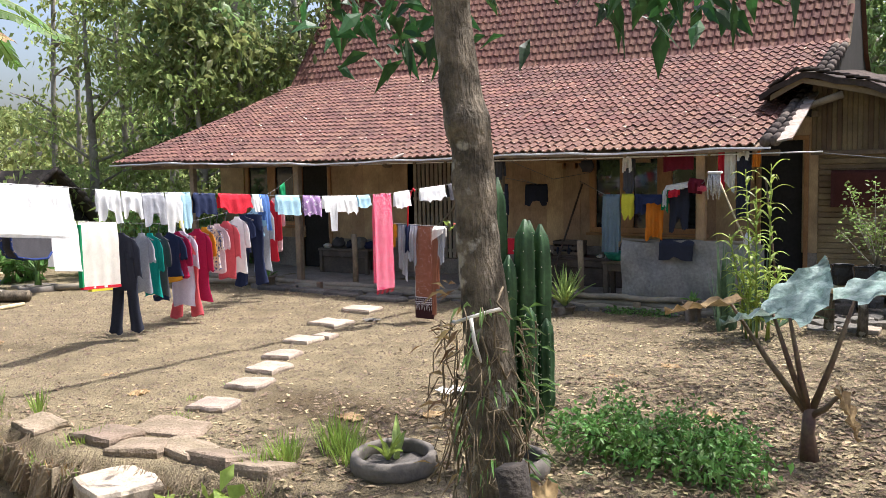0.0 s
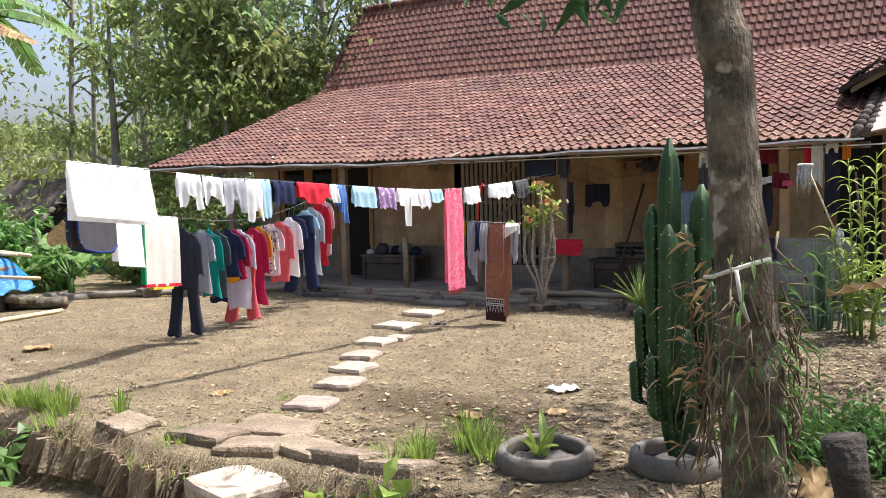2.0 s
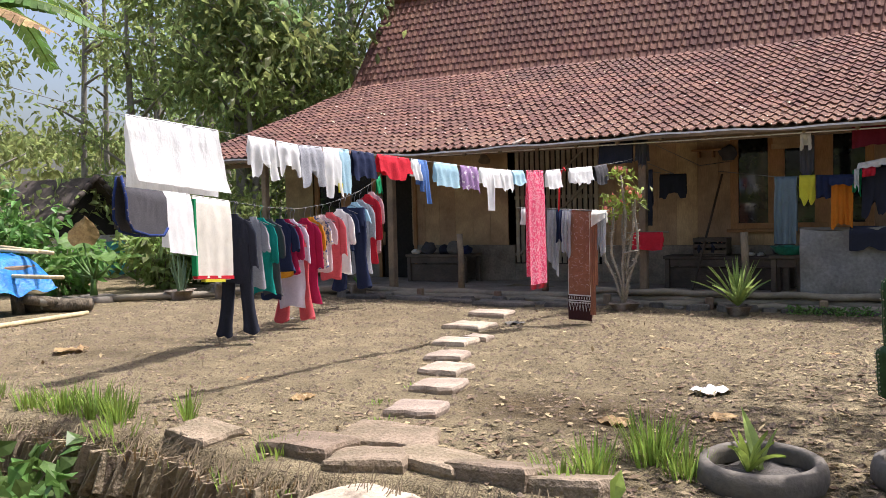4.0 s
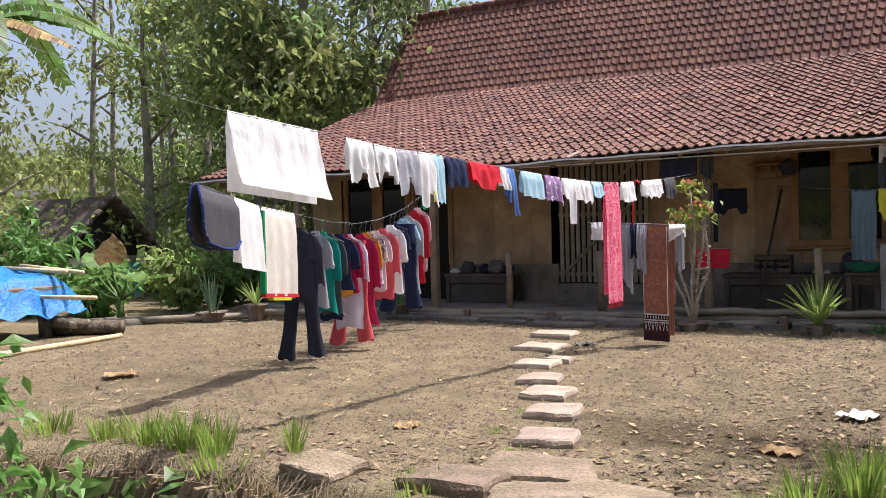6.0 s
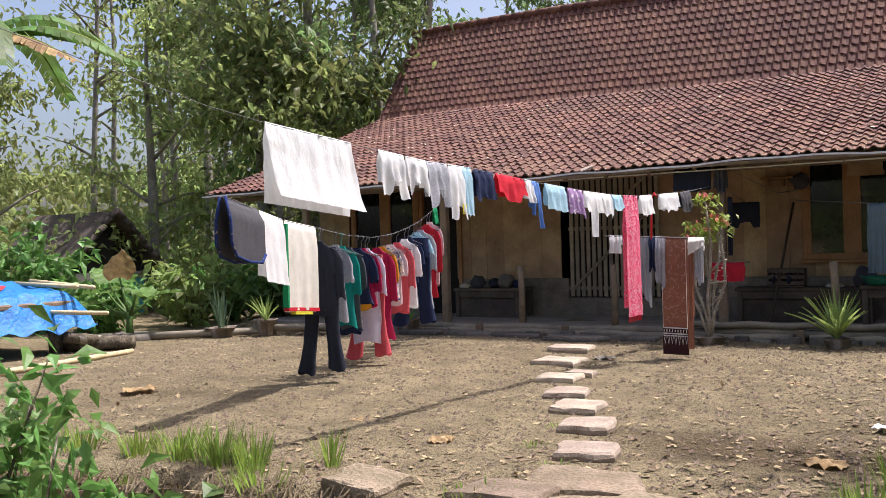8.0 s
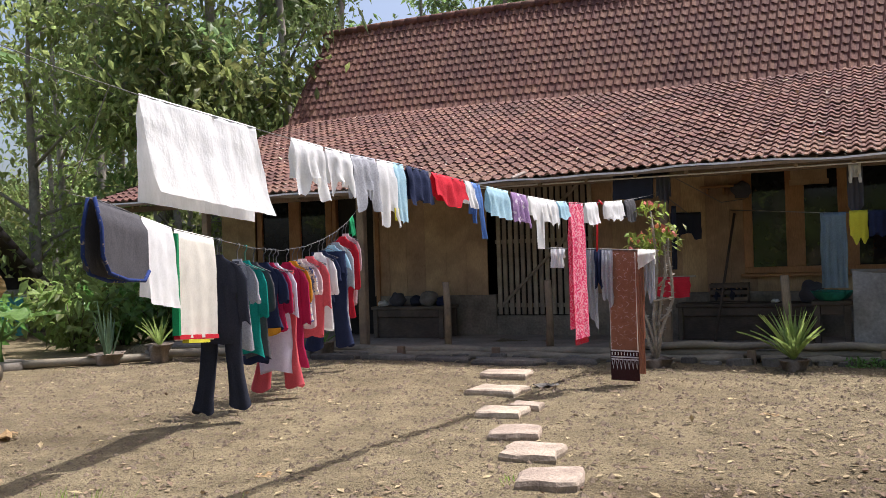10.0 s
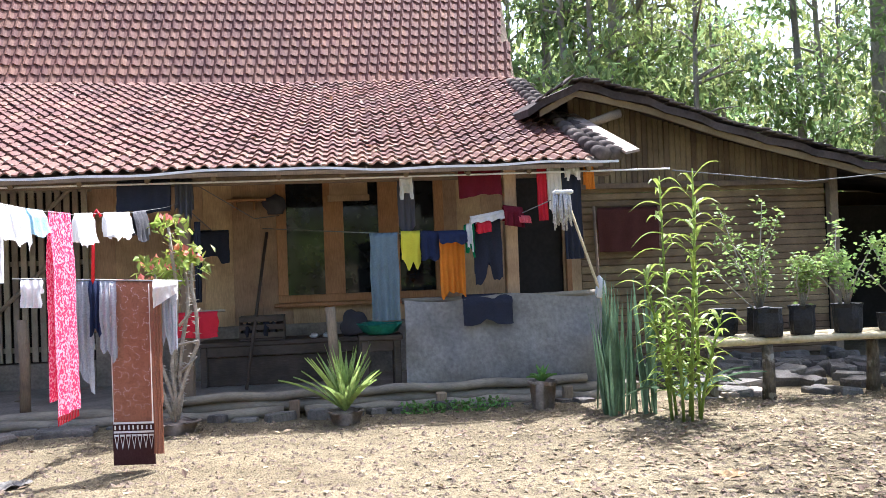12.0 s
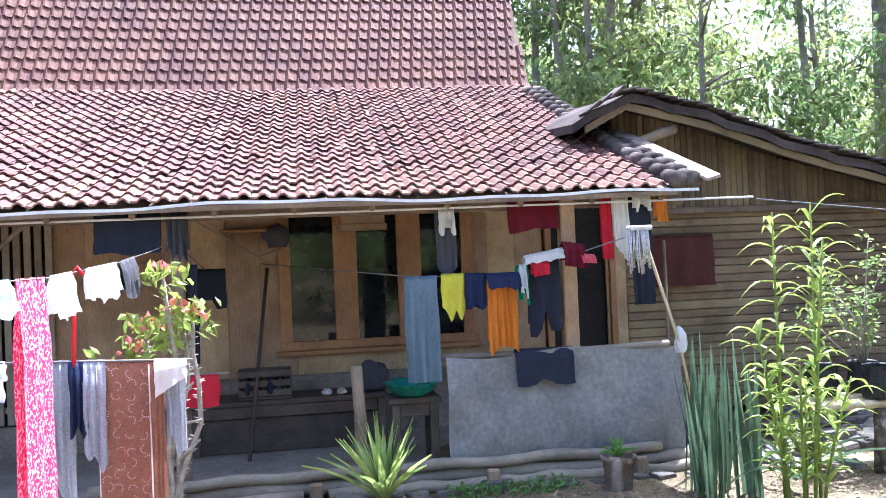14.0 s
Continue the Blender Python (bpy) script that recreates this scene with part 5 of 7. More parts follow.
# green basin on a stand
V, F = loft([(0, 0, 0.13, 0.13), (0, 0.03, 0.19, 0.19), (0, 0.11, 0.24, 0.24), (0, 0.115, 0.25, 0.25), (0, 0.10, 0.22, 0.22), (0, 0.03, 0.16, 0.16), (0, 0.028, 0.01, 0.01)], 20)
b_ = mesh_ob("green_basin", V, F, PLASTIC_GREEN, True)
b_.location = (-3.62, 13.95, 0.70)
tagged(b_, "green plastic basin on a stool", "basin")
table("stool", -3.85, -3.4, 13.75, 14.15, 0.70, "low wooden stool under the basin")
lump("cloth_hat", (-4.74, 15.36, 2.06), (0.13, 0.08, 0.13), C_CHAR, "dark hat hung on the wall", "hat", 31)
st = tagged(tube("leaning_stick", [(-5.05, 14.4, 0.14), (-4.85, 15.4, 1.85)], 0.018, DARKWOOD), "wooden stick leaning at the house wall", "stick")
tagged(tube("leaning_stick", [(-1.25, 13.9, 0.14), (-1.38, 13.62, 1.95)], 0.016, POST), "grey stick leaning at the shed", "stick")
lump("hanging_basket", (-9.0, 15.36, 2.2), (0.1, 0.06, 0.1), POST, "small basket on the house wall", "basket", 40)

# mop
mop = thing("mop", (-1.6, 13.05, 0.14), "string mop leaning upside down at the veranda", "mop")
tube("handle", [(-1.26, 13.26, 0.10), (-1.52, 13.08, 1.10), (-1.86, 12.92, 2.00)], 0.014, PALE_BAMBOO, mop)
part("head", box((-1.98, 12.86, 2.03), (-1.80, 12.98, 2.07), 0.012), WHITE_PAINT, mop)
ya = []
for k in range(40):
    an = R.uniform(0, 6.28)
    x, y = -1.90 + 0.075 * math.cos(an), 12.92 + 0.05 * math.sin(an)
    L = R.uniform(0.2, 0.36)
    ya.append(tube_data([(x, y, 2.04), (x + R.uniform(-0.02, 0.01), y - 0.01, 2.04 - L * 0.5), (x + R.uniform(-0.02, 0.03), y, 2.04 - L)], 0.008, 5))
raw("yarn", *merge(ya), MOP, mop, "grey cotton mop strings", True)["kind"] = "stuff"
lump("white_rag", (-1.50, 13.10, 1.02), (0.05, 0.05, 0.12), C_WHITE, "white rag tied at the mop handle", "rag", 44)

# far wire over the shed
tagged(tube("wire", [(-0.6, 13.4, 2.28), (0.8, 13.3, 2.12), (3.5, 12.9, 2.3), (9, 12.2, 2.75)], 0.006, ROPE), "thin pale wire beside the shed", "wire")

# ---------- stones ----------
def slab(name, c, rx, ry, h, seed, label, material=STONE, rot=0.0, group="stepping stones", tilt=0.0):
    g = random.Random(seed)
    n_ = 12
    prof = [(1 + g.uniform(-0.15, 0.10)) / max(abs(math.cos(2 * math.pi * (k + 0.5) / n_)), abs(math.sin(2 * math.pi * (k + 0.5) / n_)), 0.74) for k in range(n_)]
    V, F = [], []
    for f, z in ((0.96, -0.05), (1.0, h * 0.5), (0.95, h * 0.9), (0.84, h)):
        for k in range(n_):
            an = 2 * math.pi * (k + 0.5) / n_
            V.append((math.cos(an) * rx * prof[k] * f * 0.9, math.sin(an) * ry * prof[k] * f * 0.9, z + (g.uniform(-0.006, 0.006) if z > 0 else 0)))
    V.append((0, 0, h + 0.004))
    for j in range(3):
        F += [(j * n_ + k, j * n_ + (k + 1) % n_, (j + 1) * n_ + (k + 1) % n_, (j + 1) * n_ + k) for k in range(n_)]
    F += [(3 * n_ + k, 3 * n_ + (k + 1) % n_, 4 * n_) for k in range(n_)]
    ob = mesh_ob(name, V, F, material)
    ob.matrix_basis = Matrix.Translation(c) @ pose(0, 0, 0, tilt, tilt * 0.5, rot)
    return tagged(ob, label, "stone", group)


for k, (x, y, rx, ry, rot) in enumerate(((-7.0, 11.72, 0.34, 0.27, 5), (-6.68, 10.58, 0.33, 0.27, -4), (-6.22, 9.42, 0.26, 0.24, 6), (-6.10, 9.75, 0.18, 0.14, 0), (-5.78, 8.58, 0.24, 0.25, 10), (-5.47, 7.98, 0.25, 0.25, 4),
                                          (-5.16, 7.36, 0.24, 0.24, 12), (-4.86, 6.58, 0.27, 0.25, 14))):
    slab("stepping_stone", (x, y, ground_z(x, y) - 0.005), rx * 0.9, ry * 0.9, 0.065, k, "flat pale sandstone stepping stone in the yard", rot=rot)
for k, (x, y, rx, ry, rot) in enumerate(((-4.62, 5.86, 0.36, 0.22, 10), (-4.88, 5.42, 0.30, 0.24, 0), (-4.42, 5.36, 0.27, 0.22, 20), (-4.05, 5.50, 0.30, 0.18, -12), (-3.62, 5.45, 0.34, 0.20, -10), (-3.2, 5.42, 0.26, 0.18, 0), (-5.72, 5.34, 0.24, 0.17, -8))):
    slab("edge_stone", (x, y, ground_z(x, y + 0.1) - 0.01), rx, ry, 0.07, 30 + k, "rough brown stone along the ditch edge", EDGE, rot=rot, group="ditch edge stones", tilt=R.uniform(-11, 8))
slab("bridge_stone", (-4.10, 4.86, -0.10), 0.34, 0.29, 0.09, 61, "pale flat stone bridging the ditch", rot=-20, group="ditch edge stones")
for k, (x, y, rx, ry) in enumerate(((-7.35, 12.78, 0.5, 0.2), (-8.3, 12.9, 0.42, 0.15), (-9.1, 13.02, 0.45, 0.14), (-6.5, 12.95, 0.3, 0.14), (-10.0, 13.05, 0.4, 0.13))):
    slab("threshold_slab", (x, y, 0.0), rx, ry, 0.07, 70 + k, "grey flat slab before the veranda", SLATE, group="threshold slabs")
x = -10.6
k = 0
while x < -1.4:
    w = R.uniform(0.07, 0.17)
    slab("border_stone", (x + w, 13.14 + R.uniform(-0.05, 0.04), -0.005), w, R.uniform(0.06, 0.09), R.uniform(0.04, 0.10), 90 + k, "small grey stone bordering the veranda", SLATE, R.uniform(-30, 30), "border stones", R.uniform(-6, 6))
    x += 2 * w + R.uniform(0.0, 0.12)
    k += 1
# old tiles on edge that hold the yard's rim
et = bpy.data.meshes.new("edge_tile")
bm = bmesh.new()
add_box(bm, (-0.007, -0.06, -0.26), (0.007, 0.07, 0.0), 0.004)
for v in bm.verts:
    v.co.x += 0.03 * math.cos(v.co.z * 11)
bm.to_mesh(et)
bm.free()
et.materials.append(EDGE)
rim = thing("tile_edging", (-5.0, 5.1, -0.2), "row of old tiles on edge holding the yard's rim", "edging")
x = -9.2
while x < -2.7:
    e = 5.12 + 0.10 * math.sin(x * 1.7) + 0.05 * math.sin(x * 4.1)
    o = put(new("edge_tile", et), rim)
    o.matrix_basis = Matrix.Translation((x, e - 0.10 + R.uniform(-0.03, 0.02), R.uniform(-0.14, -0.05))) @ pose(0, 0, 0, R.uniform(-24, 2), R.uniform(-14, 14), R.uniform(-28, 28))
    x += R.uniform(0.022, 0.042)

# stones and rubble below the shed bench
for k in range(120):
    x, y = R.uniform(-0.7, 4.0), R.uniform(12.95, 15.3)
    slab("rubble_stone", (x, y, -0.02 + 0.1 * (y - 13) / 2), R.uniform(0.10, 0.24), R.uniform(0.09, 0.18), R.uniform(0.04, 0.10), 200 + k, "flat dark stone heaped below the plant bench", SLATE, R.uniform(0, 180), "rubble stones", R.uniform(-10, 10))
tagged(part("flat_concrete", box((-0.35, 12.9, 0.0), (0.15, 13.25, 0.05), 0.012), STONE, None), "pale concrete slab before the shed", "slab")

# ---------- odds on the ground ----------
tagged(tube("bamboo_pole", [(-12.37, 7.30, 0.035), (-12.42, 7.93, 0.035), (-12.59, 9.72, 0.04)], [0.042, 0.04, 0.036], PALE_BAMBOO, None, "", 10), "pale bamboo pole lying on the yard", "pole")
for p_, q_ in (((-14.2, 10.9, 0.06), (-12.3, 12.4, 0.08)), ((-12.6, 12.2, 0.12), (-10.6, 13.3, 0.1)), ((-14.9, 11.0, 0.03), (-12.9, 12.0, 0.05))):
    tagged(tube("timber_edge", [p_, q_], 0.06, LOG, None, "", 8), "grey log edging the yard", "log", "edge logs")


def crumple(name, c, r, material, label, seed):
    n_ = 8
    V = [(r * (i / n_ - 0.5), r * 0.75 * (j / n_ - 0.5), -0.012 + 0.10 * r * (1 + noise.noise(Vector((i * 0.7, j * 0.7, seed)))) + 0.03 * r * math.sin(i * 2.2 + seed)) for j in range(n_ + 1) for i in range(n_ + 1)]
    F = [(j * (n_ + 1) + i, j * (n_ + 1) + i + 1, (j + 1) * (n_ + 1) + i + 1, (j + 1) * (n_ + 1) + i) for j in range(n_) for i in range(n_)
         if not (i in (0, n_ - 1) and j in (0, n_ - 1)) and not (i == 0 and (j + seed) % 3 == 0)]
    ob = mesh_ob(name, V, F, material)
    ob.location = c
    ob.rotation_euler = (0, 0, seed)
    return tagged(ob, label, "litter")


crumple("paper_scrap", (-3.18, 8.10, 0.0), 0.30, PAPER, "crumpled white paper on the dirt", 1)
crumple("plastic_scrap", (-8.6, 10.7, 0.0), 0.12, PAPER, "small white plastic scrap on the dirt", 2)
crumple("plastic_scrap", (-9.4, 10.5, 0.0), 0.14, PAPER, "grey plastic scrap on the dirt", 3)
crumple("dead_leaf", (-9.85, 7.42, 0.0), 0.34, LEAF_DRY, "large dry curled leaf on the dirt", 4)
crumple("dead_leaf", (-5.95, 6.6, 0.0), 0.22, LEAF_DRY, "dry curled leaf on the dirt", 5)
crumple("dead_leaf", (-3.5, 6.9, 0.0), 0.24, LEAF_DRY, "brown dry leaf on the dirt", 6)
crumple("dead_leaf", (-6.35, 11.1, 0.0), 0.26, SLATE, "grey rag beside the stepping stones", 7)
for k, (x, y) in enumerate(((-2.6, 10.2), (-2.0, 9.4), (-4.1, 9.9), (-6.9, 7.0), (-2.9, 7.3), (-1.2, 8.9), (-1.6, 10.1), (-0.7, 8.4), (-0.3, 9.6), (-2.0, 7.4))):
    crumple("dead_leaf", (x, y, 0.0), R.uniform(0.12, 0.24), LEAF_DRY, "dry leaf lying on the dirt", 10 + k)
# tarpaulin over a rough table
tt = thing("rough_table", (-14.0, 9.3, 0), "rough stump-legged table beside the yard", "table")
part("top", box((-15.2, 8.6, 0.66), (-13.0, 10.0, 0.74), 0.02), POST, tt)
for x, y in ((-14.95, 8.8), (-13.5, 8.9), (-14.9, 9.8), (-13.2, 9.75)):
    tube("leg", [(x + 0.1, y, -0.05), (x, y + 0.02, 0.35), (x - 0.08, y, 0.67)], [0.10, 0.08, 0.09], BARK, tt)
V, F = [], []
nu, nv = 30, 24
for j in range(nv + 1):
    for i in range(nu + 1):
        x, y = -15.5 + 2.85 * i / nu, 8.25 + 1.95 * j / nv
        out = max(0, -15.15 - x, x + 13.1, 8.62 - y, y - 9.98)
        z = 0.80 + 0.06 * abs(noise.noise(Vector((x * 2.2, y * 2.2, 4)))) * 3 + 0.22 * math.exp(-((x + 14.3) ** 2 + (y - 9.3) ** 2) * 1.5) + 0.05 * noise.noise(Vector((x * 3, y * 3, 1))) - min(0.5, out * 1.25)
        V.append((x - 0.3 * max(0, x + 13.1), y + 0.3 * max(0, 8.62 - y), z - 0.12 * noise.noise(Vector((x * 4, y * 4, 8))) * min(1, out * 3)))
F = [(j * (nu + 1) + i, j * (nu + 1) + i + 1, (j + 1) * (nu + 1) + i + 1, (j + 1) * (nu + 1) + i) for j in range(nv) for i in range(nu)]
tp = tagged(mesh_ob("blue_tarpaulin", V, F, BLUE_TARP, True), "crumpled blue tarpaulin thrown over a rough table", "tarpaulin")
for k, (a_, b_) in enumerate((((-13.9, 9.70, 0.99), (-12.85, 9.92, 0.93)), ((-13.8, 9.86, 1.02), (-12.70, 10.08, 0.91)), ((-13.3, 9.5, 0.60), (-12.1, 9.8, 0.58)))):
    tagged(tube("stick", [a_, b_], 0.03, PALE_BAMBOO), "bamboo stick on the tarpaulin", "stick", "sticks on the table")
V, F = [], []
for j in range(9):
    for i in range(9):
        x, y = -13.85 + 0.085 * i * (1 - 0.05 * j), 8.72 + 0.075 * j + 0.02 * math.sin(i)
        k_ = min(range(len(tp.data.vertices)), key=lambda q: (tp.data.vertices[q].co.x - x) ** 2 + (tp.data.vertices[q].co.y - y) ** 2)
        V.append((x, y, tp.data.vertices[k_].co.z + 0.02))
F = [(j * 9 + i, j * 9 + i + 1, j * 9 + i + 10, j * 9 + i + 9) for j in range(8) for i in range(8) if (i - 3.5) ** 2 + (j - 3.5) ** 2 < 17]
o = raw("red_patch", V, F, RED_PATCH, None, "red patch", True)
o.parent = tp
tagged(tube("timber_log", [(-13.2, 9.9, 0.10), (-12.3, 10.4, 0.12)], 0.10, BARK), "short log beside the rough table", "log")
tagged(tube("timber_log", [(-12.9, 9.7, 0.25), (-12.6, 10.5, 0.08)], 0.08, BARK), "short leaning log beside the table", "log")

for o in [tt, tp] + [q for q in bpy.data.objects if q.name.split(".")[0] in ("stick", "timber_log")]:
    o.location += Vector((-0.62, -0.36, 0))

# ---------- plants ----------
def ring_tyre(name, c, r, label, tilt=0.0):
    t = thing(name, c, label, "tyre planter", "tyre planters")
    V, F = [], []
    n_, prof = 40, [(0.80, 0.04), (0.84, 0.01), (0.94, 0.0), (1.0, 0.04), (1.0, 0.10), (0.96, 0.14), (0.88, 0.155), (0.81, 0.145), (0.79, 0.12), (0.82, 0.05)]
    m = Matrix.Translation(c) @ pose(0, 0, 0, tilt, 0, 0)
    for k in range(n_):
        a = 2 * math.pi * k / n_
        for j, (f, z) in enumerate(prof):
            rr = r * (f + (0.015 if (k % 2 and 2 <= j <= 5) else 0))
            V.append(m @ Vector((rr * math.cos(a), rr * math.sin(a), z)))
    q = len(prof)
    F = [(k * q + j, ((k + 1) % n_) * q + j, ((k + 1) % n_) * q + j + 1, k * q + j + 1) for k in range(n_) for j in range(q - 1)]
    raw("tyre", V, F, RUBBER, t, "", True)
    raw("soil", [m @ Vector((r * 0.80 * math.cos(a * math.pi / 10), r * 0.80 * math.sin(a * math.pi / 10), 0.05 + 0.012 * math.sin(a * 3))) for a in range(20)] + [m @ Vector((0, 0, 0.07))], [(a, (a + 1) % 20, 20) for a in range(20)], SLATE, t, "dark damp soil")
    return t


def pot(name, c, r, h, label, material=CLAYPOT, cat="pot"):
    t = thing(name, c, label, cat)
    V, F = loft([(0, 0, r * 0.72, r * 0.72), (0, h * 0.9, r * 0.96, r * 0.96), (0, h * 0.9, r * 1.04, r * 1.04), (0, h, r * 1.04, r * 1.04), (0, h, r * 0.92, r * 0.92), (0, h * 0.86, r * 0.9, r * 0.9), (0, h * 0.87, 0.01, 0.01)], 20)
    raw("pot", [Vector(v) + Vector(c) for v in V], F, material, t, "", True)
    return t


def rosette(t, c, n_, L, width, bend, material, seed, lift=(25, 80), name="leaf", each=True):
    g = random.Random(seed)
    for k in range(n_):
        az, el = k * 2.4 + g.uniform(-0.3, 0.3), math.radians(g.uniform(*lift))
        l_ = L * g.uniform(0.7, 1.1)
        tip = Vector(c) + Vector((math.cos(az) * math.cos(el), math.sin(az) * math.cos(el), math.sin(el))) * l_
        raw(name, *strap(c, tip, width * g.uniform(0.8, 1.15), bend * (1.3 - math.sin(el)), 0.012), material, t)


def tuft(c, n_, h, spread, seed, label="tuft of green grass on the ditch edge", material=None):
    g = np.random.default_rng(seed)
    ch = []
    for k in range(n_):
        a, r_ = g.uniform(0, 6.28), g.uniform(0, spread)
        b = Vector((r_ * math.cos(a), r_ * math.sin(a), -0.02))
        hh = h * g.uniform(0.5, 1.1)
        ch.append(strap(b, b + Vector((math.cos(a) * hh * g.uniform(0.1, 0.7), math.sin(a) * hh * g.uniform(0.1, 0.7), hh)), 0.014, 0.05 * h, 0.001, 4, 0.15))
    V, F = merge(ch)
    ob = mesh_ob("grass_tuft", V, F, material or GRASS)
    ob.location = (c[0], c[1], ground_z(c[0], c[1]))
    return tagged(ob, label, "grass", "grass tufts", "stuff")


for k, (x, y, h, s, n_) in enumerate(((-7.30, 5.48, 0.24, 0.16, 120), (-6.98, 5.50, 0.26, 0.16, 130), (-6.62, 5.42, 0.26, 0.12, 90), (-7.65, 5.45, 0.18, 0.14, 80), (-6.20, 5.66, 0.26, 0.06, 36), (-3.18, 5.68, 0.24, 0.12, 90),
                                      (-2.98, 6.08, 0.32, 0.16, 150), (-2.75, 5.9, 0.22, 0.12, 80), (-3.3, 5.5, 0.16, 0.14, 60), (-5.0, 5.25, 0.12, 0.2, 60), (-8.2, 5.4, 0.2, 0.2, 90), (-5.3, 6.7, 0.05, 0.10, 30), (-5.35, 7.3, 0.05, 0.12, 30),
                                      (-6.4, 5.2, 0.13, 0.25, 60), (-4.9, 6.2, 0.05, 0.15, 30))):
    tuft((x, y), n_, h, s, 400 + k)

t1 = ring_tyre("tyre_planter", (-2.38, 5.96, -0.01), 0.32, "old tyre planter with a small striped plant", 2)
rosette(t1, (-2.45, 5.98, 0.05), 9, 0.26, 0.05, 0.05, LEAF_YELLOW, 3, (25, 75))
rosette(t1, (-2.40, 6.02, 0.05), 2, 0.34, 0.09, 0.04, LEAF_ALOE, 8, (40, 70))
ring_tyre("tyre_planter", (-1.60, 6.28, -0.01), 0.30, "old tyre planter holding the column cactus")


def column(parent, base, h, r, seed, lean=(0, 0), foot=None):
    """A ribbed cactus column with a rounded tip; foot bends it out from the parent stem."""
    ribs, n_ = 5, 14
    V, F, S = [], [], []
    seg = ribs * 4
    for j in range(n_ + 1):
        f = j / n_
        rr = r * (0.75 + 0.25 * min(1, f * 4)) * (1 if f < 0.86 else math.sqrt(max(0.02, 1 - ((f - 0.86) / 0.14) ** 2)))
        rr *= 1 + 0.05 * math.sin(f * 19 + seed)
        cx, cy = base[0] + lean[0] * f, base[1] + lean[1] * f
        if foot:
            w = max(0, 1 - f * 4) ** 2
            cx, cy = cx + (foot[0] - base[0]) * w, cy + (foot[1] - base[1]) * w
        for k in range(seg):
            a = 2 * math.pi * k / seg + seed
            q = rr * (0.62 + 0.38 * abs(math.cos(ribs * (a - seed) / 2)) ** 0.8)
            V.append((cx + q * math.cos(a), cy + q * math.sin(a), base[2] + h * f))
        if j:
            o = (j - 1) * seg
            F += [(o + k, o + (k + 1) % seg, o + seg + (k + 1) % seg, o + seg + k) for k in range(seg)]
    F.append(tuple(n_ * seg + k for k in range(seg)))
    stem = raw("stem", V, F, CACTUS, parent, "", True)
    sp = []
    for k in range(ribs):
        i = k * 4
        for j in range(n_):
            for f in (0.25,):
                p = Vector(V[j * seg + i]).lerp(Vector(V[min(n_, j + 1) * seg + i]), f)
                c_ = Vector((base[0] + lean[0] * j / n_, base[1] + lean[1] * j / n_, p.z))
                o = (p - c_).normalized()
                sp.append(([p + Vector((0, 0, 0.006)), p + o.cross(Vector((0, 0, 1))) * 0.004, p + o * 0.010, p - o.cross(Vector((0, 0, 1))) * 0.004, p - Vector((0, 0, 0.006))], [(0, 1, 2), (0, 2, 3), (4, 2, 1), (4, 3, 2)]))
    raw("areole_cover", *merge(sp), SPINE, stem, "pale spiny areoles")["kind"] = "stuff"


cac = thing("column_cactus", (-1.6, 6.25, 0.1), "tall dark green column cactus with many stems", "cactus")
CB = (-1.60, 6.28)
for k, (x, y, z, h, r_) in enumerate(((-1.64, 6.20, 0.1, 2.03, 0.085), (-1.42, 6.24, 0.12, 1.72, 0.09), (-1.60, 6.08, 0.4, 1.20, 0.07), (-1.73, 6.18, 0.62, 1.10, 0.065), (-1.50, 6.10, 0.35, 1.25, 0.07), (-1.30, 6.34, 0.3, 1.50, 0.085),
                                      (-1.48, 6.42, 0.2, 1.62, 0.08), (-1.82, 6.20, 0.45, 0.62, 0.05), (-1.86, 6.14, 0.40, 0.32, 0.045), (-1.76, 6.36, 0.3, 0.9, 0.06), (-1.30, 6.12, 0.3, 0.95, 0.06), (-1.22, 6.28, 0.35, 0.8, 0.06), (-1.70, 6.06, 0.3, 0.5, 0.045), (-1.40, 6.05, 0.3, 0.66, 0.05))):
    column(cac, (-1.60 + (x + 1.60) * 0.84, 6.24 + (y - 6.24) * 0.9, z), h, r_ * 0.88, k * 1.3, (R.uniform(-0.03, 0.03), R.uniform(-0.03, 0.03)), CB)

# aloe-like plant before the veranda
al = pot("aloe", (-4.02, 12.74, -0.02), 0.16, 0.15, "bright green spiky aloe in a low pot", CLAYPOT, "plant")
rosette(al, (-4.02, 12.74, 0.12), 50, 0.60, 0.056, 0.06, LEAF_ALOE, 21, (24, 87))
p2 = pot("potted_plant", (-2.17, 12.88, 0.0), 0.135, 0.28, "small leafy plant in a weathered clay pot", CLAYPOT, "plant")
rosette(p2, (-2.17, 12.88, 0.26), 12, 0.17, 0.06, 0.03, LEAF_BUSH, 22, (15, 80))
p3 = pot("potted_plant", (-10.2, 13.12, 0.0), 0.15, 0.24, "low plant in a grey pot beside the veranda", CLAYPOT, "plant")
rosette(p3, (-10.2, 13.12, 0.2), 10, 0.22, 0.03, 0.02, LEAF_BUSH, 23, (30, 80))
p4 = pot("potted_plant", (-12.43, 12.3, 0.0), 0.17, 0.26, "spiky pale plant in a bucket", CLAYPOT, "plant")
rosette(p4, (-12.43, 12.3, 0.22), 22, 0.45, 0.045, 0.06, LEAF_ALOE, 24, (20, 80))
p5 = pot("snake_plant", (-13.0, 11.9, 0.0), 0.22, 0.16, "upright snake plants in a round pot", CLAYPOT, "plant")
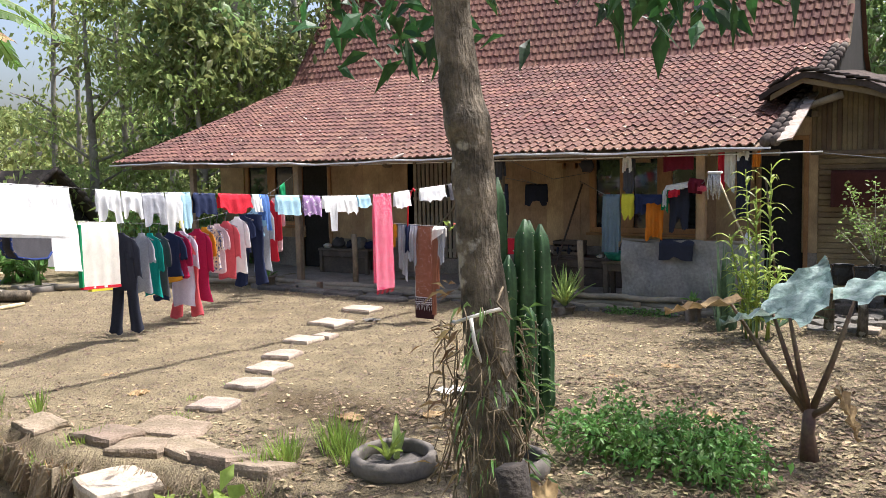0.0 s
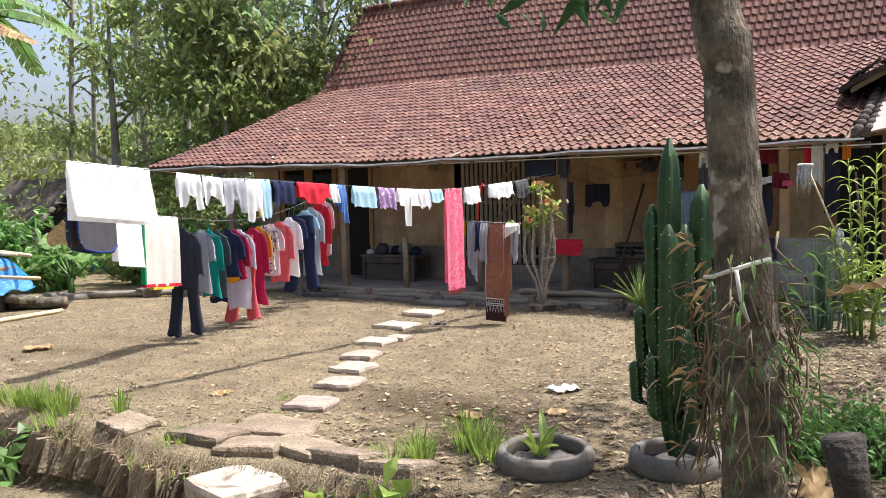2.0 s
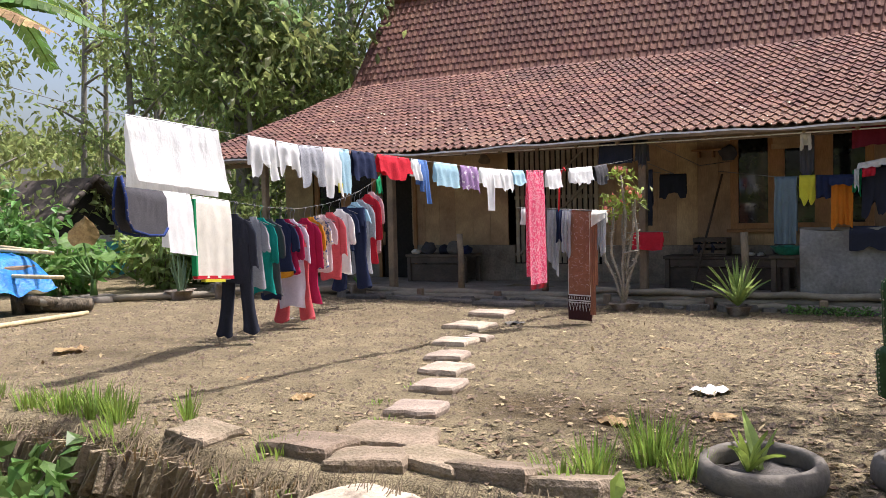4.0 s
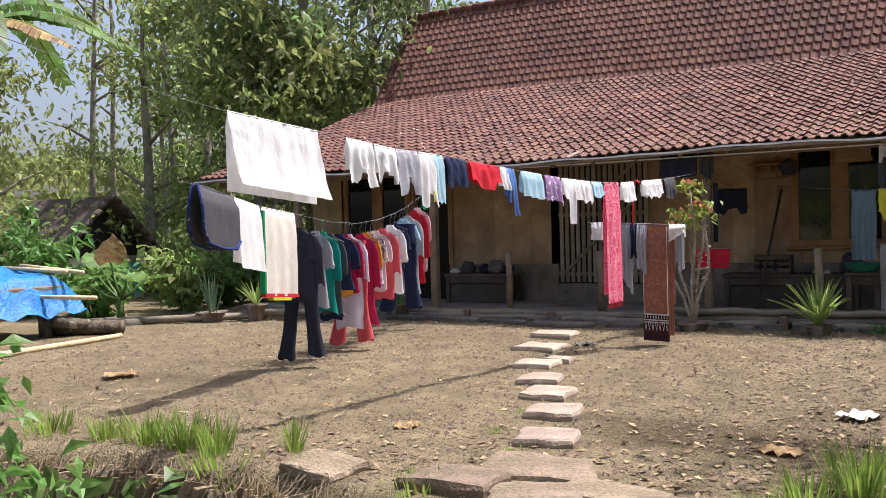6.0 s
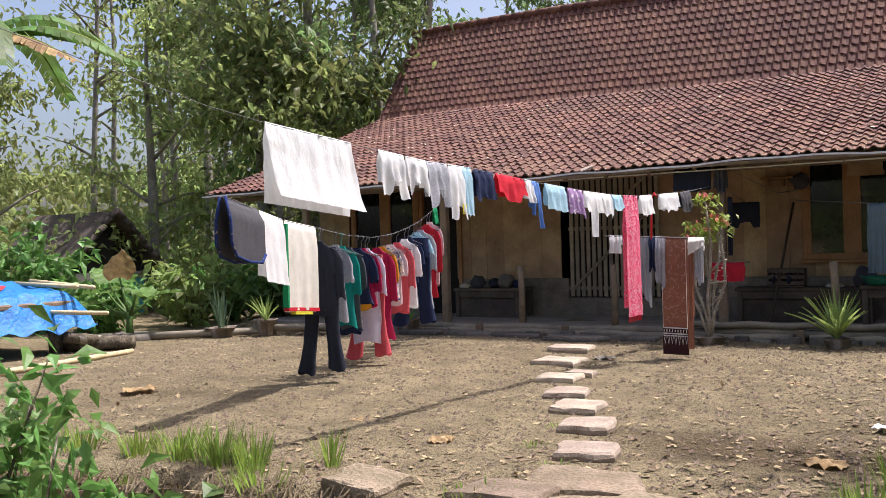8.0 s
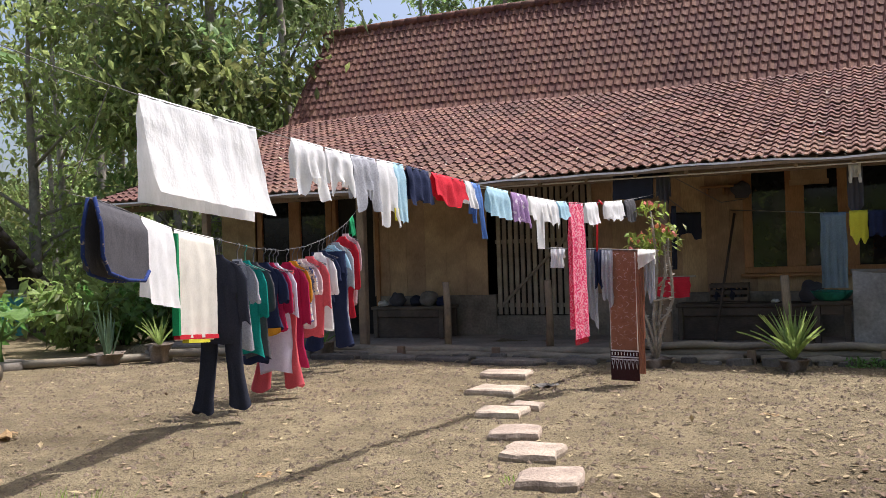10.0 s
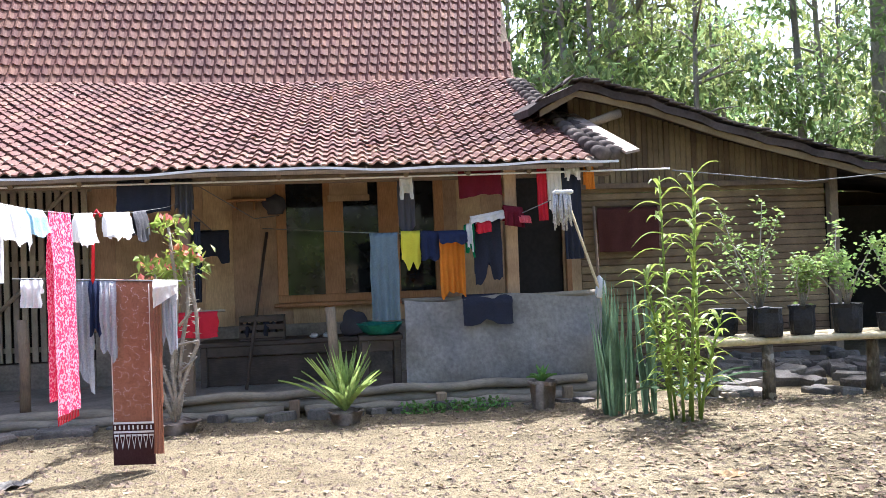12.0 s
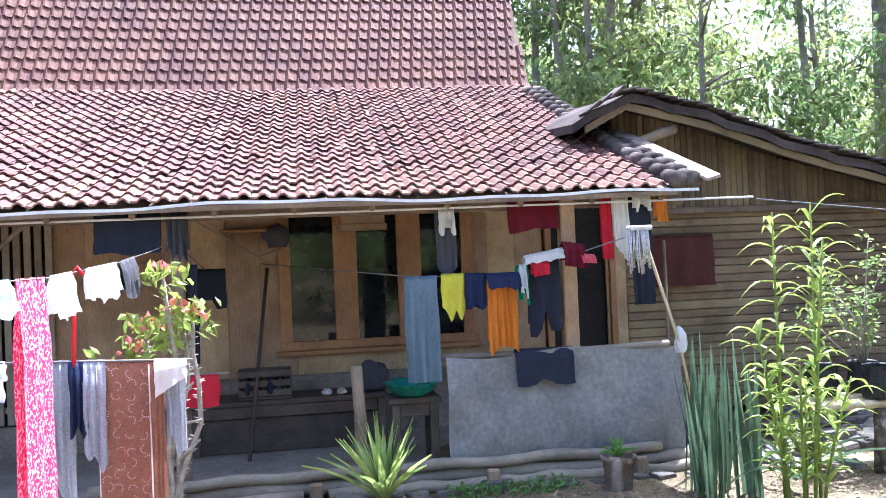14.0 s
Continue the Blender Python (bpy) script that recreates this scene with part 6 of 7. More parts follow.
for k in range(11):
    a, r_ = R.uniform(0, 6.28), R.uniform(0, 0.12)
    b = Vector((-13.0 + r_ * math.cos(a), 11.9 + r_ * math.sin(a), 0.12))
    raw("leaf", *strap(b, b + Vector((0.18 * math.cos(a), 0.18 * math.sin(a), R.uniform(0.5, 0.9))), 0.055, 0.0, 0.01), LEAF_SNAKE, p5)
# low weeds at the veranda edge
V, F = leaves(rng.uniform((-3.5, 12.95, 0.0), (-2.45, 13.12, 0.10), (420, 3)), rng.normal(size=(420, 3)) + [0, 0, 0.6], 0.05, 0.03, 0.1, 31)
tagged(mesh_ob("weeds", V, F, LEAF_BUSH), "low green weeds along the veranda border", "weeds", kind="stuff")


def stems_and_leaves(name, at, label, cat, stems, material, bark, leaf_l, leaf_w, per, seed, r0=0.012, out=0.6, droop=0.35):
    """A plant of bare stems with leaves set along their upper parts. stems: lists of points."""
    t = thing(name, at, label, cat)
    g = np.random.default_rng(seed)
    for s in stems:
        stem = tube("stem", s, [r0 * (1 - 0.7 * k / max(1, len(s) - 1)) for k in range(len(s))], bark, t, "", 6)
        C, D = [], []
        P = [Vector(p) for p in s]
        for k in range(per):
            f = g.uniform(0.25, 1.0) * (len(P) - 1)
            i = min(int(f), len(P) - 2)
            p = P[i].lerp(P[i + 1], f - i)
            a = g.uniform(0, 6.28)
            C.append(p)
            D.append((math.cos(a) * out, math.sin(a) * out, g.uniform(0.0, 0.7)))
        raw("leaves", *leaves(C, D, leaf_l, leaf_w, droop, seed + len(C)), material, stem)
    return t


# crown-of-thorns before the veranda
eu = pot("crown_of_thorns", (-5.50, 12.72, 0.0), 0.20, 0.12, "tall thorny potted shrub with orange flowers", CLAYPOT, "shrub")
tips = []
for k, (dx, dy, h) in enumerate(((-0.16, 0.0, 1.45), (0.10, 0.05, 1.55), (0.02, -0.04, 1.82), (0.20, -0.05, 1.50), (-0.02, 0.10, 1.40), (-0.28, 0.0, 1.28))):
    pts = [(-5.50, 12.72, 0.08)] + [(-5.50 + dx * min(1, f * 1.8) + 0.03 * math.sin(f * 9 + k), 12.72 + dy * f, 0.08 + (h - 0.08) * f) for f in (0.15, 0.3, 0.5, 0.7, 0.85, 1.0)]
    stem = tube("stem", pts, [0.020, 0.020, 0.018, 0.018, 0.017, 0.016, 0.012], TWIG, eu, "", 7)
    th = []
    for j in range(90):
        f = R.uniform(0.3, 5.8)
        i = int(f)
        p = Vector(pts[i]).lerp(Vector(pts[i + 1]), f - i)
        d = Vector((R.gauss(0, 1), R.gauss(0, 1), 0.2)).normalized()
        s = d.orthogonal().normalized() * 0.005
        th.append(([p + s * 1.6 + d * 0.012, p - s * 1.6 + d * 0.012, p + d * 0.052], [(0, 1, 2)]))
    raw("thorn_cover", *merge(th), TWIG, stem)["kind"] = "stuff"
    tips.append(Vector(pts[-1]))
for p, s in ((( -5.44, 12.70, 0.55), (-5.30, 12.66, 0.68)), ((-5.50, 12.7, 0.78), (-5.28, 12.64, 0.82)), ((-5.45, 12.7, 0.95), (-5.33, 12.66, 1.08))):
    tube("twig", [p, s], [0.014, 0.008], TWIG, eu)
C = np.concatenate([rng.normal(0, (0.09, 0.07, 0.05), (34, 3)) + np.array(t_) for t_ in tips])
raw("leaves", *leaves(C, rng.normal(size=C.shape) + [0, 0, 0.7], 0.13, 0.055, 0.15, 33), LEAF_YELLOW, eu)
C = np.concatenate([rng.normal(0, (0.06, 0.05, 0.025), (9, 3)) + np.array(t_) + [0, 0, 0.05] for t_ in tips])
raw("blossom", *leaves(C, rng.normal(size=C.shape) + [0, 0, 1.0], 0.075, 0.065, 0.0, 34), FLOWER, eu)["kind"] = "stuff"

# tall yellow-green plant and snake plants at the corner
tall = thing("song_plant", (-1.12, 12.02, 0.0), "tall yellow-green leafy plant beside the yard", "plant")
for k in range(8):
    a = k * 2.4
    h = R.uniform(0.75, 1.4) if k > 2 else (2.16, 2.10, 1.9)[k]
    x, y = -1.12 + 0.13 * math.cos(a), 12.02 + 0.12 * math.sin(a)
    tx, ty = (-0.98, 12.0) if k == 0 else (-1.28, 12.0) if k == 1 else (x + 0.22 * math.cos(a), y + 0.2 * math.sin(a))
    pts = [(x + (tx - x) * f ** 1.3, y + (ty - y) * f ** 1.3, h * f) for f in (0, 0.25, 0.5, 0.75, 1.0)]
    stem = tube("stem", pts, [0.014, 0.013, 0.011, 0.009, 0.006], LEAF_YELLOW, tall, "", 6)
    ch = []
    for j in range(int(12 + 11 * h)):
        f = 0.18 + 0.82 * j / (12 + 11 * h)
        i = min(3, int(f * 4))
        p = Vector(pts[i]).lerp(Vector(pts[i + 1]), f * 4 - i)
        az = j * 2.4 + R.uniform(-0.3, 0.3)
        L = R.uniform(0.18, 0.30)
        ch.append(strap(p, p + Vector((math.cos(az) * L, math.sin(az) * L, L * R.uniform(-0.5, 0.45))), R.uniform(0.04, 0.058), 0.07, 0.002, 6, 0.2))
    raw("leaves", *merge(ch), LEAF_YELLOW, stem)
sn = thing("snake_plant", (-1.5, 12.55, 0.0), "clump of tall dark green snake plants", "plant")
for k in range(40):
    x, y = R.uniform(-1.72, -1.18), R.uniform(12.3, 12.72)
    h = R.uniform(0.75, 1.28)
    raw("leaf", *strap((x, y, -0.02), (x + R.uniform(-0.16, 0.14), y + R.uniform(-0.1, 0.08), h), 0.07, 0.0, 0.012, 6, 0.35), LEAF_SNAKE, sn)
rosette(sn, (-0.95, 12.4, 0.1), 9, 0.75, 0.04, 0.10, LEAF_SNAKE, 26, (5, 30))
sp2 = thing("spider_lily", (1.75, 12.2, 0.0), "spreading strap-leaved lily beside the bench", "plant")
rosette(sp2, (1.75, 12.2, 0.0), 22, 0.7, 0.05, 0.14, LEAF_ALOE, 27, (20, 75))

# bench with polybag seedlings
bn = thing("plant_bench", (0.8, 12.85, 0.0), "rough bamboo bench full of seedlings in bags", "bench")
for y in (12.66, 12.80, 12.95, 13.08):
    tube("pole", [(-0.55, y, 0.565 + R.uniform(-0.01, 0.01)), (1.0, y, 0.57), (2.9, y, 0.56)], 0.035, PALE_BAMBOO, bn)
for x, y in ((-0.02, 12.68), (1.25, 13.0), (2.6, 12.75), (-0.45, 13.0)):
    tube("leg", [(x, y, -0.05), (x + 0.01, y, 0.3), (x, y, 0.53)], [0.07, 0.06, 0.055], BARK, bn)


def polybag(x, y, r_, h, seed, sprig):
    t = thing("polybag_seedling", (x, y, 0.603), "seedling shrub in a black polythene bag" if sprig else "black polythene plant bag with soil", "seedling", "bench seedlings")
    g = random.Random(seed)
    V, F = [], []
    for j, (z, f) in enumerate(((0, 0.9), (0.03, 1.0), (h * 0.5, 1.05), (h * 0.85, 0.98), (h, 1.06), (h * 0.97, 0.92), (h * 0.86, 0.9))):
        for k in range(14):
            a = 2 * math.pi * k / 14
            q = r_ * f * (1 + 0.07 * math.sin(a * 4 + j + seed) + g.uniform(-0.03, 0.03))
            V.append((x + q * math.cos(a), y + q * math.sin(a), 0.603 + z))
        if j:
            o = (j - 1) * 14
            F += [(o + k, o + (k + 1) % 14, o + 14 + (k + 1) % 14, o + 14 + k) for k in range(14)]
    F.append(tuple(6 * 14 + k for k in range(14)))
    raw("bag", V, F, POLYBAG, t)
    if sprig:
        z0 = 0.603 + h * 0.85
        C, D = [], []
        for b in range(5 + int(sprig * 5)):
            tip = Vector((x + g.gauss(0, 0.2 * sprig), y + g.gauss(0, 0.15 * sprig), z0 + g.uniform(0.35, 1.0) * sprig))
            mid = Vector((x, y, z0)).lerp(tip, 0.5) + Vector((g.gauss(0, 0.04), g.gauss(0, 0.04), 0.03))
            tube("twig", [(x, y, z0 - 0.03), mid, tip], [0.010, 0.007, 0.003], TWIG, t, "", 5)
            for q in range(52):
                f = g.uniform(0.35, 1.05)
                p = mid.lerp(tip, f) if f > 0.5 else Vector((x, y, z0)).lerp(mid, f * 2)
                C.append(p + Vector((g.gauss(0, 0.055), g.gauss(0, 0.055), g.gauss(0, 0.045))))
                D.append((g.gauss(0, 1), g.gauss(0, 1), g.uniform(-0.2, 0.8)))
        raw("leaves", *leaves(C, D, 0.06, 0.034, 0.1, seed), LEAF_FRESH, t)


for k, (x, y, r_, h, s) in enumerate(((0.02, 12.72, 0.135, 0.27, 0.0), (0.40, 12.78, 0.12, 0.28, 0.62), (0.85, 12.75, 0.135, 0.28, 0.85), (1.30, 12.74, 0.12, 0.17, 0.0), (-0.30, 13.02, 0.13, 0.26, 0.0), (0.10, 13.04, 0.12, 0.26, 1.15),
                                      (1.05, 13.06, 0.12, 0.24, 0.0), (1.75, 12.8, 0.13, 0.26, 0.5), (1.62, 13.05, 0.12, 0.26, 1.2), (2.15, 12.78, 0.12, 0.26, 0.6), (2.5, 13.0, 0.12, 0.26, 0.9))):
    polybag(x, y, r_, h, 500 + k, s)
for k in range(3):
    tagged(tube("bamboo_cane", [(1.35 + 0.1 * k, 12.85, 0.62), (1.42 + 0.05 * k, 12.9, 1.25 + 0.15 * k)], 0.015, PALE_BAMBOO), "short bamboo cane standing on the bench", "cane", "bench canes")


def big_leaf(base, tip, w, material, wavy=0.03, n_=12, cup=0.10, heart=True):
    """A broad leaf with lobed base, waved margin and sunk rib."""
    base, tip = Vector(base), Vector(tip)
    d = tip - base
    s = d.cross(Vector((0, 0, 1))).normalized()
    up = s.cross(d).normalized()
    V, F = [], []
    m_ = 6
    for j in range(n_ + 1):
        t = j / n_
        hw = w / 2 * (math.sin(math.pi * min(1, (t + 0.12) / 1.12) ** 0.75)) + 0.004
        for i in range(-m_, m_ + 1):
            u = i / m_
            back = -0.16 * d.length * abs(u) ** 1.5 * (1 - t) if heart else 0
            z = cup * w * u * u - 0.25 * d.length * t * t * 0.5 + wavy * math.sin(j * 1.9 + abs(i) * 0.6) * abs(u)
            V.append(base + d * t + d.normalized() * back + s * hw * u + up * z)
        if j:
            o = (j - 1) * (2 * m_ + 1)
            F += [(o + i, o + i + 1, o + 2 * m_ + 2 + i, o + 2 * m_ + 1 + i) for i in range(2 * m_)]
    return V, F


def taro(name, at, label, blades, stem_mat, seed=0):
    t = thing(name, at, label, "taro")
    base = Vector(at)
    tube("stump", [base, base + Vector((-0.01, 0, 0.2)), base + Vector((0.0, 0, 0.40))], [0.075, 0.05, 0.045], stem_mat, t)
    for b, tip, w, m_ in blades:
        b, tip = Vector(b), Vector(tip)
        mid = base.lerp(b, 0.5) + Vector((0, 0, 0.14))
        st_ = tube("stalk", [base + Vector((0, 0, 0.34)), mid, b], [0.030, 0.022, 0.012], stem_mat, t, "", 7)
        raw("blade", *big_leaf(b, tip, w, m_), m_, st_, "", True)
    return t


MAR = mat("purple_stalk", (0.11, 0.06, 0.05), (0.17, 0.13, 0.07), rough=0.5, scale=6, fine=30, bump=0.1)
taro("taro_plant", (0.22, 7.55, 0.0), "large taro with silvery wavy leaves and dark stalks", [((0.10, 7.40, 1.08), (0.26, 7.86, 1.50), 0.46, LEAF_SILVER), ((-0.36, 7.60, 1.12), (-0.90, 7.66, 1.06), 0.40, LEAF_DRY),
     ((-0.02, 7.42, 1.10), (-0.42, 7.48, 1.02), 0.32, LEAF_SILVER), ((0.50, 7.60, 1.20), (0.80, 7.98, 1.42), 0.42, LEAF_SILVER), ((0.44, 7.45, 0.55), (0.60, 7.40, 0.25), 0.14, LEAF_DRY)], MAR)
taro("taro_plant", (-14.15, 11.05, 0.05), "leafy taro with one yellowed leaf", [((-14.3, 11.0, 1.0), (-14.1, 10.9, 1.45), 0.5, LEAF_DRY), ((-14.7, 11.1, 0.75), (-15.2, 11.0, 0.78), 0.55, LEAF_TARO),
     ((-13.8, 10.9, 0.80), (-13.35, 10.8, 0.72), 0.5, LEAF_TARO), ((-14.5, 10.8, 0.6), (-14.9, 10.5, 0.55), 0.45, LEAF_TARO), ((-14.9, 11.3, 0.9), (-15.3, 11.5, 1.2), 0.55, LEAF_TARO), ((-13.9, 11.3, 0.7), (-13.5, 11.6, 0.8), 0.4, LEAF_TARO)], LEAF_TARO)
ring_tyre("tyre_planter", (-14.15, 11.05, -0.04), 0.36, "old tyre planter round the taro")


def bush(name, c, r, h, n_, leaf_l, leaf_w, material, label, seed, stems=9, cat="shrub"):
    t = thing(name, (c[0], c[1], ground_z(*c)), label, cat)
    g = np.random.default_rng(seed)
    z0 = ground_z(*c)
    C, D = [], []
    for k in range(stems):
        a = g.uniform(0, 6.28)
        rr = r * math.sqrt(g.uniform(0.1, 1))
        tip = Vector((c[0] + rr * math.cos(a), c[1] + rr * math.sin(a), z0 + h * g.uniform(0.6, 1.0) * (1 - 0.35 * rr / r)))
        mid = Vector((c[0], c[1], z0)).lerp(tip, 0.55) + Vector((g.normal(0, 0.04), g.normal(0, 0.04), 0.05))
        tube("stem", [(c[0], c[1], z0 - 0.02), mid, tip], [0.012, 0.008, 0.003], BARK, t, "", 5)
        for j in range(n_ // stems):
            f = g.uniform(0.15, 1.05)
            p = Vector((c[0], c[1], z0)).lerp(mid, f * 2) if f < 0.5 else mid.lerp(tip, f * 2 - 1)
            C.append(p + Vector(g.normal(0, 0.10 * r + 0.02, 3)))
            D.append(g.normal(size=3) + [math.cos(a) * 0.6, math.sin(a) * 0.6, 0.3])
    raw("leaves", *leaves(C, D, leaf_l, leaf_w, 0.3, seed), material, t)
    return t


bush("leafy_shrub", (-5.47, 2.95), 0.50, 1.42, 1500, 0.10, 0.046, LEAF_BUSH, "dense green leafy shrub on the near bank", 61, 12)
bush("leafy_shrub", (-6.45, 4.52), 0.50, 0.50, 150, 0.24, 0.13, LEAF_TARO, "broad-leaved green weeds in the ditch", 62, 9)
bush("leafy_shrub", (-0.88, 7.0), 0.62, 0.46, 2400, 0.06, 0.034, LEAF_BUSH, "low dense fine-leaved green shrub", 63, 26)
bush("leafy_shrub", (-0.35, 6.75), 0.55, 0.38, 1700, 0.06, 0.034, LEAF_BUSH, "low dense fine-leaved green shrub", 64, 20)
bush("leafy_shrub", (-2.75, 4.35), 0.35, 0.28, 60, 0.22, 0.12, LEAF_YELLOW, "broad yellow-green weeds on the near bank", 68, 6)
for k, (x, y) in enumerate(((-16.0, 12.0), (-14.9, 13.2), (-14.0, 14.2), (-15.3, 14.6), (-16.5, 14.8), (-17.6, 11.6), (-13.2, 15.0), (-19.0, 12.2), (-14.4, 16.4), (-17.0, 11.4))):
    bush("leafy_shrub", (x, y), 0.9, (R.uniform(1.0, 1.7) if k < 9 else 2.3), 520 if k < 9 else 900, 0.26, 0.13, (LEAF_BUSH, LEAF_FRESH, LEAF_TARO)[k % 3], "broad-leaved green undergrowth beyond the yard", 70 + k, 12)

# ---------- near tree ----------
tree = thing("near_tree", (-0.68, 4.51, 0.25), "rough-barked tree with orchids and roots on its trunk", "tree")
TP = [(-0.70, 4.51, 0.0), (-0.73, 4.51, 0.35), (-0.745, 4.51, 0.63), (-0.75, 4.51, 1.0), (-0.785, 4.51, 1.48), (-0.83, 4.51, 1.92), (-0.845, 4.51, 2.3), (-0.90, 4.51, 2.55), (-0.95, 4.51, 3.02), (-0.98, 4.52, 3.7), (-0.9, 4.7, 4.5)]
TR = [0.19, 0.14, 0.132, 0.126, 0.118, 0.106, 0.100, 0.096, 0.092, 0.09, 0.085]
fine, fr_ = [], []
for k in range(len(TP) - 1):
    for j in range(6):
        f = j / 6
        p = Vector(TP[k]).lerp(Vector(TP[k + 1]), f)
        fine.append(p)
        fr_.append((TR[k] * (1 - f) + TR[k + 1] * f) * (1 + 0.05 * noise.noise(p * 7)) + (0.022 * math.exp(-((p.z - 2.42) / 0.06) ** 2)))
V, F = tube_data(fine, fr_, 22)
V = [v + Vector((0.012 * noise.noise(v * 9), 0.012 * noise.noise(v * 9 + Vector((5, 0, 0))), 0)) + Vector((0.006 * noise.noise(v * 30), 0.006 * noise.noise(v * 30 + Vector((5, 0, 0))), 0)) for v in V]
raw("trunk", V, F, BARK, tree, "", True)
crown_c = []
BOUGHS = [[(-0.9, 4.7, 4.5), (-0.2, 6.2, 5.2), (0.6, 7.8, 5.9), (1.2, 9.2, 6.4)], [(-0.2, 6.2, 5.2), (-0.6, 7.4, 6.0), (-0.4, 8.6, 6.8)], [(0.6, 7.8, 5.9), (1.8, 8.2, 6.6), (2.6, 9.0, 7.2)],
         [(-0.98, 4.52, 3.6), (-1.3, 5.1, 3.75), (-1.75, 5.6, 3.55)], [(-0.97, 4.5, 3.3), (-0.5, 5.3, 3.45), (-0.05, 5.9, 3.3)], [(-0.98, 4.52, 3.65), (-1.8, 5.2, 3.9), (-2.6, 5.9, 3.65)], [(1.2, 9.2, 6.4), (1.0, 10.5, 6.9), (1.4, 11.8, 7.2)], [(1.2, 9.2, 6.4), (2.2, 10.2, 6.6)]]
for l_ in BOUGHS:
    tube("limb", l_, [0.07 - 0.015 * k for k in range(len(l_))], BARK, tree, "", 8)
for l_ in BOUGHS[:3] + BOUGHS[6:]:
    for p in l_[1:]:
        for q in range(5):
            crown_c.append(np.array(p) + rng.normal(0, (0.8, 0.8, 0.4)))
C = np.concatenate([rng.normal(0, (0.42, 0.42, 0.25), (70, 3)) + c for c in crown_c])
raw("crown", *leaves(C, rng.normal(size=C.shape) + [0, 0, -0.2], 0.22, 0.09, 0.4, 81), LEAF_DEEP, tree, "dark green overhead leaves")
C = []
for (x, y, z), n_, s_ in (((-1.55, 5.35, 3.12), 26, 0.22), ((-1.95, 5.6, 3.10), 22, 0.24), ((-2.35, 5.8, 3.22), 26, 0.28), ((-0.30, 5.45, 3.12), 34, 0.20), ((-0.05, 5.8, 3.10), 30, 0.18), ((-0.75, 5.1, 3.25), 16, 0.15), ((-2.75, 6.0, 3.35), 20, 0.25)):
    C.append(rng.normal(0, (s_, s_, s_ * 0.45), (n_, 3)) + [x, y, z])
C = np.concatenate(C)
raw("low_leaves", *leaves(C, rng.normal(size=C.shape) * [1, 1, 0.5] + [0, 0, -0.5], 0.20, 0.085, 0.3, 82), LEAF_DEEP, tree, "drooping dark leaves of the lower limbs")
# roots and creepers wrapped round the trunk
rt = []
for k in range(90):
    a = R.uniform(2.4, 7.0)
    z = R.uniform(0.75, 1.62)
    r_ = 0.13
    pts = []
    out_ = R.uniform(0.0, 0.05)
    for j in range(6):
        a += R.uniform(-0.35, 0.35)
        r_ += R.uniform(-0.012, 0.02) + out_ * (1 if j < 3 else -0.2)
        z -= R.uniform(-0.04, 0.15)
        pts.append((-0.78 + r_ * math.cos(a), 4.51 + r_ * math.sin(a), max(0.25, z)))
    rt.append(tube_data(pts, R.choice((0.003, 0.004, 0.006)), 5))
raw("root_tangle", *merge(rt), ROOT, tree, "tangled dry aerial roots", True)["kind"] = "stuff"
for name_, mat_, n_, a0, a1, wid, lab_ in (("epiphyte", LEAF_TARO, 120, 4.6, 7.2, 0.018, "narrow green orchid leaves on the bark"), ("dry_frond", LEAF_DRY, 46, 2.6, 4.2, 0.022, "withered brown fronds hanging from the bark")):
    C, D = [], []
    for k in range(n_):
        a, z = R.uniform(a0, a1), R.uniform(0.65, 1.62)
        r_ = 0.14 + abs(R.gauss(0, 0.08))
        C.append((-0.78 + r_ * math.cos(a), 4.51 + r_ * math.sin(a), z))
        D.append((math.cos(a), math.sin(a), R.uniform(-0.9, 0.7)))
    raw(name_, *leaves(C, D, 0.11, wid, 0.35, 83), mat_, tree, lab_)["kind"] = "stuff"
raw("strap", *tube_data([(-0.93, 4.44, 1.45), (-0.88, 4.385, 1.46), (-0.80, 4.37, 1.49), (-0.71, 4.40, 1.52), (-0.67, 4.46, 1.53)], 0.009, 6), C_CREAM, tree, "pale cloth strap tied round the trunk", True)
raw("strap_end", *tube_data([(-0.78, 4.355, 1.49), (-0.765, 4.36, 1.38), (-0.735, 4.36, 1.28)], 0.010, 6), C_CREAM, tree, "hanging end of the strap", True)
V, F = big_leaf((-0.55, 4.62, 0.62), (-0.42, 4.55, 0.36), 0.16, LEAF_DRY)
tagged(mesh_ob("dry_leaf", V, F, LEAF_DRY, True), "hanging brown dry leaf at the trunk", "leaf")

sp_ = tagged(tube("sawn_post", [(-0.20, 3.87, 0.0), (-0.24, 3.87, 0.45), (-0.29, 3.87, 0.80), (-0.32, 3.87, 0.99)], [0.045, 0.05, 0.062, 0.07], BLACK_WOOD, None, "", 11), "short dark sawn post leaning among the weeds", "post")
for v in sp_.data.vertices:
    v.co += Vector((0.012, 0.01, 0.02)) * noise.noise(v.co * 23)
bush("leafy_shrub", (-0.45, 4.2), 0.42, 0.62, 420, 0.07, 0.034, LEAF_TARO, "low green weeds at the tree's foot", 65, 14)

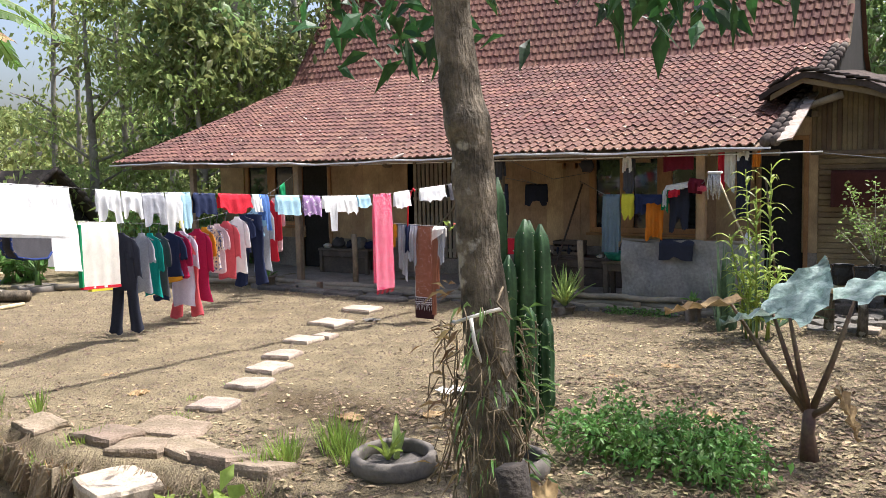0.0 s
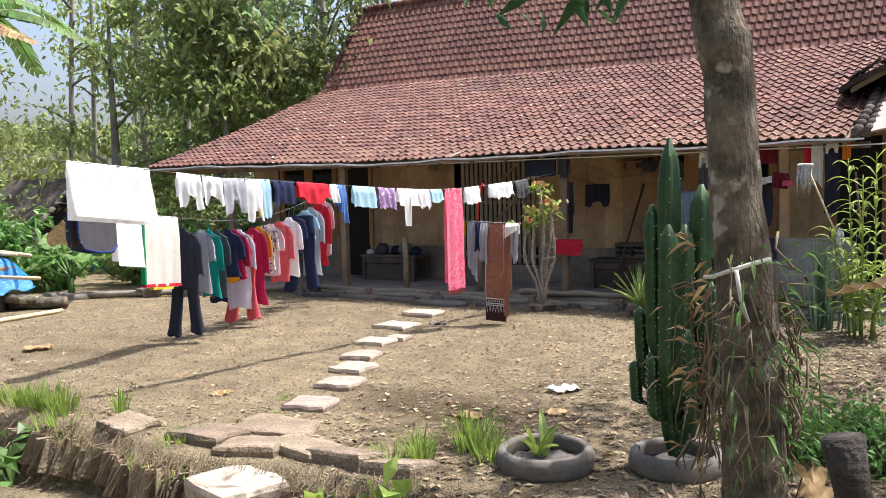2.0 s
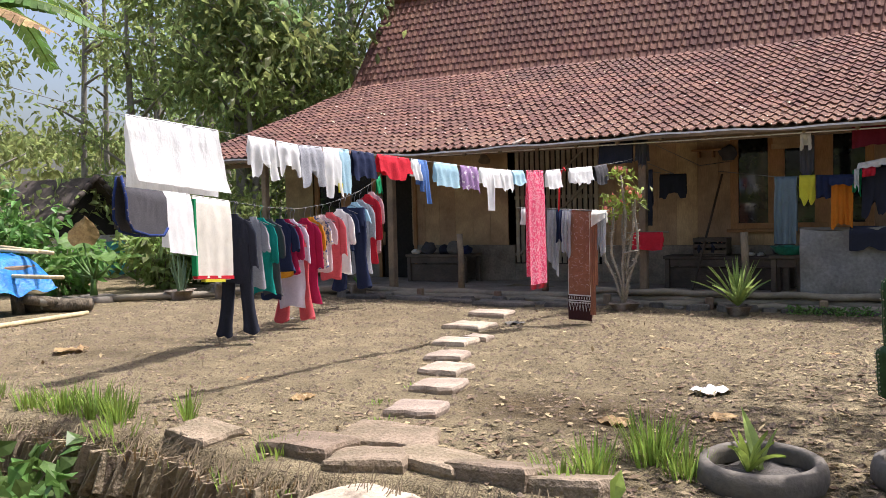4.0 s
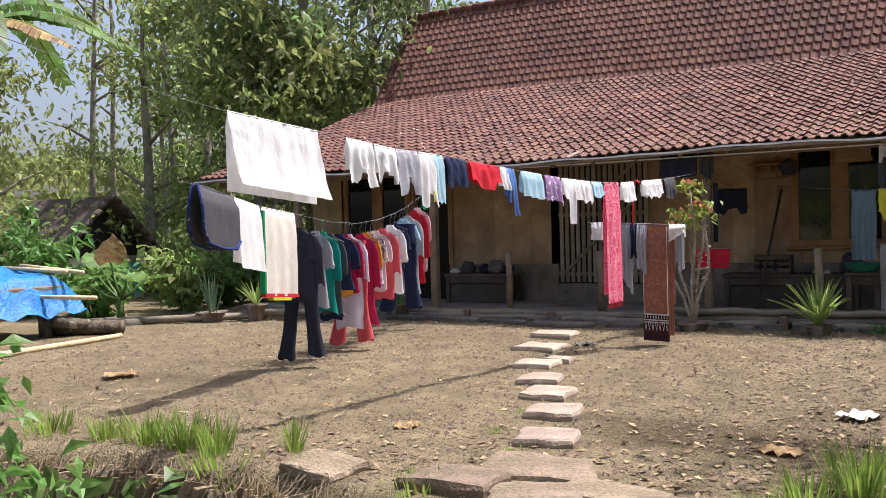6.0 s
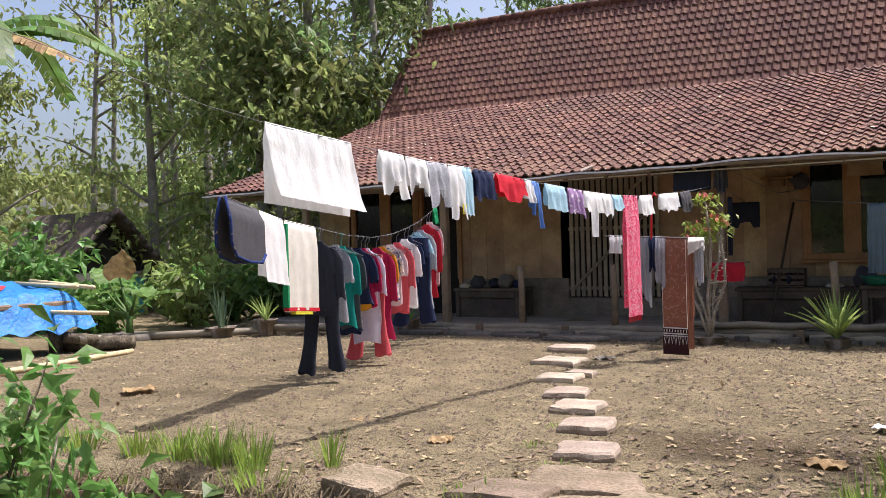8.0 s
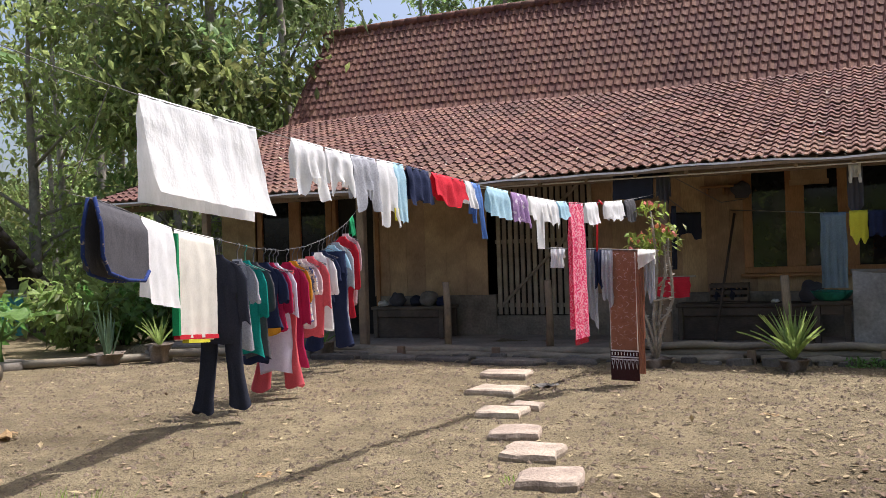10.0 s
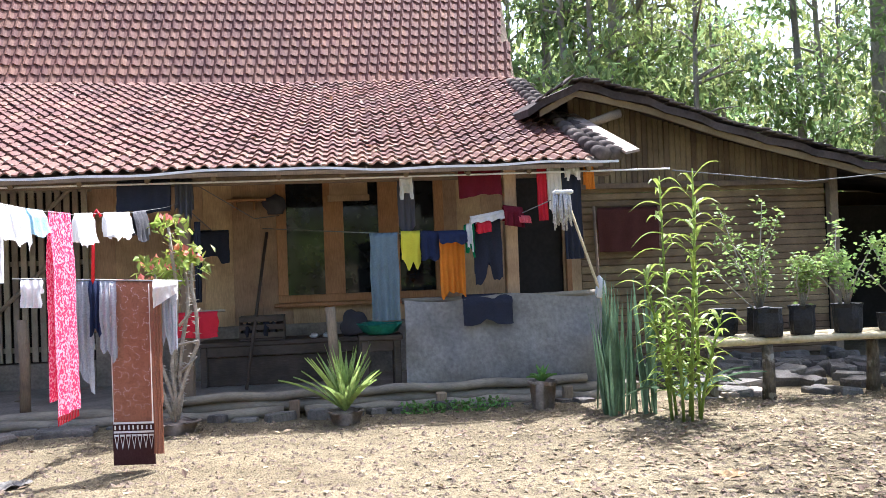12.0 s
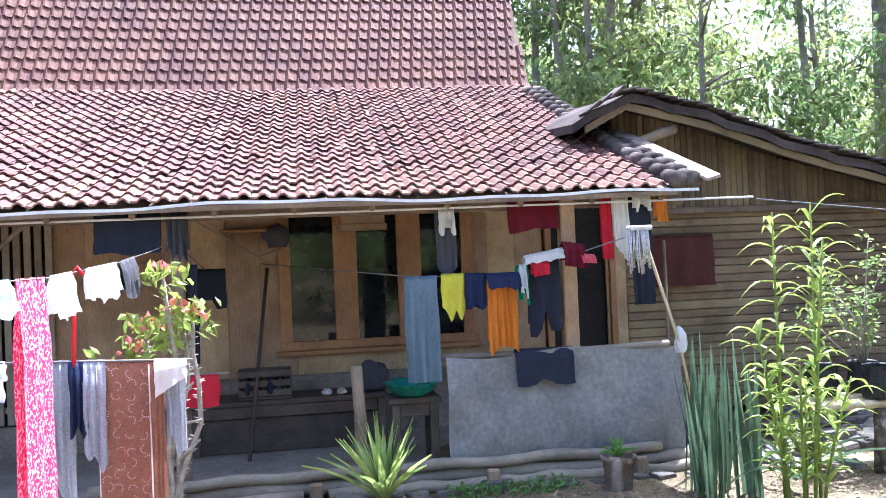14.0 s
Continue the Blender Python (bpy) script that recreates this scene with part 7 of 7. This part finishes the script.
# dry grass and moss hanging over the ditch edge
for k in range(34):
    x = -9.0 + 6.2 * k / 34 + R.uniform(-0.08, 0.08)
    e = 5.12 + 0.10 * math.sin(x * 1.7) + 0.05 * math.sin(x * 4.1)
    o = tuft((x, e - 0.05), 26, R.uniform(0.06, 0.12), 0.14, 600 + k, "dry straw and moss on the ditch edge", LEAF_DRY if k % 3 else GRASS)
hs = []
for k in range(1000):
    x = R.uniform(-9.2, -2.6)
    e = 5.12 + 0.10 * math.sin(x * 1.7) + 0.05 * math.sin(x * 4.1)
    y0, L = e + R.uniform(-0.10, 0.10), R.uniform(0.05, 0.22)
    b = Vector((x, y0, ground_z(x, e + 0.15) + R.uniform(-0.06, 0.05)))
    hs.append(strap(b, b + Vector((R.uniform(-0.12, 0.12), -0.10 - L * 0.4, -L * R.uniform(0.2, 0.9))), R.uniform(0.006, 0.014), -0.04, 0.001, 4, 0.15))
tagged(mesh_ob("hanging_straw", *merge(hs), ROOT), "dry straw hanging over the ditch edge", "straw", kind="stuff")
# leaf litter and straw over the yard, thick on the shaded side
xy = np.concatenate([rng.uniform((-14, 5.3), (1.5, 13.0), (2000, 2)), rng.normal((-1.2, 8.2), (1.5, 2.2), (2600, 2)), rng.normal((-4.0, 5.9), (2.0, 0.5), (500, 2)), rng.normal((0.3, 11.3), (1.2, 0.8), (600, 2)), rng.normal((0.2, 8.2), (1.1, 1.4), (3400, 2))])
xy = xy[(xy[:, 1] > 5.2) & (xy[:, 1] < 13.0)]
C = np.array([(x, y, ground_z(x, y) + 0.008) for x, y in xy])
D = np.column_stack([rng.normal(size=(len(C), 2)), rng.uniform(-0.02, 0.25, len(C))])
tagged(mesh_ob("leaf_litter", *leaves(C, D, 0.07, 0.036, 0.02, 91, 0.75), LITTER), "dry leaves and chips scattered on the dirt", "litter", kind="stuff")
xy = rng.uniform((-12, 5.2), (0.5, 12.9), (8000, 2))
C = np.array([(x, y, ground_z(x, y) + 0.006) for x, y in xy])
D = np.column_stack([rng.normal(size=(len(C), 2)), rng.uniform(-0.02, 0.12, len(C))])
tagged(mesh_ob("straw_bits", *leaves(C, D, 0.07, 0.010, 0.0, 92, 0.8), ROOT), "bits of straw and twig on the dirt", "litter", kind="stuff")
pb, pf = [], []
for k in range(17000):
    x, y = R.uniform(-13, 1), R.uniform(5.2, 13.0)
    s = 0.007 + 0.024 * R.random() ** 2.5
    z = ground_z(x, y)
    o = len(pb)
    pb += [(x - s, y, z), (x, y - s, z), (x + s, y, z), (x, y + s, z), (x + R.uniform(-s, s) * 0.4, y, z + s * 0.8)]
    pf += [(o, o + 1, o + 4), (o + 1, o + 2, o + 4), (o + 2, o + 3, o + 4), (o + 3, o, o + 4)]
tagged(mesh_ob("pebbles", pb, pf, EDGE), "crumbs of dry earth on the yard", "pebbles", kind="stuff")

# ---------- woods ----------
def forest_tree(seed, h, r, n_leaf, low, leaf_l, material, label, lean=0.3, girth=0.17):
    g = np.random.default_rng(seed)
    t = thing("forest_tree", (0, 0, 0), label, "tree", "woodland trees")
    top = (g.normal(0, lean), g.normal(0, lean))
    P = [(top[0] * f ** 1.5 + 0.08 * math.sin(f * 9 + seed), top[1] * f ** 1.5, h * f - 0.2) for f in np.linspace(0, 1, 9)]
    tr = tube("trunk", P, [girth * (1 - 0.8 * k / 8) for k in range(9)], FARBARK, t, "", 9)
    C = []
    for k in range(18):
        f = g.uniform(low, 1.0)
        a = g.uniform(0, 6.28)
        i = min(7, int(f * 8))
        p = Vector(P[i]).lerp(Vector(P[i + 1]), f * 8 - i)
        L = r * g.uniform(0.5, 1.1) * (1.15 - 0.55 * f)
        q = p + Vector((math.cos(a) * L, math.sin(a) * L, L * g.uniform(0.1, 0.7)))
        tube("limb", [p, p.lerp(q, 0.5) + Vector((0, 0, 0.1)), q], [0.05, 0.03, 0.012], FARBARK, t, "", 5)
        for j in range(4):
            c = p.lerp(q, g.uniform(0.4, 1.15))
            C.append(g.normal(0, (0.42, 0.42, 0.30), (n_leaf // 72, 3)) + np.array(c))
    C = np.concatenate(C)
    raw("crown", *leaves(C, g.normal(size=C.shape) + [0, 0, -0.3], leaf_l, leaf_l * 0.48, 0.3, seed), material, t)
    return t


KINDS = [forest_tree(1, 13, 2.6, 3600, 0.22, 0.27, LEAF_TREE, "tall leafy woodland tree with slim trunk"), forest_tree(2, 11, 2.2, 2900, 0.30, 0.24, LEAF_LIGHT, "light green woodland tree with thin trunk"),
         forest_tree(3, 15, 2.8, 3900, 0.35, 0.28, LEAF_TREE, "high woodland tree with grey trunk"), forest_tree(4, 7, 1.8, 3000, 0.08, 0.22, LEAF_LIGHT, "young bushy woodland tree", 0.15)]
spots = []
for k in range(20):
    spots.append((R.uniform(-42, -15.5), R.uniform(17.5, 40)))
for k in range(3):
    spots.append((R.uniform(-30, -20), R.uniform(8, 18)))
for k in range(14):
    spots.append((R.uniform(-15, 0), R.uniform(27, 38)))
for k in range(34):
    spots.append((R.uniform(1, 30), R.uniform(24, 46)))
for k in range(10):
    spots.append((R.uniform(9, 22), R.uniform(14, 24)))
for k in range(16):
    a = R.uniform(0, 6.28)
    spots.append((-4 + 24 * math.cos(a), -14 + 9 * math.sin(a)))
spots += [(R.uniform(1.5, 12), R.uniform(25, 36)) for k in range(10)]
spots += [(-24, 17), (-27, 20), (-22.5, 19.5), (-30, 23), (-33, 18), (-26, 25)]
spots[:4] = [(-15.6, 20.5), (-17.5, 18.2), (-16.4, 24.0), (-19.5, 16.5)]
# a clearing beyond the hut opens on the sky
spots = spots[:4] + [(x, y) for x, y in spots[4:] if not (x < -17 and abs((x + 19) * 0.545 + (y - 14) * 0.839) < 3.4)]
BIG = forest_tree(9, 17, 3.4, 950, 0.5, 0.30, LEAF_LIGHT, "tall woodland tree with a thick pale grey trunk", 0.8, 0.34)
BIG.matrix_basis = pose(10.6, 27, 0, 0, 0, 150)
for x, y, rz in ((15.0, 28.5, 40), (4.6, 31, 200), (-24.9, 27, 90), (19.5, 30, 310)):
    copy_thing(BIG, pose(x, y, 0, 0, 0, rz))
SLIM = forest_tree(12, 14, 1.7, 760, 0.25, 0.24, LEAF_LIGHT, "slim woodland tree with thin open crown", 0.5, 0.11)
SLIM.matrix_basis = pose(-20.2, 24.0, 0)
for x, y in ((-22.8, 25.5), (-18.4, 27.0), (-27.5, 24.5), (-24.2, 18.6), (-30.0, 26.0), (-21.6, 19.2), (-26.0, 21.0), (-29.0, 18.5)):
    copy_thing(SLIM, pose(x, y, 0, 0, 0, 47 * x))
copy_thing(KINDS[0], pose(-18.4, 23.6, 0, 0, 0, 70))
copy_thing(KINDS[2], pose(-20.6, 26.5, 0, 0, 0, 10))
# unseen trees round the shed, added to cast shade on stones and bench
shade = forest_tree(14, 13, 4.6, 4600, 0.52, 0.26, LEAF_TREE, "unseen spreading tree added to shade the kitchen shed's front", 0.3, 0.22)
shade.matrix_basis = pose(6.95, 15.9, 0, 0, 0, 20)
for x, y, rz in ((7.2, 19.2, 130), (6.9, 14.0, 250), (7.6, 17.4, 60)):
    copy_thing(shade, pose(x, y, 0, 0, 0, rz))
near_behind = [(R.uniform(-15, 9), R.uniform(-10, -4.5)) for k in range(12)]
copy_thing(KINDS[3], pose(-18.6, 11.7, -0.6, 0, 0, 40)).scale = (0.75, 0.75, 0.75)
for x, y in near_behind:
    copy_thing(KINDS[3], pose(x, y, 0, 0, 0, R.uniform(0, 360)))
for k, (x, y) in enumerate(spots):
    kind = KINDS[k % 4 if k < 15 else (0, 2, 1, 3)[k % 4]]
    m = pose(x, y, 0, 0, 0, R.uniform(0, 360))
    if k < 4:
        KINDS[k].matrix_basis = m
    else:
        if x > 1 and y > 22:
            kind = SLIM if k % 2 else KINDS[(0, 2, 1, 0)[k % 4]]
        c = copy_thing(kind, m)
        c.scale = [R.uniform(0.8, 1.25)] * 3
# undergrowth and far wood, one mass of leaves each
for name_, lo, hi, n_, m_, z1 in (("undergrowth", (-45, 17.5), (-15, 42), 22000, LEAF_LIGHT, 2.8), ("undergrowth", (0, 21.5), (32, 46), 15000, LEAF_LIGHT, 1.8), ("undergrowth", (-30, 8), (-18.5, 18), 5000, LEAF_LIGHT, 1.8)):
    xy = rng.uniform(lo, hi, (n_, 2))
    z = np.abs(rng.normal(0, z1 * 0.5, n_)) * (0.6 + 0.4 * np.sin(xy[:, 0] * 0.9) * np.cos(xy[:, 1] * 0.7))
    C = np.column_stack([xy, z])
    tagged(mesh_ob(name_, *leaves(C, rng.normal(size=C.shape) + [0, 0, 0.2], 0.34, 0.15, 0.3, n_), m_), "green undergrowth below the woodland trees", "undergrowth", kind="stuff")
n_ = 22000
a = rng.uniform(-1.25, 1.0, n_)
rr = rng.uniform(46, 66, n_)
C = np.column_stack([-4 + rr * np.sin(a), 3 + rr * np.cos(a), np.clip(rng.gamma(2.2, 2.6, n_), 0, np.where(a < -0.75, 5.5, np.where(a < -0.4, 9, np.where(a < 0.1, 14, 12))))])
tagged(mesh_ob("far_wood", *leaves(C, rng.normal(size=C.shape), 0.85, 0.42, 0.2, 95), LEAF_LIGHT), "far leafy wood behind the house", "woodland", kind="stuff")

# banana by the hut
def torn_leaf(t, base, az, length, width, rise, fall, material, seed):
    """A long arched leaf: a midrib with torn strips on both sides."""
    g = random.Random(seed)
    d, sd_ = Vector((math.cos(az), math.sin(az), 0)), Vector((-math.sin(az), math.cos(az), 0))
    n_ = 22
    rib = [Vector(base) + d * length * k / n_ + Vector((0, 0, rise * math.sin(math.pi * min(1, k / n_ * 1.1)) - fall * (k / n_) ** 2)) for k in range(n_ + 1)]
    st_ = tube("midrib", rib, [0.05 * (1 - 0.85 * k / n_) for k in range(n_ + 1)], LEAF_YELLOW, t, "", 6)
    ch = []
    for k in range(3, n_):
        w_ = width * math.sin(math.pi * (k - 2) / (n_ - 1)) ** 0.5
        for s_ in (-1, 1):
            dr = 0.45 + 0.25 * noise.noise(Vector((k * 0.23, s_ * 9.0, seed)))
            sk = d * (0.05 + g.uniform(0.0, 0.03))
            p, q = rib[k], rib[k + 1] if k + 1 <= n_ else rib[k]
            m1 = sd_ * s_ * w_ * 0.5 + Vector((0, 0, 0.02 - w_ * dr * 0.2))
            m2 = sd_ * s_ * w_ * g.uniform(0.92, 1.0) + Vector((0, 0, -w_ * dr)) + sk
            V = [p, q, q + m1, p + m1, q + m2 - d * (0.05 if g.random() < 0.3 else 0.0), p + m2]
            ch.append((V, [(0, 1, 2, 3), (3, 2, 4, 5)]))
    raw("blade", *merge(ch), material, st_)


ba = thing("banana_plant", (-20.7, 12.8, 0), "tall banana plant with torn drooping leaves", "banana")
tube("trunk", [(-20.7, 12.8, -0.1), (-20.72, 12.8, 2.5), (-20.7, 12.82, 5.0), (-20.65, 12.85, 6.1)], [0.17, 0.15, 0.12, 0.08], LEAF_TARO, ba)
for k, (az, L, rise, fall, m_) in enumerate(((28, 3.5, 0.35, 0.55, LEAF_TARO), (12, 2.6, 0.1, 0.7, LEAF_DRY), (50, 3.2, 0.6, 0.4, LEAF_TARO), (-25, 2.8, 0.5, 1.0, LEAF_TARO), (100, 2.8, 0.6, 0.9, LEAF_TARO), (170, 3.0, 0.7, 0.9, LEAF_TARO), (235, 3.0, 0.6, 1.1, LEAF_TARO), (-70, 2.6, 0.4, 1.0, LEAF_TARO))):
    torn_leaf(ba, (-20.65, 12.85, 5.95 + 0.05 * (k % 3)), math.radians(az), L, 0.40, rise, fall, m_, 300 + k)

# fallen leaves and chips caught on the tiles
g_ = np.random.default_rng(77)
C = np.array([roof_point(g_.uniform(-13.0, -1.6), g_.uniform(0.05, 0.98) ** 0.8, False) + Vector((0, -0.018, 0.052)) for k in range(210)])
D = np.column_stack([g_.normal(size=210), g_.normal(size=210), 0.35 * g_.normal(size=210)])
tagged(mesh_ob("leaf_litter", *leaves(C, D, 0.10, 0.05, 0.02, 93, 0.8), ROOFLITTER), "pale dry leaves caught on the roof tiles", "litter", kind="stuff")

# roof tiles, last
lay(False, 24, TW, lambda r_, x_: r_ < 4 and -11.4 < x_ < -1.3)
lay(True, 13, TW2, lambda r_, x_: False)
